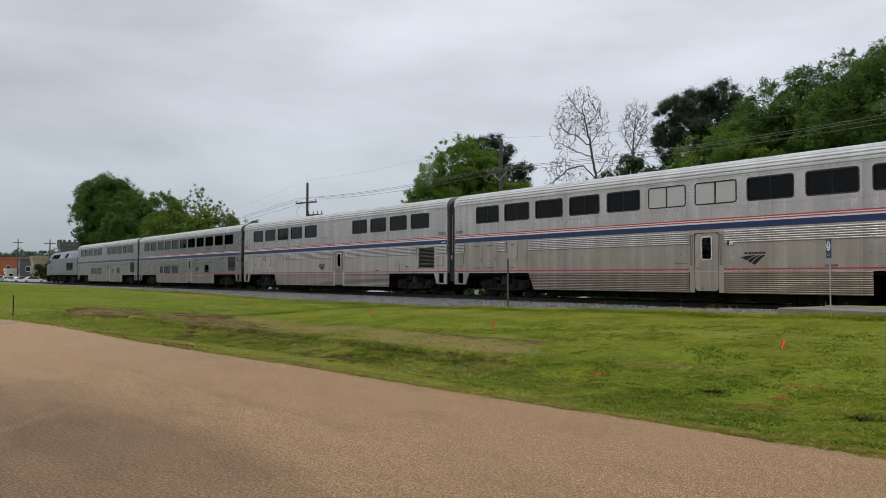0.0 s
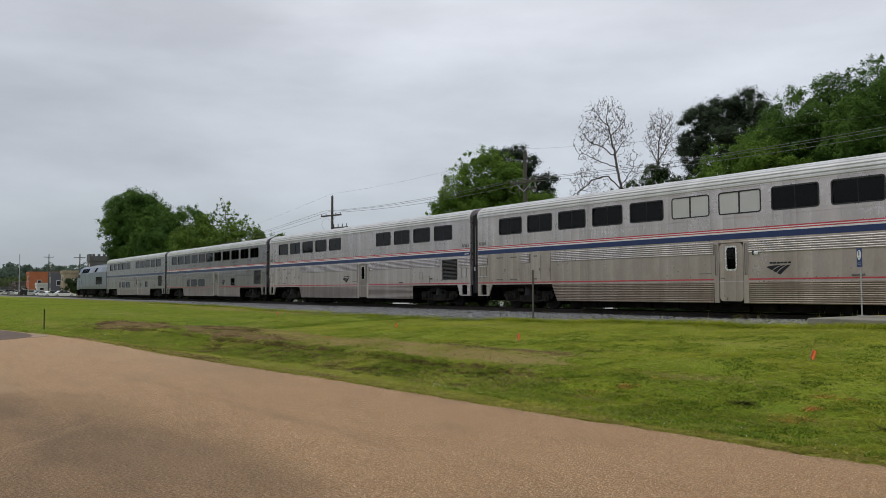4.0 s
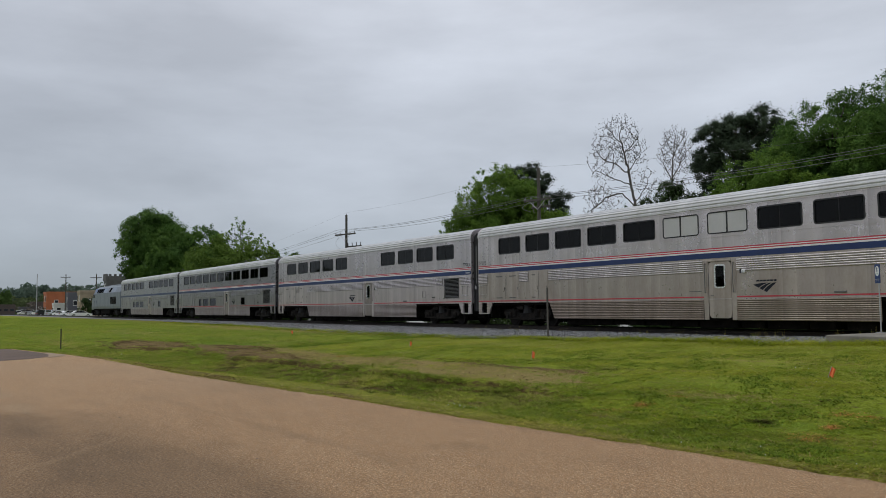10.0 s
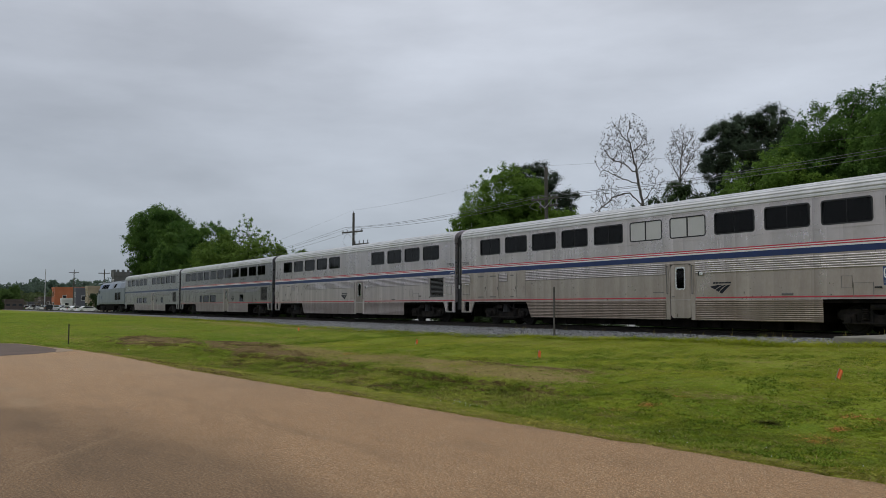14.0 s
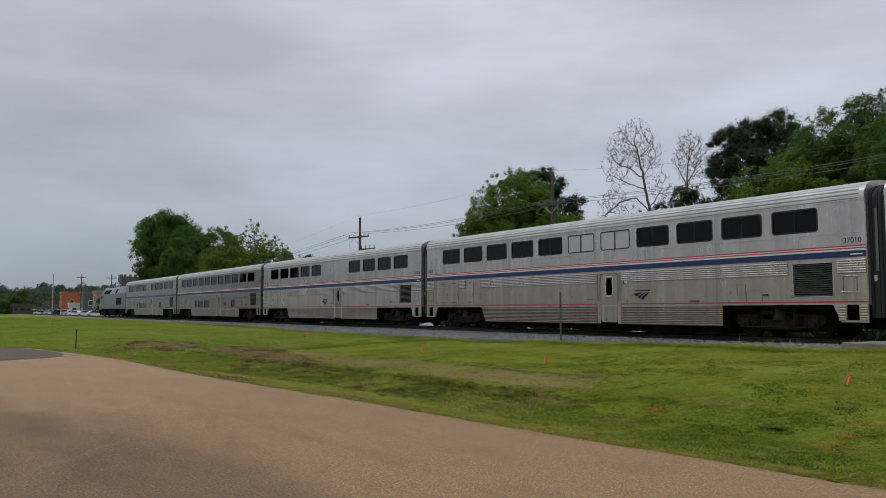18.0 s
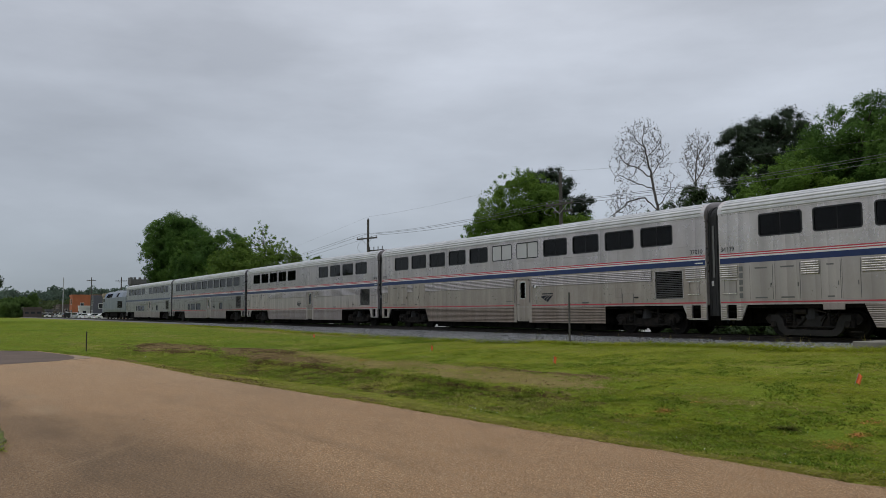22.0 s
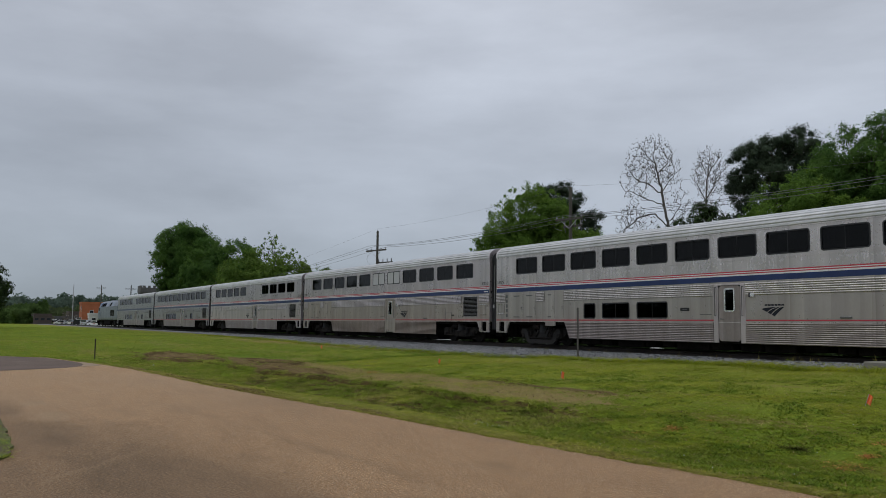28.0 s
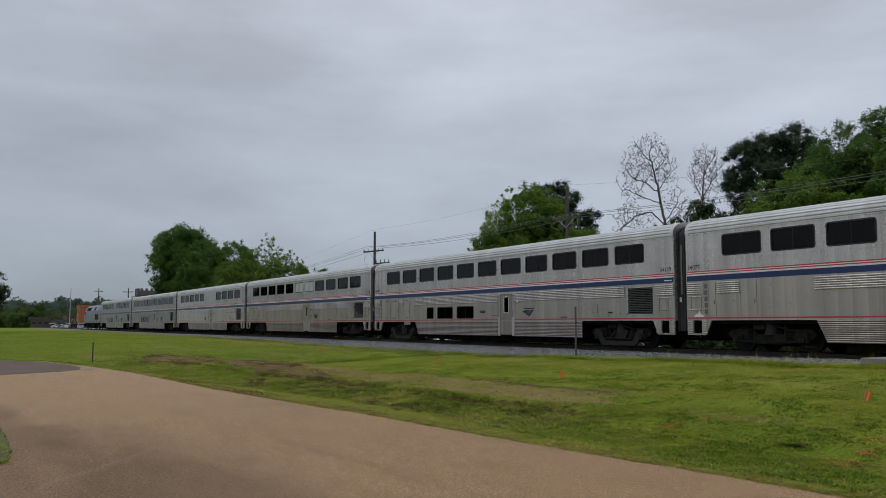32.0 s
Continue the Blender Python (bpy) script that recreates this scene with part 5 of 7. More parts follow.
tagged(slab("grass_island", edge_points(isl + isl[:1], 0.12, 0.02, 9)[:-1], -0.05, 0.035, ISLE), "grass island with a rounded worn corner", "grass", kind="structure")

CRACK = material("tar_filled_crack", (0.215, 0.14, 0.078), 0.95, 0, 0.3, 3.0, 40)


def crack(pts, width, seed):
    """A wandering hairline crack in the pavement."""
    rr, out = random.Random(seed), []
    for (ax, ay), (bx, by) in zip(pts, pts[1:]):
        n = int(math.hypot(bx - ax, by - ay) / 0.12)
        out += [(ax + (bx - ax) * i / n + rr.gauss(0, 0.012), ay + (by - ay) * i / n + rr.gauss(0, 0.02)) for i in range(n)]
    g = Geo()
    vs = [(x, y + s * width * rr.uniform(0.15, 1.0), 0.004) for x, y in out for s in (-0.5, 0.5)]
    g.add(vs, [(2 * i, 2 * i + 2, 2 * i + 3, 2 * i + 1) for i in range(len(out) - 1)])
    return tagged(part("pavement_crack", g, CRACK), "thin dark crack in the tan pavement", "crack", kind="structure")


crack(((-12.0, 2.2), (-9.4, 2.6), (-8.2, 3.4)), 0.008, 2)
crack(((-19.5, 4.4), (-17.3, 4.9), (-16.4, 5.0)), 0.02, 3)
def trace(pts, width, seed, mat, label):
    """A faint worn line on the pavement, thin at both ends."""
    rr, out = random.Random(seed), []
    for (ax, ay), (bx, by) in zip(pts, pts[1:]):
        n = max(2, int(math.hypot(bx - ax, by - ay) / 0.1))
        out += [(ax + (bx - ax) * i / n, ay + (by - ay) * i / n) for i in range(n)]
    m = len(out) - 1
    vs = [(x + s * width * 0.5 * math.sin(math.pi * (0.04 + 0.92 * i / m)) * rr.uniform(0.5, 1), y + s * width * math.sin(math.pi * (0.04 + 0.92 * i / m)) * rr.uniform(0.5, 1), 0.003) for i, (x, y) in enumerate(out) for s in (-0.5, 0.5)]
    return tagged(part("pavement_trace", Geo().add(vs, [(2 * i, 2 * i + 2, 2 * i + 3, 2 * i + 1) for i in range(m)]), mat), label, "scrape", kind="structure")


trace(((-14.5, 4.3), (-14.7, 4.9)), 0.05, 6, CRACK, "short dark scuff on the pavement")
trace(((-19.8, 2.6), (-19.6, 3.05)), 0.12, 7, CRACK, "short dark scuff on the pavement")
tagged(slab("dust_patch", edge_points([(-30.9, 4.25), (-31.6, 4.9), (-32.6, 5.0), (-34.7, 4.7), (-33.6, 4.55), (-32.2, 4.45), (-30.9, 4.25)], 0.15, 0.02, 3)[:-1], -0.02, 0.009, DUST), "pale sandy dust at the corner of the pavement", "dust", kind="structure")
for lx, ly, ls in ((-22.67, 7.4, 0.05), (-8.4, 3.2, 0.02), (-12.8, 2.75, 0.025), (-33.5, 7.2, 0.06)):
    lit = Geo()
    rl = random.Random(int(lx * 10))
    lit.add([(rl.uniform(-1, 1) * ls, rl.uniform(-1, 1) * ls, (0.2 + rl.random()) * ls) for _ in range(6)], [(0, 1, 2), (1, 2, 3), (2, 3, 4), (3, 4, 5), (0, 2, 5)])
    lo = tagged(part("litter", lit, PALE if ls > 0.03 else LINE), "crumpled scrap of litter on the ground", "litter")
    lo.location = (lx, ly, ground_z(lx, ly) if ly > 6 else 0.003)

# ---- track ----
STONE = material("grey_granite_ballast", (0.25, 0.25, 0.255), 0.9, 0, 0.3, 1.0, 40.0, 0.03, 26.0, island=0.75, second=(0.185, 0.178, 0.175))
RAILM = material("rusty_rail_steel", (0.03, 0.023, 0.019), 0.7, 0.2, 0.25, 3.0)
TIE = material("creosoted_timber", (0.035, 0.028, 0.023), 0.9, 0, 0.3, 3.0, 30, random_object=0.3)


def ballast_z(x, y):
    d = abs(y - TRACK_Y)
    top = RAIL_Z - 0.2
    z = top + 0.02 * min(1.0, max(0.0, d - 1.05) * 2) - max(0.0, d - 2.0) * 0.11 - max(0.0, d - 3.3) * 0.1
    # spilt stone lies thinly over the grass in front of the shoulder
    return max(z, ground_z(x, y) + 0.028) if -62 < x < -24 and 17.0 < y < 22.5 else z


by = np.array([-6.3, -6.15, -5.6, -5.1, -4.6, -4.1, -3.6, -3.1, -2.6, -2.1, -1.6, -0.8, 0, 0.8, 1.6, 2.1, 2.8, 3.6, 4.4])
bx = np.array(steps((-900, -150, 25), (-150, -90, 2.0), (-90, 30, 0.4), (30, 300, 15)))
def spread(x, y):
    """The near shoulder narrows where grass has crept over it."""
    return y if y > -2.1 else -2.1 + (y + 2.1) * float(np.interp(x, [-90, -60, -45, -25.5, -24, -18], [0.12, 0.6, 1.22, 1.3, 1.1, 1.0]))


bv = np.array([(x, TRACK_Y + spread(x, y), ballast_z(x, TRACK_Y + spread(x, y)) + (0.022 * wave(x, y, 2.2) if -90 < x < 30 else 0) - (0.5 if abs(y) > 6.2 or y > 4.3 else 0)) for y in by for x in bx])
n1, n2 = len(bx), len(by)
bi = np.arange(n1 * n2).reshape(n2, n1)
tagged(part("ballast_bed", raw_mesh("ballast_bed", bv, np.stack([bi[:-1, :-1], bi[:-1, 1:], bi[1:, 1:], bi[1:, :-1]], -1).reshape(-1, 4)), STONE), "grey crushed-stone ballast bed", "ballast", kind="structure")


def scatter_stones():
    rng = np.random.default_rng(4)
    n = 30000
    x = -6 - 84 * rng.random(n) ** 1.6
    y = np.array([TRACK_Y + spread(a, -1.55 - 4.5 * b) for a, b in zip(x, rng.random(n))])
    s = rng.uniform(0.018, 0.045, n)
    z = np.array([max(ballast_z(a, b), ground_z(a, b) - 0.02) for a, b in zip(x, y)]) + s * 0.5
    o = np.array([(1, 0, 0), (-1, 0, 0), (0, 1, 0), (0, -1, 0), (0, 0, 0.8), (0, 0, -0.8)])
    v = o[None] * s[:, None, None] * rng.uniform(0.6, 1.4, (n, 6, 1))
    a = rng.uniform(0, 6.28, n)
    ca, sa = np.cos(a)[:, None], np.sin(a)[:, None]
    v = np.stack([v[..., 0] * ca - v[..., 1] * sa, v[..., 0] * sa + v[..., 1] * ca, v[..., 2]], -1) + np.stack([x, y, z], -1)[:, None]
    f = np.array([(0, 2, 4), (2, 1, 4), (1, 3, 4), (3, 0, 4), (2, 0, 5), (1, 2, 5), (3, 1, 5), (0, 3, 5)])
    f = (f[None] + 6 * np.arange(n)[:, None, None]).reshape(-1, 3)
    return tagged(part("ballast_stones", raw_mesh("ballast_stones", v.reshape(-1, 3), f), STONE), "loose angular grey ballast stones", "ballast", kind="stuff")


scatter_stones()
prof = [(-0.075, -0.17), (0.075, -0.17), (0.07, -0.155), (0.012, -0.14), (0.012, -0.045), (0.036, -0.035), (0.036, -0.004), (0.03, 0), (-0.03, 0), (-0.036, -0.004), (-0.036, -0.035), (-0.012, -0.045), (-0.012, -0.14), (-0.07, -0.155)]
for s in (-1, 1):
    tagged(part("rail", Geo().prism([(TRACK_Y + s * 0.755 + a, RAIL_Z + b) for a, b in prof], 0, -900, 300), RAILM), "worn steel rail spiked to timber ties", "rail", group="rails of the track", kind="structure")
tie_mesh = Geo().box(-0.115, 0.115, -1.3, 1.3, -0.2, 0.0, 0.012).mesh("tie")
bed = thing("track_ties", "dark creosoted timber ties half sunk in ballast", "railway ties", kind="structure")
for i in range(290):
    part("tie", tie_mesh, TIE, bed).matrix_basis = pose(18 - i * 0.52, TRACK_Y + 0.02 * math.sin(i * 7.1), RAIL_Z - 0.165, 0, 0, 0.6 * math.sin(i * 3.3))

# concrete platform corner with its sign
CONC = material("weathered_concrete", (0.235, 0.218, 0.18), 0.9, 0, 0.14, 1.2, 30, 0.004, 50, second=(0.10, 0.094, 0.076), amount=(0.45, 0.75))
YELL = material("worn_yellow_paint", (0.50, 0.38, 0.08), 0.8, 0, 0.25, 3.0)
plat = thing("platform", "weathered low concrete station platform with a yellow edge strip", "platform", kind="structure")
part("slab", Geo().box(-12.09, 40, 20.0, 23.5, 0.3, 0.82, 0.02), CONC, plat)
part("edge_strip", Geo().box(-11.8, 40, 22.95, 23.3, 0.815, 0.824), YELL, plat)
NAVY = material("navy_sign_enamel", (0.02, 0.045, 0.14), 0.4, 0, 0.06)
GALV = material("galvanised_steel", (0.42, 0.42, 0.42), 0.5, 0.5, 0.12, 4.0)
sg = thing("platform_sign", "navy and white warning sign on a slim galvanised post", "sign", pose(-12.03, 22.6, 0.82, 0, 0, -28))
part("post", Geo().tube((0, 0, 0), (0, 0, 1.46), 0.021, n=8), GALV, sg)
part("base_plate", Geo().box(-0.1, 0.1, -0.1, 0.1, 0, 0.015), GALV, sg)
sp = part("sign_panel", Geo().box(-0.11, 0.125, -0.045, -0.03, 1.37, 1.90, 0.004), NAVY, sg)
n = 20
part("sign_disc", Geo().prism([(0.008 + 0.088 * math.cos(2 * math.pi * i / n), 1.71 + 0.14 * math.sin(2 * math.pi * i / n)) for i in range(n)], 1, -0.049, -0.046), PALE, sp, "white disc on the sign")
part("sign_mark", Geo().prism([(-0.014, 1.81), (0.03, 1.81), (0.022, 1.68), (-0.006, 1.68)], 1, -0.053, -0.0495).box(-0.008, 0.024, -0.053, -0.0495, 1.62, 1.65), NAVY, sp)
part("lettering_bar", Geo().box(-0.075, 0.085, -0.049, -0.046, 1.475, 1.49).box(-0.06, 0.07, -0.049, -0.046, 1.43, 1.442), GALV, sp)

# marker posts, survey flags and paint
POSTM = material("weathered_grey_post", (0.10, 0.092, 0.083), 0.8, 0.1, 0.2, 5.0)
mp = thing("marker_post", "plain grey steel marker post in the grass beside the track", "post", pose(-23.69, 20.6, 0.36))
part("channel", Geo().prism([(-0.03, -0.022), (0.03, -0.022), (0.03, 0.022), (0.022, 0.022), (0.022, -0.012), (-0.022, -0.012), (-0.022, 0.022), (-0.03, 0.022)], 2, 0.0, 1.98), POSTM, mp)
part("bolt", Geo().tube((0, -0.03, 1.85), (0, -0.05, 1.85), 0.014, n=6), HANDLE, mp)
stk = thing("fence_stake", "dark rusty steel stake driven into the grass", "stake", pose(-37.48, 5.62, 0.0, 0, -1.5, 0))
part("shaft", Geo().prism([(-0.03, -0.02), (0.03, -0.02), (0.03, 0.02), (0.012, 0.02), (0.012, -0.006), (-0.03, -0.006)], 2, 0, 0.84), material("rusty_dark_steel", (0.035, 0.03, 0.026), 0.8, 0.2, 0.3, 6), stk)
FLAG = material("fluorescent_orange_vinyl", (0.86, 0.20, 0.055), 0.6, 0, 0.08)
for fx, fy, tilt, w, hh in ((-8.17, 13.51, 18, 0.075, 0.16), (-15.7, 13.09, 8, 0.07, 0.16), (-23.82, 14.46, 10, 0.075, 0.14), (-37.42, 15.95, 5, 0.09, 0.14)):
    fl = thing("survey_flag", "small orange vinyl survey flag on a wire", "flag", pose(fx, fy, ground_z(fx, fy) - 0.03, 0, tilt, 30), group="survey flags in the grass")
    part("wire", Geo().tube((0, 0, 0), (0, 0, 0.25), 0.004, n=5), GALV, fl)
    g = Geo()
    vs = [(w * i / 4, 0.02 * math.sin(i * 1.7), 0.25 - 0.4 * w * i / 4 - hh * j / 2) for i in range(5) for j in range(3)]
    g.add(vs, [(3 * i + j, 3 * i + 3 + j, 3 * i + 4 + j, 3 * i + 1 + j) for i in range(4) for j in range(2)])
    g.add([(x, y + 0.003, z) for x, y, z in vs], [(3 * i + j, 3 * i + 3 + j, 3 * i + 4 + j, 3 * i + 1 + j) for i in range(4) for j in range(2)])
    part("vinyl", g, FLAG, fl)


# ---- grass blades ----
def blades(name, label, xy, height, width, per, mat, seed, lean=3.4):
    rng = np.random.default_rng(seed)
    n = len(xy)
    base = np.repeat(np.array([(x, y, ground_z(x, y) if not (-24 < x < -10.4 and y < 0.95) else 0.03) for x, y in xy]), per, 0)
    m = n * per
    base[:, :2] += rng.normal(0, 0.035, (m, 2))
    h = height * rng.uniform(0.4, 1.2, m)
    a, l = rng.uniform(0, 6.283, m), lean * rng.uniform(0.5, 1.5, m)
    side = np.stack([np.cos(a), np.sin(a), np.zeros(m)], -1) * (width * rng.uniform(0.6, 1.4, m))[:, None]
    tip = base + np.stack([-np.sin(a) * l * h, np.cos(a) * l * h, h], -1)
    v = np.stack([base - side, base + side, tip], 1).reshape(-1, 3)
    me = raw_mesh(name, v, np.arange(3 * m).reshape(-1, 3))
    up = np.repeat(rng.normal(0, 0.28, (m, 3)) + np.array((0, 0, 1.0)), 3, 0)
    me.normals_split_custom_set_from_vertices(up / np.linalg.norm(up, axis=1)[:, None])
    return tagged(part(name, me, mat, smooth=True), label, "grass", kind="stuff")


BLADE = material("grass_blade_green", (0.222, 0.276, 0.021), 0.75, 0, 0.28, 0.5, 6.0, island=0.35, second=(0.305, 0.325, 0.032), amount=(0.4, 0.62), spec=0.05)
ROUGH = material("coarse_swale_grass", (0.225, 0.285, 0.033), 0.75, 0, 0.28, 0.5, 6.0, island=0.6, second=(0.30, 0.30, 0.06), spec=0.12)
DRY = material("dry_straw_blades", (0.37, 0.31, 0.11), 0.9, 0, 0.2, 0.8, 6.0, island=0.4, spec=0.1)

FAR_BLADE = material("lush_far_blades", (0.150, 0.235, 0.026), 0.75, 0, 0.28, 0.2, 3.0, island=0.35, second=(0.235, 0.275, 0.03), amount=(0.42, 0.62), spec=0.05)
WEED = material("clover_leaf_green", (0.150, 0.218, 0.026), 0.8, 0, 0.25, 1.0, 8.0, island=0.45, second=(0.20, 0.25, 0.032), spec=0.04)
translucent(WEED, 0.4)
SEDGE = material("dark_sedge_green", (0.125, 0.155, 0.026), 0.85, 0, 0.25, 1.0, 8.0, island=0.5, second=(0.17, 0.18, 0.04), spec=0.03)
DEAD = material("dead_brown_stalks", (0.165, 0.118, 0.05), 0.9, 0, 0.25, 1.0, 8.0, island=0.5, second=(0.24, 0.18, 0.08), spec=0.03)
PALE_GRASS = material("pale_verge_blades", (0.34, 0.335, 0.05), 0.75, 0, 0.28, 0.5, 6.0, island=0.4, second=(0.46, 0.40, 0.10), spec=0.05)

for m in (BLADE, FAR_BLADE, ROUGH, DRY, PALE_GRASS, SEDGE):
    translucent(m, 0.55)


def sow(n, x0, x1, y1, power, seed, keep=0.92, dry=False):
    """Places on the lawn, thinned where soil lies bare; dry: only where thatch lies, or here and there."""
    rng, out = random.Random(seed), []
    while len(out) < n:
        x = x1 + (x0 - x1) * rng.random() ** power
        ye = float(np.interp(x, EDGE_X, EDGE_Y, left=0.0))
        y = ye + (y1 - ye) * rng.random() ** 1.15 - 0.05
        if rng.random() > 0.72 + 0.9 * wave(x, y, 0.7, 11):
            continue
        s = straw_at(x, y)
        if (rng.random() > 0.25 + s if dry else rng.random() < 0.9 * s) or rng.random() < keep * dirt_at(x, y) or rng.random() < 0.8 * humus_at(x, y) or rng.random() < 0.85 * verge_at(x, y):
            continue
        out.append((x, y))
    return out


blades("lawn_grass", "short mown lawn grass in tufts", sow(64000, -30, -2, 20.4, 1.15, 1), 0.022, 0.007, 4, BLADE, 1)
blades("lawn_grass_far", "short mown grass towards the far corner", sow(30000, -150, -28, 20.8, 1.9, 2), 0.045, 0.013, 3, FAR_BLADE, 2)
blades("dry_grass", "scattered straw-coloured dead grass", sow(22000, -60, -2, 20.6, 1.15, 3, 0.3, True), 0.03, 0.007, 3, DRY, 3)
rnd = random.Random(8)
blades("island_grass", "sparse grass of the island corner", [(rnd.uniform(-20, -10.6), 0.78 - rnd.random() ** 1.5 * 2.0) for _ in range(2000)], 0.024, 0.007, 4, ROUGH, 4)
edge = []
for _ in range(1200):
    x = -34 + 32 * rnd.random() ** 0.75
    edge.append((x, float(np.interp(x, EDGE_X, EDGE_Y)) + abs(rnd.gauss(0, 0.1)) - 0.03))
blades("edge_grass", "ragged taller grass along the pavement edge", edge, 0.026, 0.007, 4, PALE_GRASS, 5)
fringe = []
for _ in range(2600):
    x = -36 + 34 * rnd.random() ** 0.75
    fringe.append((x, float(np.interp(x, EDGE_X, EDGE_Y)) + abs(rnd.gauss(0, 0.25)) - 0.02))
blades("fringe_grass", "pale trimmed grass along the pavement edge", fringe, 0.02, 0.007, 4, DRY, 12)
toe = []
for _ in range(4200):
    x = -8 - 70 * rnd.random() ** 1.4
    toe.append((x, min(20.6, TRACK_Y + spread(x, -6.15) + 0.1) + rnd.gauss(0, 0.3)))
blades("trackside_weeds", "ragged weeds at the foot of the ballast", toe, 0.13, 0.012, 4, BLADE, 6)

def flowers():
    """Tiny white heads in loose clusters along the verge and over the lawn."""
    rr, g = random.Random(91), Geo()
    spots_of = [(-10.9, 7.45, 0.3, 0.08, 16), (-6.2, 8.0, 1.2, 0.25, 7), (-13.2, 13.2, 2.5, 1.2, 6), (-8.6, 12.4, 3.0, 1.2, 8), (-22.6, 7.3, 0.15, 0.1, 4)]
    for cx, cy, rx, ry, n in spots_of:
        for _ in range(n):
            x, y, r = cx + rr.gauss(0, rx), cy + rr.gauss(0, ry), rr.uniform(0.005, 0.009)
            z = ground_z(x, y) + 0.03
            g.add([(x + r, y, z), (x, y + r, z), (x - r, y, z), (x, y - r, z), (x, y, z + r), (x, y, z - r)], [(0, 1, 4), (1, 2, 4), (2, 3, 4), (3, 0, 4), (1, 0, 5), (2, 1, 5), (3, 2, 5), (0, 3, 5)])
    return tagged(part("flowers", g, PALE), "tiny white clover heads in the lawn", "flowers", kind="stuff")


flowers()
rail_weeds = [(-11 - 26 * rnd.random() ** 1.2, TRACK_Y - 1.7 - 0.5 * rnd.random()) for _ in range(56)]
blades("rail_weeds", "thin stalky weeds growing in the ballast", rail_weeds, 0.3, 0.006, 4, DRY, 19, 0.35)
blades("rail_sprouts", "low green sprouts growing in the ballast", rail_weeds[::2], 0.16, 0.009, 6, WEED, 20, 0.6)


def clods():
    """Dark crumbs of turned soil along old wheel ruts."""
    rng, rr = np.random.default_rng(15), random.Random(15)
    pts = []
    for run in RUTS:
        for (x0, y0), (x1, y1) in zip(run, run[1:]):
            for _ in range(int(math.hypot(x1 - x0, y1 - y0) * 60)):
                u = rr.random()
                x, y = x0 + (x1 - x0) * u, y0 + (y1 - y0) * u + 0.25 * math.sin(x0 + 4 * u)
                if wave(x, y, 0.8, 31) > -0.12 and x < -12:
                    pts.append((x + rr.gauss(0, 0.5), y + rr.gauss(0, 0.16)))
    for _ in range(6000):
        x, y = rr.uniform(-31, -10.5), rr.uniform(7.5, 12.2)
        if rr.random() < 0.16 * in_patch(x, y, STRAW, 0.5) + 0.8 * in_patch(x, y, ROUGH_AREA, 0.3) * (y > lip_at(x) - 1.0) + 0.5 * bare_at(x, y) and wave(x * 0.5, y, 1.4, 73) > -0.05:
            pts.append((x, y))
    n = len(pts)
    s = rng.uniform(0.008, 0.026, n) * rng.uniform(0.5, 1, n)
    o = np.array([(1.6, 0, 0), (-1.6, 0, 0), (0, 1, 0), (0, -1, 0), (0, 0, 0.7), (0, 0, -0.5)])
    v = o[None] * s[:, None, None] * rng.uniform(0.5, 1.5, (n, 6, 1)) + np.array([(x, y, ground_z(x, y) + 0.012) for x, y in pts])[:, None]
    f = np.array([(0, 2, 4), (2, 1, 4), (1, 3, 4), (3, 0, 4), (2, 0, 5), (1, 2, 5), (3, 1, 5), (0, 3, 5)])
    f = (f[None] + 6 * np.arange(n)[:, None, None]).reshape(-1, 3)
    return tagged(part("soil_clods", raw_mesh("soil_clods", v.reshape(-1, 3), f), CLOD), "dark crumbs of turned soil along wheel ruts", "soil", kind="stuff")


CLOD = material("dark_turned_soil", (0.10, 0.066, 0.026), 0.95, 0, 0.3, 3.0, island=0.4, second=(0.115, 0.08, 0.034), spec=0.02)
clods()
rough = []
while len(rough) < 1500:
    x = -30 + 26 * rnd.random() ** 0.8
    y = float(np.interp(x, EDGE_X, EDGE_Y)) + 0.55 + 1.9 * rnd.random()
    if wave(x, y, 1.1, 41) + 0.5 * wave(x, y, 3.0, 43) > 0.02 and rough_at(x, y) < 0.4 and x > -11.5:
        rough.append((x, y))
blades("rough_grass", "coarser uneven grass in the shallow swale", rough, 0.034, 0.008, 4, ROUGH, 9)
weeds = []
while len(weeds) < 9000:
    x = -24 + 22 * rnd.random() ** 0.7
    y = float(np.interp(x, EDGE_X, EDGE_Y)) + 0.3 + 9.5 * rnd.random() ** 1.5
    if wave(x, y, 1.3, 61) + 0.7 * wave(x, y, 3.7, 67) > 0.12 and rnd.random() > max(dirt_at(x, y), straw_at(x, y), verge_at(x, y)):
        weeds.append((x, y))
blades("clover", "patches of low dark clover in the lawn", weeds, 0.028, 0.014, 5, WEED, 18, 1.3)
ditch = []
while len(ditch) < 7000:
    x, y = rnd.uniform(-40, -10.5), rnd.uniform(6.2, 10.2)
    d = y - float(np.interp(x, EDGE_X, EDGE_Y)) - float(np.interp(x, DITCH_X, VERGE))
    if 0.2 < d and y < lip_at(x) - 0.1 and wave(x * 0.7, y, 2.6, 47) > -0.25 and rnd.random() > dirt_at(x, y):
        ditch.append((x, y))
blades("ditch_tufts", "loose tufts of longer grass along the ditch", ditch, 0.05, 0.008, 7, ROUGH, 14, 1.6)
blades("ditch_thatch", "dead brown stems between the ditch tufts", ditch[::2], 0.045, 0.007, 4, DRY, 16, 1.8)
brow = []
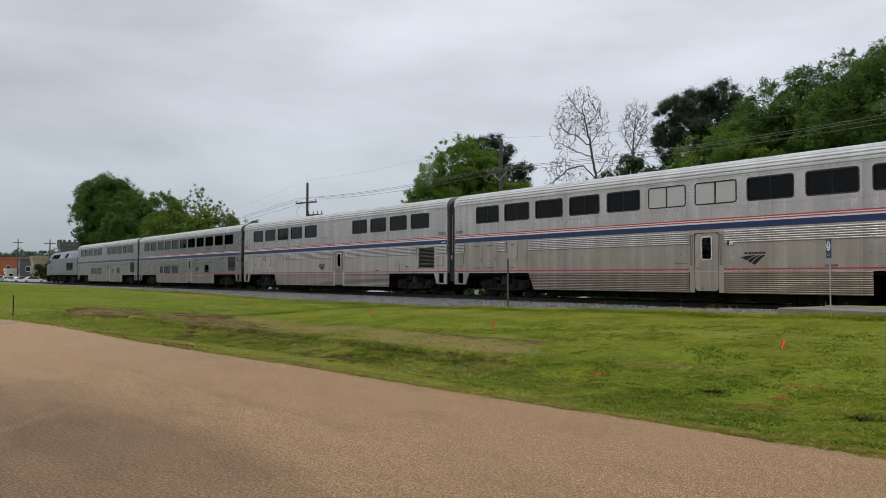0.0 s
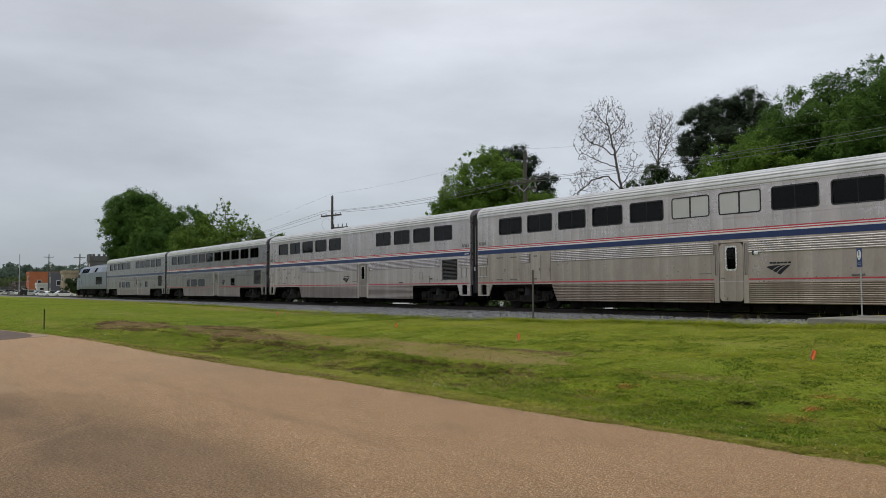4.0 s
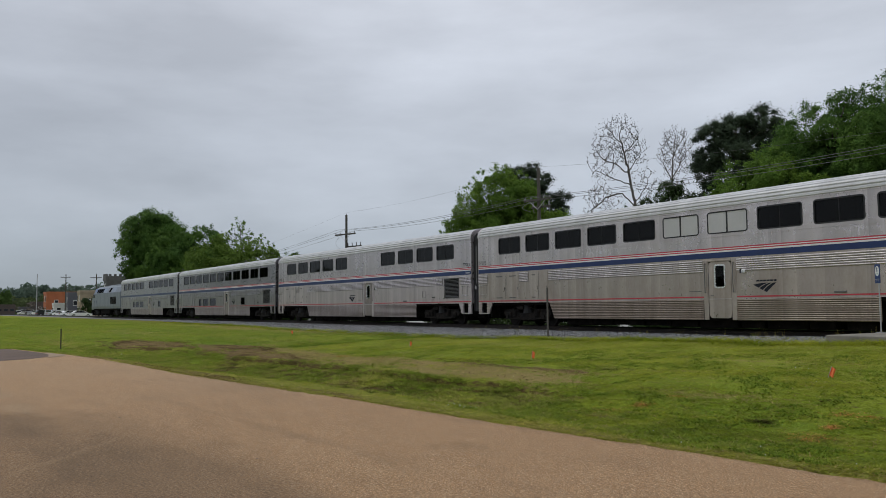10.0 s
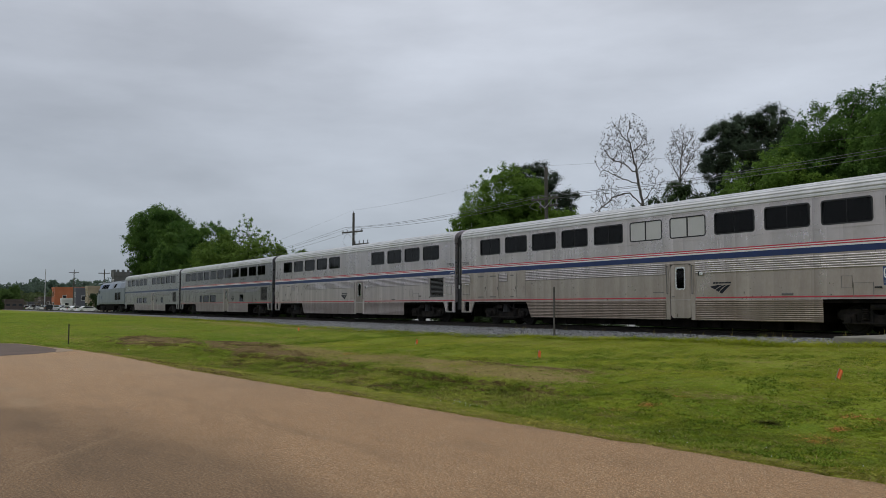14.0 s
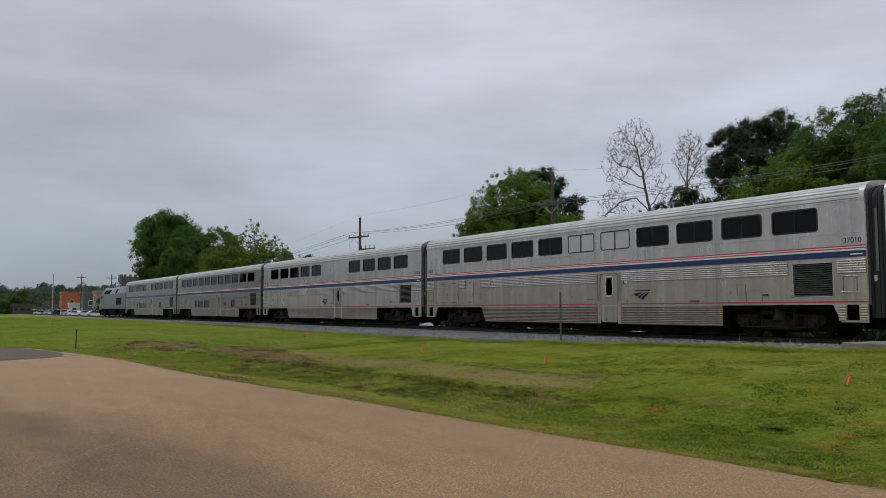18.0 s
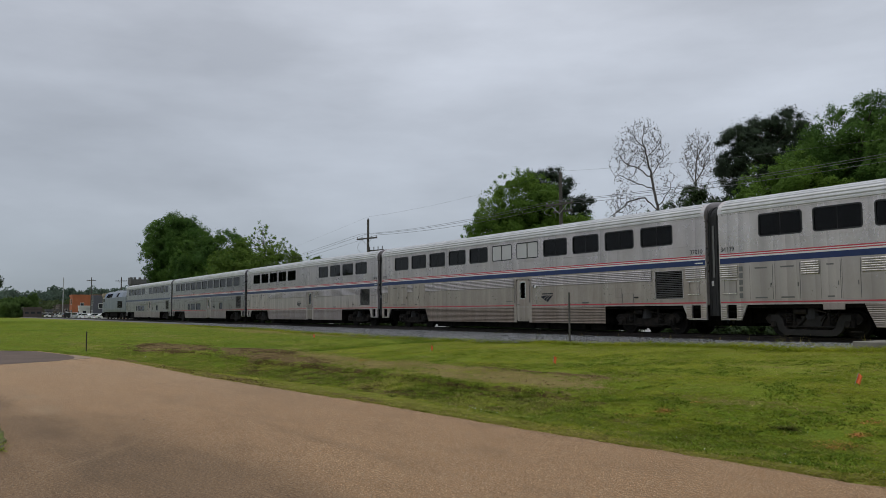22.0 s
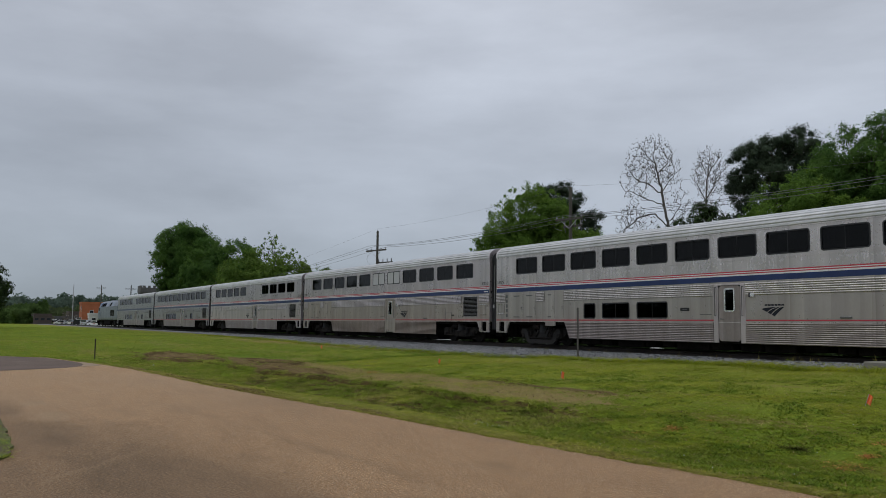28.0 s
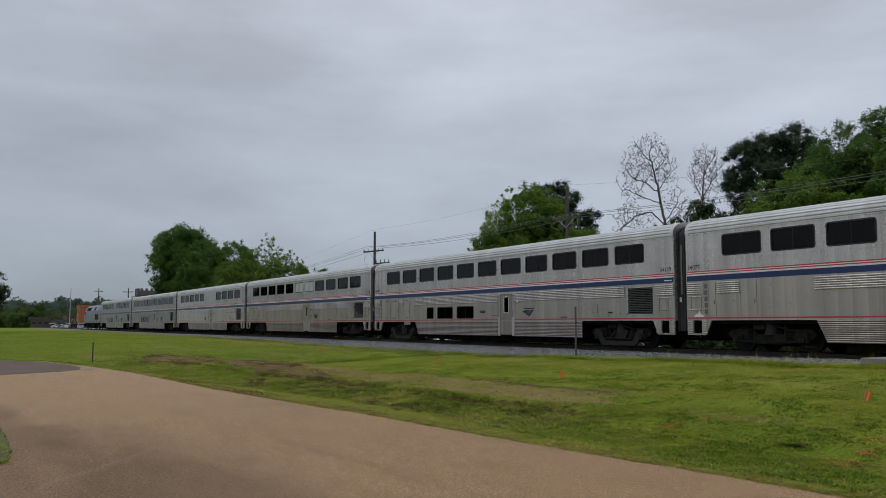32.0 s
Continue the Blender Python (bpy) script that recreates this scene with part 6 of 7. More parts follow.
while len(brow) < 3800:
    x = rnd.uniform(-38, -11.2)
    y = lip_at(x) - 0.3 + abs(rnd.gauss(0, 0.32))
    if wave(x, y, 0.9, 71) > -0.2 and rnd.random() > 0.8 * bare_at(x, y):
        brow.append((x, y))
blades("lip_grass", "ragged grass hanging over the broken lip of the ditch", brow, 0.04, 0.008, 6, ROUGH, 21, 1.8)
tussocks, mats = [], []
while len(tussocks) < 200 * 9:
    x, y = rnd.uniform(-27, -11), rnd.uniform(6.4, 10.4)
    if rnd.random() < rough_at(x, y) * (0.55 + 0.9 * wave(x * 0.5, y, 1.9, 29)) and y < lip_at(x) + 0.35:
        (tussocks if rnd.random() < 0.38 + 0.5 * wave(x, y, 0.8, 83) else mats).extend((x + rnd.gauss(0, 0.075), y + rnd.gauss(0, 0.035)) for _ in range(9))
blades("ditch_tussocks", "dark coarse tussocks in the wet ditch", tussocks, 0.042, 0.009, 5, SEDGE, 24, 1.7)
blades("ditch_mats", "matted brown stalks in the ditch", mats, 0.032, 0.009, 5, DEAD, 25, 2.6)
pale = []
while len(pale) < 1800:
    x = -28 + 26 * rnd.random() ** 0.8
    w = float(np.interp(x, DITCH_X, VERGE))
    pale.append((x, float(np.interp(x, EDGE_X, EDGE_Y)) + (w + 0.15) * rnd.random()))
blades("verge_grass", "pale close-mown grass of the flat verge", pale, 0.014, 0.008, 5, PALE_GRASS, 17, 7)
PAINT = material("orange_marking_paint", (0.58, 0.235, 0.075), 0.9, 0, 0.2, 6.0, island=0.35, second=(0.36, 0.26, 0.06), amount=(0.4, 0.65), spec=0.05)
for cx, cy, rx, ry, k in ((-9.27, 10.05, 0.07, 0.09, 80), (-9.43, 9.5, 0.16, 0.09, 30), (-9.2, 10.85, 0.12, 0.05, 16), (-6.44, 11.0, 0.12, 0.08, 46), (-6.0, 10.95, 0.1, 0.07, 26), (-6.17, 10.3, 0.06, 0.08, 60), (-6.04, 9.58, 0.2, 0.12, 90), (-22.44, 11.2, 0.2, 0.12, 40)):
    pts = [(cx + rnd.gauss(0, rx), cy + rnd.gauss(0, ry)) for _ in range(k * 2)]
    tagged(blades("paint_mark", "grass sprayed with orange marking paint", pts, 0.012, 0.008, 3, PAINT, int(cx * -100)), group="paint marks on the lawn")
TUFT = material("dark_rush_tuft", (0.062, 0.064, 0.014), 0.9, 0, 0.3, 3.0, island=0.5, spec=0.02)
for cx, cy, r, k in ((-7.07, 10.05, 0.08, 34), (-4.78, 9.6, 0.12, 30), (-12.4, 12.4, 0.2, 14), (-6.9, 11.7, 0.12, 9), (-9.9, 11.0, 0.2, 10)):
    pts = [(cx + rnd.gauss(0, r), cy + rnd.gauss(0, r * 0.5)) for _ in range(k)]
    blades("coarse_tuft", "dark coarse grass tuft", pts, 0.055, 0.008, 4, TUFT, k)


# ---- trees ----
BARK = material("grey_brown_bark", (0.085, 0.068, 0.052), 0.95, 0, 0.3, 3.0, 20, 0.03, 8.0, stretch=(3, 3, 0.6))
BARK_PALE = material("pale_grey_bark", (0.115, 0.102, 0.09), 0.95, 0, 0.25, 3.0, 20, 0.02, 8.0)
LEAF_A = material("fresh_spring_leaves", (0.108, 0.192, 0.028), 0.7, 0, 0.2, 0.25, 2.0, island=0.22, second=(0.158, 0.248, 0.036), amount=(0.45, 0.65), spec=0.12)
LEAF_B = material("deep_green_leaves", (0.068, 0.138, 0.027), 0.7, 0, 0.2, 0.25, 2.0, island=0.22, second=(0.108, 0.190, 0.034), amount=(0.45, 0.65), spec=0.12)
LEAF_Y = material("yellow_green_leaves", (0.135, 0.210, 0.034), 0.7, 0, 0.2, 0.3, 2.0, island=0.22, second=(0.10, 0.165, 0.026), spec=0.12)
for m in (LEAF_A, LEAF_B, LEAF_Y):
    translucent(m, 0.38)
LEAF_D = material("dark_evergreen_leaves", (0.030, 0.052, 0.014), 0.6, 0, 0.25, 0.3, 2.0, island=0.5, spec=0.12)
NEEDLE = material("dark_pine_needles", (0.038, 0.056, 0.034), 0.7, 0, 0.25, 0.3, 2.0, island=0.3, second=(0.048, 0.068, 0.038), spec=0.1)
BUD = material("brown_spring_buds", (0.06, 0.05, 0.032), 0.8, 0, 0.25, 1.0, island=0.4)


def leaves(centres, radius, per, size, rng, flat=1.0, loose=0.42):
    """Leaf sprays round clump centres, thinning outwards. Gives the corners, the faces and a soft outward normal for every corner."""
    c = np.repeat(np.array(centres), per, 0)
    m = len(c)
    d = rng.normal(0, 1, (m, 3))
    d /= np.linalg.norm(d, axis=1)[:, None]
    r = np.repeat(np.array(radius), per)[:, None] * np.minimum(1.25, np.abs(rng.normal(0, 1, (m, 1))) * loose + 0.25 * rng.random((m, 1)))
    p = c + d * r * np.array((1, 1, flat))
    out = p - np.array(centres).mean(0)
    out /= np.linalg.norm(out, axis=1)[:, None] + 1e-9
    soft = out * 0.8 + d * 0.8 + rng.normal(0, 0.25, (m, 3)) + np.array((0, 0, 0.4))
    soft /= np.linalg.norm(soft, axis=1)[:, None] + 1e-9
    nn = soft + rng.normal(0, 0.45, (m, 3))
    nn /= np.linalg.norm(nn, axis=1)[:, None] + 1e-9
    u = np.cross(nn, rng.normal(0, 1, (m, 3)))
    u /= np.linalg.norm(u, axis=1)[:, None] + 1e-9
    w = np.cross(nn, u)
    s = size * rng.uniform(0.55, 1.35, (m, 1))
    v = np.stack([p + u * s * 1.2, p - u * s * 0.8 + w * s * 0.6, p - u * s * 0.8 - w * s * 0.6], 1).reshape(-1, 3)
    return v, np.arange(3 * m).reshape(-1, 3), np.repeat(soft, 3, 0)


def billows(centres, radius, per, size, rng, flat=0.85):
    """Leaf sprays on the bumpy outer skins of rounded billows: the same three arrays as leaves()."""
    cs = np.array(centres)
    n = len(cs)
    mid = cs.mean(0)
    out = cs - mid
    out /= np.linalg.norm(out, axis=1)[:, None] + 1e-9
    wav, ph = rng.normal(0, 3.2, (n, 3, 3)), rng.uniform(0, 6.28, (n, 3))
    c, o = np.repeat(cs, per, 0), np.repeat(out, per, 0)
    m = len(c)
    d = rng.normal(0, 1, (m, 3))
    d /= np.linalg.norm(d, axis=1)[:, None]
    d = d + 0.45 * o + np.array((0, 0, 0.2))
    d /= np.linalg.norm(d, axis=1)[:, None] + 1e-9
    bump = np.sin(np.einsum("nij,nkj->nki", wav, d.reshape(n, per, 3)) + ph[:, None]).sum(2).reshape(-1)
    bump2 = np.sin(2.7 * np.einsum("nij,nkj->nki", wav, d.reshape(n, per, 3)) - ph[:, None]).sum(2).reshape(-1)
    R = np.repeat(np.array(radius), per)
    depth = np.minimum(1.0, np.abs(rng.normal(0, 0.22, m)))
    r = R * (0.86 + 0.085 * bump + 0.05 * bump2) * (1 - depth) + 0.07 * np.abs(rng.normal(0, 1, m))
    p = c + d * r[:, None] * np.array((1, 1, flat))
    soft = d + 0.5 * o + rng.normal(0, 0.3, (m, 3)) + np.array((0, 0, 0.3))
    soft /= np.linalg.norm(soft, axis=1)[:, None] + 1e-9
    nn = soft + rng.normal(0, 0.45, (m, 3))
    nn /= np.linalg.norm(nn, axis=1)[:, None] + 1e-9
    u = np.cross(nn, rng.normal(0, 1, (m, 3)))
    u /= np.linalg.norm(u, axis=1)[:, None] + 1e-9
    w = np.cross(nn, u)
    s = size * rng.uniform(0.55, 1.35, (m, 1))
    v = np.stack([p + u * s * 1.2, p - u * s * 0.8 + w * s * 0.6, p - u * s * 0.8 - w * s * 0.6], 1).reshape(-1, 3)
    return v, np.arange(3 * m).reshape(-1, 3), np.repeat(soft, 3, 0)


def leafy(name, v, f, soft):
    """A mesh of leaves lit by the soft normals of its crown."""
    me = raw_mesh(name, v, f)
    me.polygons.foreach_set("use_smooth", [True] * len(me.polygons))
    me.normals_split_custom_set_from_vertices(soft)
    return me


def tree(name, label, x, y, height, blobs, mat, seed, clumps=90, per=90, size=0.28, clump_r=0.9, trunk_r=0.3, flat=0.85, bark=None, cat="tree", fill=True, shell=0.78, grow=1.0, core=True):
    """A tapered trunk, limbs to the clumps, and a crown of small leaf sprays; blobs: (dx, dy, z, rx, ry, rz)."""
    rng, rr = np.random.default_rng(seed), random.Random(seed)
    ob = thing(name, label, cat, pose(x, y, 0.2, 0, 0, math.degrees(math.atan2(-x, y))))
    blobs = [(*b[:3], b[3] * grow, b[4] * grow, b[5] * grow) for b in blobs]
    cs, heart = [], []
    area = [(b[3] * b[5] + b[4] * b[5] + b[3] * b[4]) for b in blobs]
    for b, v in zip(blobs, area):
        for i in range(max(3, int(clumps * v / sum(area)))):
            d = Vector((rr.gauss(0, 1), rr.gauss(0, 1), rr.gauss(0, 1))).normalized()
            q = rr.uniform(shell, 1.0) * (1.0 + 0.22 * noise.noise(d * 2.1 + Vector((seed, b[0], 0))))
            cs.append((b[0] + d.x * b[3] * q, b[1] + d.y * b[4] * q, b[2] + d.z * b[5] * q))
            if i % 2 == 0 and core:
                q = rr.random() ** 0.4 * 0.72
                heart.append((b[0] + d.x * b[3] * q, b[1] + d.y * b[4] * q, b[2] + d.z * b[5] * q))
    v, f, k = (billows if fill else leaves)(cs, [clump_r * rr.uniform(0.55, 1.3) for _ in cs], per, size, rng, flat)
    if heart:
        tips = []
        for i in range(int(len(cs) * 1.6)):
            b = blobs[i % len(blobs)]
            d = Vector((rr.gauss(0, 1), rr.gauss(0, 1), rr.gauss(0.2, 1))).normalized()
            q = rr.uniform(0.98, 1.12)
            tips.append((b[0] + d.x * (b[3] * q + clump_r * 0.55), b[1] + d.y * (b[4] * q + clump_r * 0.55), b[2] + d.z * (b[5] * q + clump_r * 0.5)))
        v2, f2, k2 = leaves(tips, [clump_r * rr.uniform(0.25, 0.5) for _ in tips], max(8, per // 12), size, rng, 1.0, 0.6)
        v, f, k = np.concatenate([v, v2]), np.concatenate([f, f2 + len(v)]), np.concatenate([k, k2])
        v2, f2, k2 = leaves(heart, [clump_r * 1.3] * len(heart), max(10, per // 4), size * 2.1, rng, 1.0)
        v, f, k = np.concatenate([v, v2]), np.concatenate([f, f2 + len(v)]), np.concatenate([k, k2])
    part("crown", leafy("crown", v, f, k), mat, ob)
    top = max(b[2] for b in blobs)
    g = Geo()
    pts = [Vector((0, 0, -0.4))]
    for i in range(1, 6):
        pts.append(Vector((rr.gauss(0, 0.02) * height, rr.gauss(0, 0.02) * height, top * i / 5)))
    for i in range(5):
        g.tube(pts[i], pts[i + 1], trunk_r * (1 - i / 6) * (1.25 if i == 0 else 1), trunk_r * (1 - (i + 1) / 6), 9, False)
    part("trunk", g, bark or BARK, ob, smooth=True)
    g = Geo()
    for c in cs[::max(1, len(cs) // 34)]:
        c = Vector(c)
        h = min(top * 0.9, max(height * 0.15, c.z - (Vector((c.x, c.y, 0)).length) * 0.8))
        k = min(4, int(h / top * 5))
        p = pts[k].lerp(pts[k + 1], h / top * 5 - k)
        mid = p.lerp(c, 0.55) + Vector((0, 0, 0.06 * (c - p).length))
        r = trunk_r * 0.33 * (1 - 0.5 * h / top)
        g.tube(p, mid, r, r * 0.55, 6, False).tube(mid, c, r * 0.55, r * 0.15, 5, False)
    part("branchwork", g, bark or BARK, ob)
    return ob


def bare_tree(label, x, y, leader, blobs, seed, count, tip_r=0.0098, name="bare_tree", leaf=None, limbs=()):
    """A tree before leaf-out: twigs reach out from the leader until they fill the crown; limbs thicken by what they carry."""
    rr, rng = random.Random(seed), np.random.default_rng(seed)
    ob = thing(name, label, "tree", pose(x, y, 0.2, 0, 0, math.degrees(math.atan2(-x, y))))
    nodes, parent = [], []
    for (p, q) in zip(leader, leader[1:]):
        p, q = Vector(p), Vector(q)
        n = max(2, int((q - p).length / 0.5))
        for i in range(n):
            nodes.append(p.lerp(q, i / n) + Vector((rr.gauss(0, 0.05), rr.gauss(0, 0.05), 0)))
            parent.append(len(nodes) - 2)
    stem = len(nodes)
    for run in limbs:
        j = min(range(stem), key=lambda i: (nodes[i] - Vector(run[0])).length)
        for (p, q) in zip(run, run[1:]):
            p, q = Vector(p), Vector(q)
            n = max(2, int((q - p).length / 0.4))
            for i in range(1, n + 1):
                nodes.append(p.lerp(q, i / n) + Vector((rr.gauss(0, 0.06), rr.gauss(0, 0.1), rr.gauss(0, 0.05))))
                parent.append(j)
                j = len(nodes) - 1
    grown = len(nodes)
    aims = []
    for b in blobs:
        for _ in range(int(count * b[6])):
            d = Vector((rr.gauss(0, 1), rr.gauss(0, 1), rr.gauss(0, 1))).normalized() * rr.random() ** 0.4
            aims.append(Vector((b[0] + d.x * b[3], b[1] + d.y * b[4], b[2] + d.z * b[5])))
    pos = np.zeros((grown + len(aims) * 16, 3))
    pos[:grown] = [tuple(p) for p in nodes]
    aims.sort(key=lambda q: float(np.min(np.linalg.norm(pos[:grown] - np.array(q), axis=1))) + rr.uniform(0, 0.8))
    for q in aims:
        k = len(nodes)
        qa = np.array(q)
        d = np.linalg.norm(pos[:k] - qa, axis=1) + 0.5 * np.maximum(0, pos[:k, 2] - qa[2] + 0.6)
        j, p = int(np.argmin(d)), None
        p = nodes[j]
        for _ in range(14):
            left = q - p
            if left.length < 0.25:
                break
            p = p + left.normalized() * min(0.42, left.length) + Vector((rr.gauss(0, 0.06), rr.gauss(0, 0.06), rr.gauss(-0.01, 0.05)))
            nodes.append(p)
            parent.append(j)
            j = len(nodes) - 1
            pos[j] = tuple(p)
    load = [1.0] * len(nodes)
    for i in range(len(nodes) - 1, 0, -1):
        load[parent[i]] += load[i]
    rad = [tip_r * v ** 0.40 for v in load]
    kids = [0] * len(nodes)
    trunk, limb, twig = Geo(), Geo(), Geo()
    for i in range(1, len(nodes)):
        kids[parent[i]] += 1
        g = trunk if i < stem else limb if rad[i] > 0.028 else twig
        g.tube(nodes[parent[i]], nodes[i], rad[parent[i]] if i < stem else min(rad[parent[i]], rad[i] * 1.25), rad[i], 8 if i < stem else 4 if rad[i] > 0.028 else 3, False)
    # short side shoots
    for i in range(stem, len(nodes)):
        if rad[i] < 0.03 and not leaf:
            for _ in range(1):
                d = (nodes[i] - nodes[parent[i]]).normalized() + Vector((rr.gauss(0, 0.7), rr.gauss(0, 0.7), rr.gauss(0.25, 0.6)))
                twig.tube(nodes[i], nodes[i] + d.normalized() * rr.uniform(0.2, 0.5), 0.007, 0.004, 3, False)
    part("trunk", trunk, BARK_PALE, ob)
    part("branchwork", limb, BARK_PALE, ob, "forking grey limbs")["kind"] = "stuff"
    part("brushwood", twig, BARK_PALE, ob, "mass of fine bare twigs")["kind"] = "stuff"
    tips = [tuple(nodes[i]) for i in range(stem, len(nodes)) if not kids[i]]
    if leaf:
        v, f, k = leaves(tips, [leaf[1]] * len(tips), leaf[2], leaf[3], rng)
        part("foliage", leafy("foliage", v, f, k), leaf[0], ob, "loose yellow-green leaf clusters")["kind"] = "stuff"
    else:
        tips = [tuple(nodes[i] + Vector((rr.gauss(0, 0.12), rr.gauss(0, 0.12), rr.gauss(0.05, 0.12)))) for i in range(stem, len(nodes)) if rad[i] < 0.022 and rr.random() < (0.95 if not kids[i] else 0.5)]
        v, f, k = leaves(tips, [0.13] * len(tips), 6, 0.058, rng)
        part("foliage", leafy("foliage", v, f, k), BUD, ob, "sparse brown spring buds")["kind"] = "stuff"
    return ob


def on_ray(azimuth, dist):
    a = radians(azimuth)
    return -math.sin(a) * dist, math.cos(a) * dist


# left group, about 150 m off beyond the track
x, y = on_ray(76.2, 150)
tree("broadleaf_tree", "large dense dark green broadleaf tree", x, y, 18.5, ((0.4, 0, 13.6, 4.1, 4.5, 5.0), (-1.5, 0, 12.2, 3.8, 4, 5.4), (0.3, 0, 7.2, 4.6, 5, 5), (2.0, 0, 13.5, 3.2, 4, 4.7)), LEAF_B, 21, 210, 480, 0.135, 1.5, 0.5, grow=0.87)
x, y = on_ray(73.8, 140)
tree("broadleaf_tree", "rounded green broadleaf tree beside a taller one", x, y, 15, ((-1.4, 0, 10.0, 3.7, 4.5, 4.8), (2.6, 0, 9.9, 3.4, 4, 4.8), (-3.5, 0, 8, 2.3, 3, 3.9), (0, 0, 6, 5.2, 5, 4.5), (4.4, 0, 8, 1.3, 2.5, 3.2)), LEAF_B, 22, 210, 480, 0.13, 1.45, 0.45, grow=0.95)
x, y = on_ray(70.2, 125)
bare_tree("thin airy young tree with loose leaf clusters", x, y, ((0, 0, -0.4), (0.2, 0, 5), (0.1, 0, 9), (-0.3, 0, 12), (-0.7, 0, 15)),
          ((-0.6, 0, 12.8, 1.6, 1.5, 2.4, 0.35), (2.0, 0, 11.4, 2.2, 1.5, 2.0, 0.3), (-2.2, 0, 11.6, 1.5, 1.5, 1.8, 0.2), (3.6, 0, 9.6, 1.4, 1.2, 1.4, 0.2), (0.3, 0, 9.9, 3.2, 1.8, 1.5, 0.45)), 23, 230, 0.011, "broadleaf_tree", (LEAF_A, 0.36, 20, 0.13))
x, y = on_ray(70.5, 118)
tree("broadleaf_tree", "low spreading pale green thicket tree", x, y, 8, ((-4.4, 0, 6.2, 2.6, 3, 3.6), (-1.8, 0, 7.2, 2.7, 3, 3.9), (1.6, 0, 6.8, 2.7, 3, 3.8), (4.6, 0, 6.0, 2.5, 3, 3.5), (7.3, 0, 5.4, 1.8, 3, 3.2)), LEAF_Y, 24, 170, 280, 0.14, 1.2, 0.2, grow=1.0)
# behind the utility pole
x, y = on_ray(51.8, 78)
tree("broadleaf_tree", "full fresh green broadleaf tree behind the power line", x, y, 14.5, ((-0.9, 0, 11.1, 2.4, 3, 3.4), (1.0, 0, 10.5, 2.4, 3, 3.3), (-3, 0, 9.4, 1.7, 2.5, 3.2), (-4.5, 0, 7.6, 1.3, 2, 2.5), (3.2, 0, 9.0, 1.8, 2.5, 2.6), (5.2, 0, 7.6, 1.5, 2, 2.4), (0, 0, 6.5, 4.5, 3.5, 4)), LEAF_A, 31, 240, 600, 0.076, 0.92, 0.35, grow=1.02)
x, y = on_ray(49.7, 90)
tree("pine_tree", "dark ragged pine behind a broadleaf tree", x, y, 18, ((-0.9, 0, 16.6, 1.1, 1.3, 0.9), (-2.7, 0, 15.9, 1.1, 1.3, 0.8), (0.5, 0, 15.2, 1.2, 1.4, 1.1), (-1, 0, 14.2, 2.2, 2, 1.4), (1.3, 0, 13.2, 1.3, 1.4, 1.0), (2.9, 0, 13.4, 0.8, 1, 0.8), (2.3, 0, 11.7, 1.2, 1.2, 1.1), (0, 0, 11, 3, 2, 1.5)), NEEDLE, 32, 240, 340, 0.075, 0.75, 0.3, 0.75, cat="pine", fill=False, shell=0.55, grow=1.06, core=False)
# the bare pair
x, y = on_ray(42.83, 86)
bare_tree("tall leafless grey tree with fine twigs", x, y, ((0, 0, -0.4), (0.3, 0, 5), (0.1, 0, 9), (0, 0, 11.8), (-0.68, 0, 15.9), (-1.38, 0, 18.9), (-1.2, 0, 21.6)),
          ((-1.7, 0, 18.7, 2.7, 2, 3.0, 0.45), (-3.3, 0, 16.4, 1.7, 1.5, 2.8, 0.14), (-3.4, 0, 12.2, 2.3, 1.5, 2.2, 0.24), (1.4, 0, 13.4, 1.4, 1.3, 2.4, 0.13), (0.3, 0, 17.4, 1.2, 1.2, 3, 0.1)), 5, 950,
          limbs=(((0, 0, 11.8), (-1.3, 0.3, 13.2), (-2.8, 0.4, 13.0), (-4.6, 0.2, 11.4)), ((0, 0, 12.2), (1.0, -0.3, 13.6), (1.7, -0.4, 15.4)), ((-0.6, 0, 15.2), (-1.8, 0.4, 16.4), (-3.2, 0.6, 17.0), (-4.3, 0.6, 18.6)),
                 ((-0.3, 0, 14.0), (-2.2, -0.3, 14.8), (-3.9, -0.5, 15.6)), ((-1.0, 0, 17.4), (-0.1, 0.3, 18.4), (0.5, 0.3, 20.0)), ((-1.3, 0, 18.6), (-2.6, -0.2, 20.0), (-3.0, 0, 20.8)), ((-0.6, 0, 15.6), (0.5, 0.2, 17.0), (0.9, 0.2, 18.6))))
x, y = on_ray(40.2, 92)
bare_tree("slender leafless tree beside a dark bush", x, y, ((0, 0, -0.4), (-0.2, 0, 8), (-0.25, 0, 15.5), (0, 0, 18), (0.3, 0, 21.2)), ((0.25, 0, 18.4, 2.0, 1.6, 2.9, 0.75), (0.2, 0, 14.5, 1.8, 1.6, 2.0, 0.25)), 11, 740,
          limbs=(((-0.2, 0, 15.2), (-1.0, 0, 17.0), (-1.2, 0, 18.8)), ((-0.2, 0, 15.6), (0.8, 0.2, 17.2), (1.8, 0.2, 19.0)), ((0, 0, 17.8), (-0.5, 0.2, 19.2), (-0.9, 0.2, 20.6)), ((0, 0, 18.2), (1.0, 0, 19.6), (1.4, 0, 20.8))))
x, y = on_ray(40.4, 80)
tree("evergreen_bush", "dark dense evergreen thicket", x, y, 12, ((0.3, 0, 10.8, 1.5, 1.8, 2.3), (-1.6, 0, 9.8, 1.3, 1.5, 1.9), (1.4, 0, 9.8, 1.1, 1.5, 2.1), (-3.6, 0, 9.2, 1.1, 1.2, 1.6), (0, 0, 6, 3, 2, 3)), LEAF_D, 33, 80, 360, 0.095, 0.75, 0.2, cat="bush")
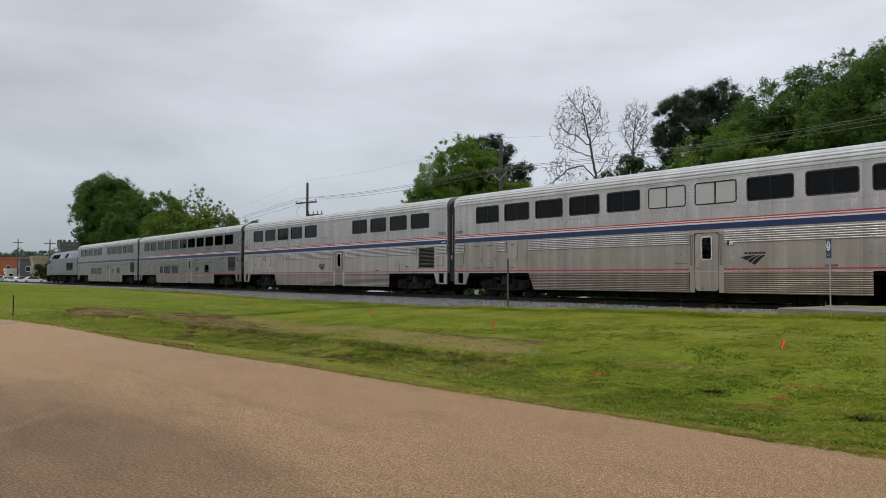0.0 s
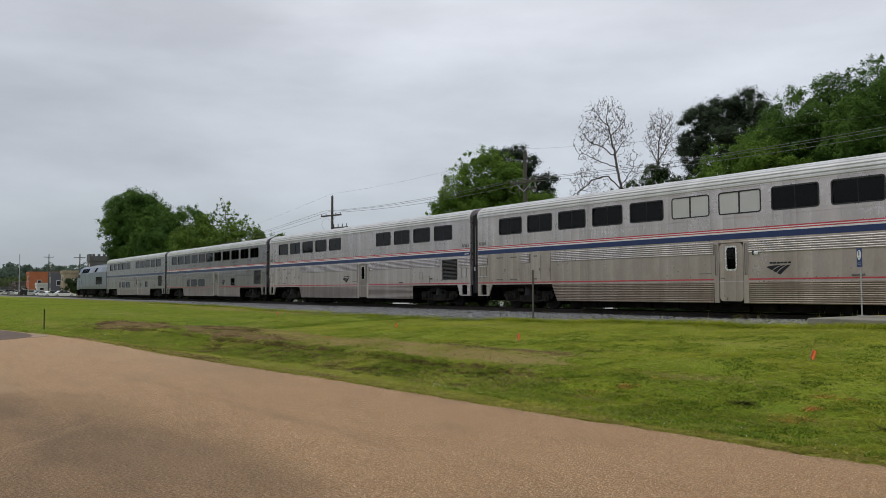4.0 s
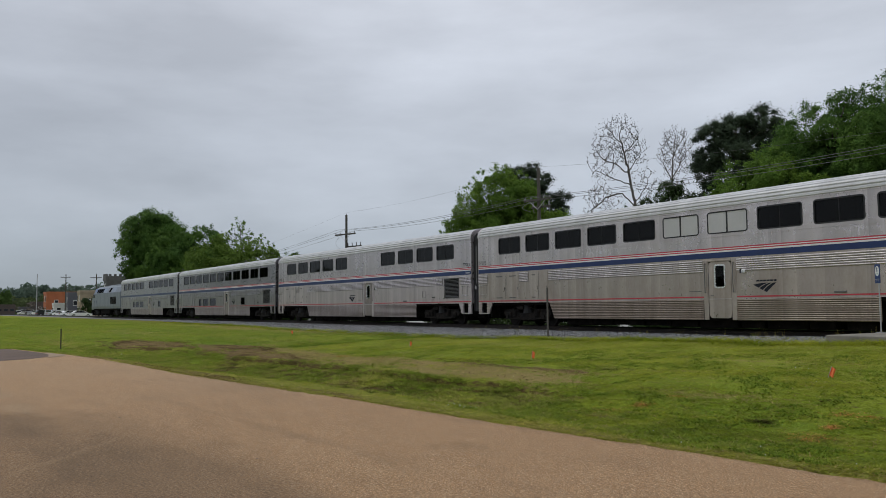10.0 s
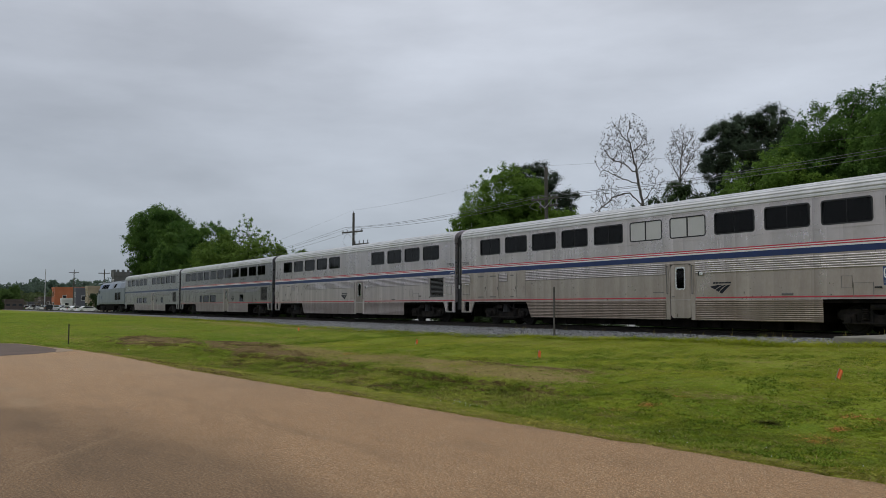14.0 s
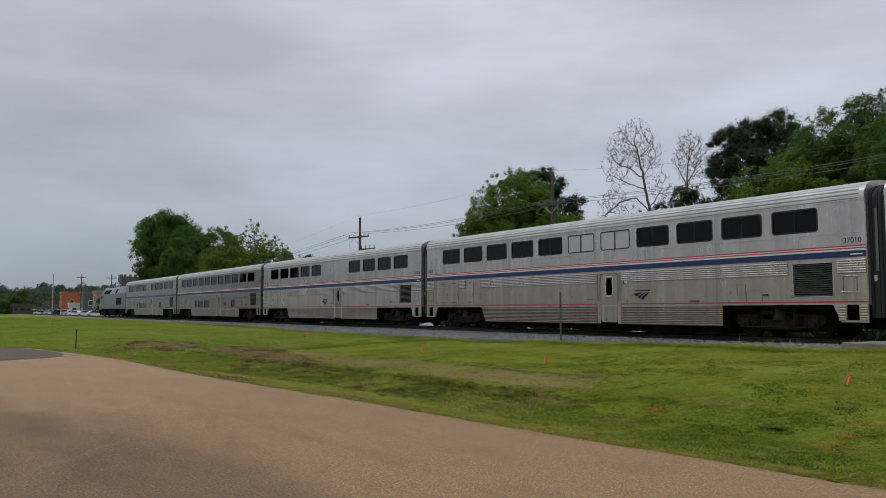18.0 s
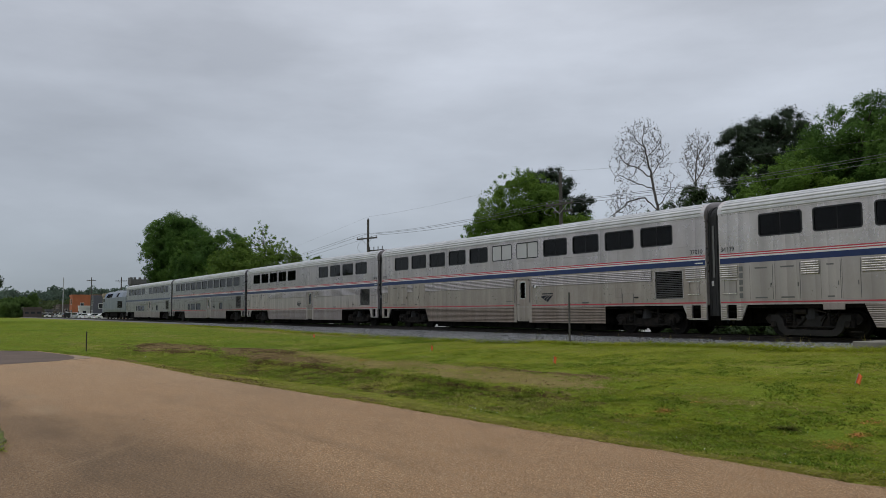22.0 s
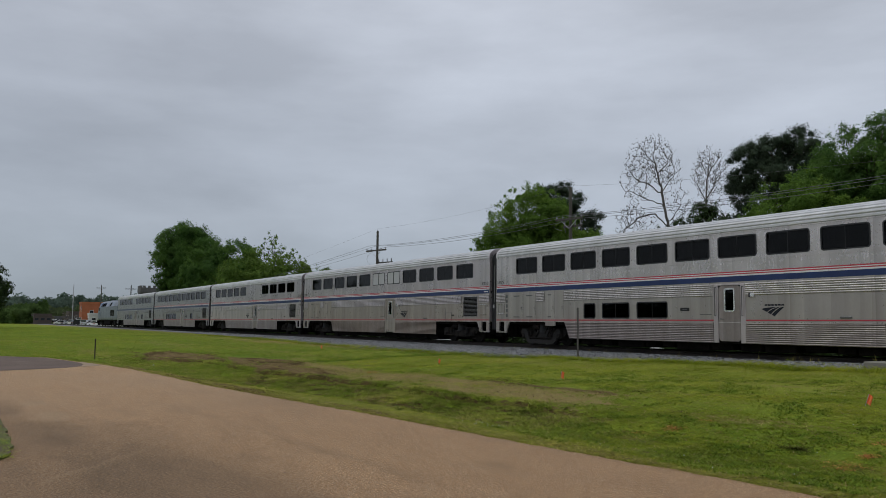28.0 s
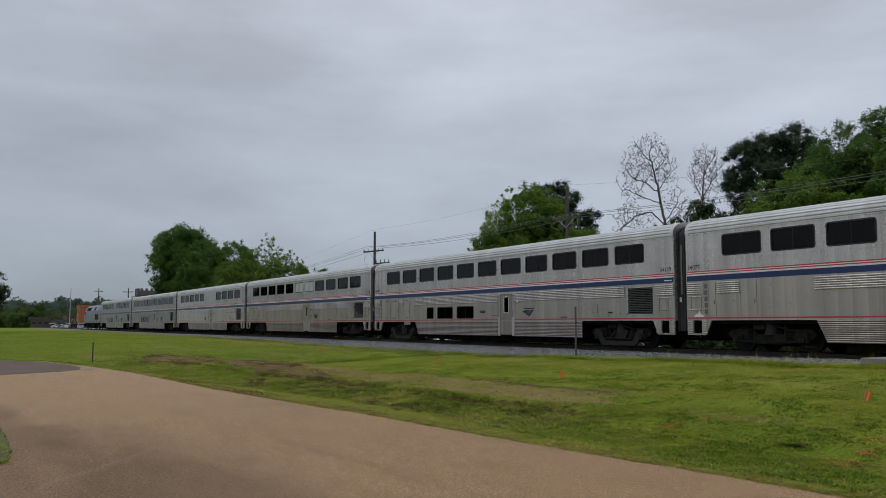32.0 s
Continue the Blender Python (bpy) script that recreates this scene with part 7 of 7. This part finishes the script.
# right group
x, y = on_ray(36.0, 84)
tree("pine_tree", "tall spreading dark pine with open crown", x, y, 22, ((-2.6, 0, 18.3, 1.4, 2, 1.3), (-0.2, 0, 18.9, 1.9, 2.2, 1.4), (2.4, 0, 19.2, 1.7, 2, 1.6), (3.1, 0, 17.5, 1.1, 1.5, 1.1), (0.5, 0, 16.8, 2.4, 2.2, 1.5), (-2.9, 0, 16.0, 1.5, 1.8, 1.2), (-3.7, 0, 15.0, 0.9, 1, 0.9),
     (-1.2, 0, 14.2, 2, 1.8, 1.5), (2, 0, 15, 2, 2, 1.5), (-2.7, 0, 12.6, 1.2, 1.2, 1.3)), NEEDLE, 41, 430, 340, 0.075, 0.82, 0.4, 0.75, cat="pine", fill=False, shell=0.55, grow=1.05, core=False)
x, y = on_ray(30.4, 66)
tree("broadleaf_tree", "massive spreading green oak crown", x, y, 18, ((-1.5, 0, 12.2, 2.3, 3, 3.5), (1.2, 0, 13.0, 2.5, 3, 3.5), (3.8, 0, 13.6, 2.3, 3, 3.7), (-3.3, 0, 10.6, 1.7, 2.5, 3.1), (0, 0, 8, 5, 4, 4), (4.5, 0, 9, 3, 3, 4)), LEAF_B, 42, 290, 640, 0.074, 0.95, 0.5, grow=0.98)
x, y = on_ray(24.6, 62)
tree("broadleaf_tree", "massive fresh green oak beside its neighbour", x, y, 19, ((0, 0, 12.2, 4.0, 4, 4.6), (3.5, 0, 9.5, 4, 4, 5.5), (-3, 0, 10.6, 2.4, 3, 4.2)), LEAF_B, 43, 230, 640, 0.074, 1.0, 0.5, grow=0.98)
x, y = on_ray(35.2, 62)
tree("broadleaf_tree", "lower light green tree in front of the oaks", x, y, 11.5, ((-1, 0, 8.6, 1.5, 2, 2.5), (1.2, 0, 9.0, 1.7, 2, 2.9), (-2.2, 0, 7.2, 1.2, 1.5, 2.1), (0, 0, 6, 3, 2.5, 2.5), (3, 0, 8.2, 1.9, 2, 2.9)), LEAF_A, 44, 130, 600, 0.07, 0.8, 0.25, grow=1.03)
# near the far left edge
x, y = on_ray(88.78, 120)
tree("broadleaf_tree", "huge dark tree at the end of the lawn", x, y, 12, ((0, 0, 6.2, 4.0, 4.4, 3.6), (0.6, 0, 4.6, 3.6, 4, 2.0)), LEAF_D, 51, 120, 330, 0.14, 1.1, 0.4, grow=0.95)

# ---- utility poles and wires ----
POLE = material("weathered_pole_timber", (0.085, 0.078, 0.066), 0.95, 0, 0.3, 2.0, 20, 0.01, 20, stretch=(3, 3, 0.4))
WIRE = material("weathered_line_wire", (0.14, 0.14, 0.145), 0.6, 0.2, 0.1)
PORC = material("grey_insulator", (0.22, 0.22, 0.23), 0.35, 0, 0.1)


def utility_pole(x, y, height, arm, label, turn=0.0, extra=True, half=1.25, drop=1.1, reach=(-0.95, 0.95)):
    ob = thing("utility_pole", label, "utility pole", pose(x, y, 0.0, 0, 0, turn), group="poles of the power line")
    part("shaft", Geo().tube((0, 0, 0), (0, 0, height), 0.15, 0.11, 10), POLE, ob)
    z = height - arm
    c = part("crossarm", Geo().box(-half, half, -0.21, -0.11, z - 0.07, z + 0.07, 0.01), POLE, ob)
    for s in (-1, 1):
        part("brace", Geo().tube((s * 0.7, -0.16, z - 0.06), (0, -0.16, z - 0.65), 0.022, n=5), GALV, c)
    for u in (-0.92 * half, -0.48 * half, 0.48 * half, 0.92 * half):
        part("insulator", Geo().tube((u, -0.16, z + 0.07), (u, -0.16, z + 0.16), 0.03, n=6).tube((u, -0.16, z + 0.13), (u, -0.16, z + 0.22), 0.06, 0.045, 8), PORC, c)
    part("top_pin", Geo().tube((0, 0, height), (0, 0, height + 0.14), 0.05, 0.035, 8), PORC, ob)
    if extra:
        lo, hi = reach
        e = part("lower_arm", Geo().box(lo, hi, 0.1, 0.19, z - drop - 0.07, z - drop + 0.06, 0.01), POLE, ob)
        for i in range(4):
            u = lo + (hi - lo) * (0.08 + 0.28 * i)
            part("cutout", Geo().tube((u, 0.15, z - drop + 0.06), (u + 0.05, 0.1, z - drop + 0.36), 0.05, 0.04, 7), PORC, e)
            part("jumper", Geo().tube((u, 0.12, z - drop - 0.05), (u + 0.12, 0.12, z - drop - 0.4), 0.015, n=5), PORC, e)
        loop = [(-0.6 - 0.75 * math.sin(math.pi * i / 8), -0.2, z - 0.1 - (drop + 0.2) * i / 8) for i in range(9)]
        for p, q in zip(loop, loop[1:]):
            part("lead", Geo().tube(p, q, 0.012, n=5), PORC, c)
        part("conduit", Geo().tube((0.2, -0.05, 0), (0.2, -0.05, z - 1.3), 0.035, n=6), GALV, ob)
    return ob


LINE_Y = 36.0
PX = (-71.0, -42.1, -12.0, 20.0)
for i, x in enumerate(PX):
    utility_pole(x, LINE_Y, (10.75, 11.1, 9.2, 9.2)[i], 1.9 if i == 0 else 2.2, "tarred timber utility pole with crossarm and fuse cutouts", 14 if i == 0 else 8, True, 1.5 if i == 0 else 1.2, 1.2 if i == 0 else 0.45, (-0.1, 2.1) if i == 0 else (-0.8, 0.9))
for x, hgt, y in ((-130.0, 8.0, 37.0), (-232.0, 11.2, 35.6), (-190.0, 9.6, 35.3)):
    utility_pole(x, y, hgt, 0.8, "distant timber utility pole with a crossarm", 60, False)

lp = thing("utility_pole", "slim pale steel mast without crossarms", "utility pole", pose(-290.0, 36.0, 0.0), group="poles of the power line")
part("shaft", Geo().tube((0, 0, 0), (0, 0, 13.4), 0.17, 0.1, 8), GALV, lp)
part("cap", Geo().tube((0, 0, 13.4), (0, 0, 13.55), 0.13, 0.08, 8), GALV, lp)


def wire(label, pts, sag, r=0.010):
    """A cable hanging between supports."""
    run = [Vector(pts[0])]
    for p, q in zip(pts, pts[1:]):
        p, q = Vector(p), Vector(q)
        run += [p.lerp(q, i / 16) - Vector((0, 0, sag * i / 4 * (1 - i / 16))) for i in range(1, 17)]
    vs = [(p.x, p.y + r * math.cos(1.571 * k), p.z + r * math.sin(1.571 * k)) for p in run for k in range(4)]
    g = Geo().add(vs, [(4 * i + k, 4 * i + (k + 1) % 4, 4 * i + 4 + (k + 1) % 4, 4 * i + 4 + k) for i in range(len(run) - 1) for k in range(4)])
    return tagged(part("power_cable", g, WIRE), label, "cable", group="cables of the power line")


for dy, dz, r in ((-0.9, -1.3, 0.012), (-0.3, -1.3, 0.012), (0.9, -1.3, 0.012), (0.0, 0.12, 0.005)):
    top = [(-130, LINE_Y + 1 + dy * 0.5, 8.0 + min(dz, -0.7)), (PX[0], LINE_Y + dy, 10.9 + (dz if dz > 0 else -1.65)), (PX[1], LINE_Y + dy, 11.2 if dz > 0 else 9.05), (PX[2], LINE_Y + dy, 9.0 if dz > 0 else 8.6), (PX[3], LINE_Y + dy, 9.0 if dz > 0 else 8.6)]
    wire("thin dark sagging overhead cable", top, 0.35, r)

# ---- the far side of the track and the town ----
STREET = material("pale_concrete_street", (0.33, 0.325, 0.31), 0.9, 0, 0.12, 0.3, 12, 0.003, 60)
tagged(part("street", Geo().box(-700, 120, 39, 58, -0.3, 0.2), STREET), "pale worn concrete street beyond the railway", "road", kind="structure")
BRICK = material("orange_painted_brick", (0.42, 0.14, 0.06), 0.9, 0, 0.12, 0.6, 8)
WHITEW = material("white_plaster_wall", (0.66, 0.66, 0.64), 0.8, 0, 0.1, 0.4, 8)
BLUEW = material("blue_shopfront_paint", (0.10, 0.102, 0.118), 0.7, 0, 0.15, 0.4, 8)
GREYW = material("grey_tower_masonry", (0.115, 0.113, 0.113), 0.9, 0, 0.25, 0.35, 6, second=(0.075, 0.072, 0.07))
TANW = material("tan_brick_wall", (0.32, 0.26, 0.18), 0.9, 0, 0.15, 0.5, 8)
BROWNW = material("dark_brown_brick_wall", (0.085, 0.066, 0.056), 0.9, 0, 0.2, 0.5, 8)
FLAT = material("flat_roof_gravel", (0.16, 0.15, 0.14), 0.95, 0, 0.2, 0.5, 8)
SHOP = material("dark_shop_window", (0.03, 0.035, 0.04), 0.15, 0, 0.2, 0.8)


def building(label, x, y, w, d, hgt, mat, storeys, bays, parapet=0.5, name="shop_building", turn=0.0, trim=None):
    """A flat-roofed block whose front faces the track (towards -y)."""
    ob = thing(name, label, "building", pose(x, y, 0.1, 0, 0, turn))
    part("wall", Geo().box(-w / 2, w / 2, 0, d, 0, hgt, 0.03), mat, ob)
    part("parapet", Geo().box(-w / 2 - 0.12, w / 2 + 0.12, -0.12, 0.3, hgt - parapet, hgt + 0.25, 0.03).box(w / 2 - 0.3, w / 2 + 0.12, 0.3, d, hgt - parapet, hgt + 0.25, 0.03), mat, ob)
    part("roof", Geo().box(-w / 2 + 0.1, w / 2 - 0.1, 0.3, d - 0.1, hgt, hgt + 0.08), FLAT, ob)
    sh = (hgt - parapet) / storeys
    for k in range(storeys):
        for i in range(bays):
            cx = -w / 2 + w * (i + 0.5) / bays
            ww = w / bays * (0.62 if k == 0 else 0.36)
            z0, z1 = (0.5, sh * 0.78) if k == 0 else (k * sh + sh * 0.28, k * sh + sh * 0.8)
            win = part("window", Geo().box(cx - ww / 2, cx + ww / 2, -0.05, 0.02, z0, z1, 0.01), trim or PALE, ob)
            part("pane", Geo().box(cx - ww / 2 + 0.08, cx + ww / 2 - 0.08, -0.07, -0.045, z0 + 0.08, z1 - 0.08), SHOP, win)
    for i in range(3):
        yy = d * (i + 0.5) / 3
        win = part("side_window", Geo().box(w / 2 - 0.02, w / 2 + 0.05, yy - 0.6, yy + 0.6, hgt * 0.45, hgt * 0.68, 0.01), trim or PALE, ob)
        part("pane", Geo().box(w / 2 + 0.045, w / 2 + 0.07, yy - 0.5, yy + 0.5, hgt * 0.47, hgt * 0.66), SHOP, win)
    return ob


x, y = on_ray(82.45, 300)
building("orange painted two-storey shop building", x, y, 6.4, 18, 7.6, BRICK, 2, 2)
x, y = on_ray(81.98, 262)
building("white plastered single-storey shop", x, y, 2.6, 8, 3.6, WHITEW, 1, 1)
x, y = on_ray(81.2, 258)
building("blue-fronted two-storey shop building", x, y, 3.8, 12, 6.6, BLUEW, 2, 2)
x, y = on_ray(80.5, 236)
building("tan brick shop building", x, y, 4.0, 12, 6.6, TANW, 2, 2)
x, y = on_ray(78.95, 180)
tower = building("grey crenellated masonry tower block", x, y, 2.9, 4, 8.3, GREYW, 3, 2, 0.8, "tower_building")
for i in range(4):
    part("merlon", Geo().box(-1.55 + i * 0.86, -1.1 + i * 0.86, -0.1, 0.25, 8.5, 8.95, 0.02), GREYW, tower)
    part("merlon", Geo().box(1.3, 1.55, 0.4 + i, 0.9 + i, 8.5, 8.95, 0.02), GREYW, tower)
x, y = on_ray(83.2, 420)
building("low brown brick store with awnings", x, y, 13, 16, 5.6, BROWNW, 1, 5)
x, y = on_ray(85.2, 280)
building("low dark brown store along the street", x, y, 8, 5, 3.3, BROWNW, 1, 4, trim=BROWNW)
x, y = on_ray(83.9, 400)
building("small grey shed beside the street", x, y, 4, 6, 3.2, GREYW, 1, 2)

WINDOW_C = material("car_window_glass", (0.015, 0.018, 0.02), 0.1, 0, 0.1)
TYRE = material("tyre_rubber", (0.02, 0.02, 0.02), 0.9, 0, 0.1)
HUB = material("alloy_rim", (0.45, 0.45, 0.46), 0.35, 0.8, 0.1)
LAMP_R = material("red_tail_lens", (0.35, 0.02, 0.02), 0.3, 0, 0.1)


def vehicle(kind, paint, label, m):
    ob = thing("parked_car", label, "car", m, group="cars parked along the street")
    pr = {"sedan": ([(-2.35, 0.35), (2.3, 0.35), (2.35, 0.72), (1.45, 0.92), (0.75, 1.4), (-0.85, 1.44), (-1.6, 1.02), (-2.3, 0.95)], [(0.62, 1.33), (1.2, 0.97), (-1.35, 1.0), (-0.82, 1.36)]),
          "suv": ([(-2.3, 0.4), (2.3, 0.4), (2.35, 0.95), (1.3, 1.1), (0.75, 1.68), (-2.0, 1.72), (-2.3, 1.1)], [(0.62, 1.6), (1.1, 1.14), (-1.95, 1.14), (-1.85, 1.6)]),
          "pickup": ([(-2.8, 0.5), (2.7, 0.5), (2.75, 1.05), (1.5, 1.18), (0.95, 1.8), (-0.4, 1.82), (-0.65, 1.15), (-2.8, 1.15)], [(0.85, 1.72), (1.25, 1.2), (-0.5, 1.2), (-0.35, 1.73)])}[kind]
    belt = {"sedan": 0.98, "suv": 1.12, "pickup": 1.17}[kind]
    low = [(u, min(v, belt)) for u, v in pr[0]]
    part("body", Geo().prism(low, 1, -0.88, 0.88), paint, ob)
    top = [p for p in pr[0] if p[1] > belt]
    u0, u1 = min(p[0] for p in top) - 0.5, max(p[0] for p in top) + 0.6
    part("cabin", Geo().prism([(u1, belt - 0.02)] + sorted(top, reverse=True) + [(u0, belt - 0.02)], 1, -0.80, 0.80), paint, ob)
    for k, (p, q) in enumerate(((u1, max(top)), (u0, min(top)))):
        e = 0.012 if k == 0 else -0.012
        part("windscreen", Geo().add([(p - 0.1 * (1 if k == 0 else -1) + e, y, belt + 0.03) for y in (-0.7, 0.7)] + [(q[0] + 0.06 * (1 if k == 0 else -1) + e, y, q[1] - 0.06) for y in (0.62, -0.62)], [(0, 1, 2, 3)]), WINDOW_C, ob)
    for s in (-1, 1):
        part("side_window", Geo().prism(pr[1], 1, *sorted((s * 0.795, s * 0.81))), WINDOW_C, ob)
        for wx in (-1.45, 1.45):
            w = part("wheel", Geo().tube((wx, s * 0.68, 0.33), (wx, s * 0.9, 0.33), 0.33, n=16), TYRE, ob)
            part("rim", Geo().tube((wx, s * 0.9, 0.33), (wx, s * 0.915, 0.33), 0.21, n=12), HUB, w)
        part("tail_light", Geo().box(-2.38, -2.28, *sorted((s * 0.55, s * 0.86)), 0.75, 0.92, 0.01), LAMP_R, ob)
        part("headlight", Geo().box(2.24, 2.37, *sorted((s * 0.5, s * 0.84)), 0.66, 0.8, 0.01), CHROME, ob)
    return ob


PAINTS = {"white": (0.82, 0.82, 0.82), "silver": (0.42, 0.43, 0.44), "black": (0.02, 0.02, 0.022), "red": (0.30, 0.03, 0.03), "grey": (0.16, 0.165, 0.17), "blue": (0.05, 0.08, 0.16)}
PM = {k: material(k + "_car_paint", c, 0.25, 0.1, 0.04, 1.0) for k, c in PAINTS.items()}
for az, dist, kind, paint, turn in ((80.4, 192, "sedan", "white", 94), (81.45, 212, "sedan", "white", 30), (82.0, 232, "suv", "silver", 20), (82.4, 246, "suv", "black", 100), (82.75, 282, "suv", "white", 25),
                                    (83.1, 296, "sedan", "grey", 95), (83.4, 322, "suv", "black", 110), (83.7, 330, "suv", "white", 60), (84.0, 345, "pickup", "white", 100), (84.3, 352, "sedan", "grey", 90),
                                    (84.5, 372, "suv", "grey", 92), (84.95, 380, "sedan", "black", 88), (85.4, 395, "pickup", "blue", 92), (85.8, 410, "sedan", "grey", 95), (86.6, 300, "sedan", "white", 92),
                                    (80.95, 200, "sedan", "white", 88), (81.75, 226, "sedan", "silver", 92), (82.2, 262, "sedan", "red", 94), (82.6, 270, "pickup", "white", 90), (82.95, 272, "sedan", "silver", 85), (83.25, 305, "sedan", "white", 92),
                                    (83.55, 300, "sedan", "white", 88), (83.85, 312, "sedan", "black", 92), (84.15, 325, "suv", "silver", 90), (84.7, 360, "sedan", "white", 94)):
    x, y = on_ray(az, dist)
    vehicle(kind, PM[paint], "%s %s parked on the street" % (paint, kind), pose(x, y, 0.2, 0, 0, turn))


def woods(name, label, az0, az1, dist, h0, h1, n, per, size, mat, seed):
    """A far belt of trees."""
    rr, rng = random.Random(seed), np.random.default_rng(seed)
    cs, rs = [], []
    for _ in range(n):
        a, d = rr.uniform(az0, az1), dist * rr.uniform(0.9, 1.15)
        x, y = on_ray(a, d)
        hh = (h0 + (h1 - h0) * rr.random()) * (0.88 + 0.28 * noise.noise((a * 0.9, seed, 0)) + 0.16 * noise.noise((a * 3.1, seed, 5)))
        r = hh * rr.uniform(0.16, 0.3)
        for z in np.arange(r * 0.4, max(r, hh - r), r * 0.9):
            cs.append((x + rr.gauss(0, r), y + rr.gauss(0, r), z))
            rs.append(r * 1.1)
    v, f, k = billows(cs, rs, per, size, rng, 0.9)
    return tagged(part(name, leafy(name, v, f, k), mat), label, "trees", kind="stuff")


# HAZE: the distance haze over the ridge is put into its leaf colour
HAZE = material("far_foliage_haze_in_colour", (0.115, 0.16, 0.118), 0.9, 0, 0.2, 0.05, 0.5, island=0.15, second=(0.14, 0.18, 0.132), spec=0.05)
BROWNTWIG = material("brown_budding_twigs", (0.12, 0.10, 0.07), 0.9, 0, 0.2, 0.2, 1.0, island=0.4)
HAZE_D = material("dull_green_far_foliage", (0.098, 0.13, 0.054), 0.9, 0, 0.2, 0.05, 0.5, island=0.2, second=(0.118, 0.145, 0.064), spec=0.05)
STREET_LEAF = material("street_tree_leaves", (0.075, 0.125, 0.035), 0.9, 0, 0.2, 0.1, 0.8, island=0.25, second=(0.10, 0.15, 0.045), spec=0.05)
for m in (HAZE, HAZE_D, STREET_LEAF):
    translucent(m, 0.5)
woods("distant_woods", "distant green wooded ridge with haze put into its colour", 74, 93, 600, 18, 21, 560, 80, 0.95, HAZE, 61)
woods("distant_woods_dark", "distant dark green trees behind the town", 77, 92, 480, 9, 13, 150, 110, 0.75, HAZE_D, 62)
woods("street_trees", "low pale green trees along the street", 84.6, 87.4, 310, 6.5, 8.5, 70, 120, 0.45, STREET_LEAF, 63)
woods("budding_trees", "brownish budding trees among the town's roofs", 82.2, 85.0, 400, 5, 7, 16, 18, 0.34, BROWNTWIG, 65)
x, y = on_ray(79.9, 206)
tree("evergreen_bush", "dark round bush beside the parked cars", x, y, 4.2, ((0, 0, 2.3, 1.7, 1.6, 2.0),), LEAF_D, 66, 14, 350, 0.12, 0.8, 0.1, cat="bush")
# Added belt, never in view: it darkens what the coach sides and windows reflect
woods("unseen_reflection_belt", "added belt of dark trees out of view, for reflections", 95, 150, 120, 7, 9, 170, 70, 0.6, LEAF_D, 67)
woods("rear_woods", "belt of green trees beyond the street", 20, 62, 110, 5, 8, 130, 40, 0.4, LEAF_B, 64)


def verge():
    """Low dark scrub along the far side of the track, with gaps; an added fill stands behind the couplings."""
    rr, rng = random.Random(77), np.random.default_rng(77)
    cs, rs = [], []
    for i in range(2300):
        x = -150 + 190 * rr.random()
        if noise.noise((x * 0.32, 3.3, 0)) > 0.4 and rr.random() > 0.12 and not -23 < x < -6:
            continue
        if any(p < x < q for p, q in ((-30.7, -28.8), (-64, -60), (-53.5, -48))) and rr.random() > 0.1:
            continue
        r = rr.uniform(0.25, 0.5)
        cs.append((x, 31.2 + rr.gauss(0, 0.6), 0.2 + r * 0.7 + (0.9 if -23 < x < -6 else 0.45) * rr.random()))
        rs.append(r)
    # added fill: hides the pale street where shade lies under the couplings
    for i in range(1100):
        x, r = rr.uniform(-28.5, -2), rr.uniform(0.2, 0.4)
        cs.append((x, 31.0 + rr.gauss(0, 0.5), 0.22 + r * 0.5 + 0.75 * rr.random() ** 1.4))
        rs.append(r)
    v, f, k = leaves(cs, rs, 26, 0.11, rng)
    return tagged(part("scrub", leafy("scrub", v, f, k), LEAF_D), "low dark scrub along the railway", "bushes", kind="stuff")


verge()
motions()
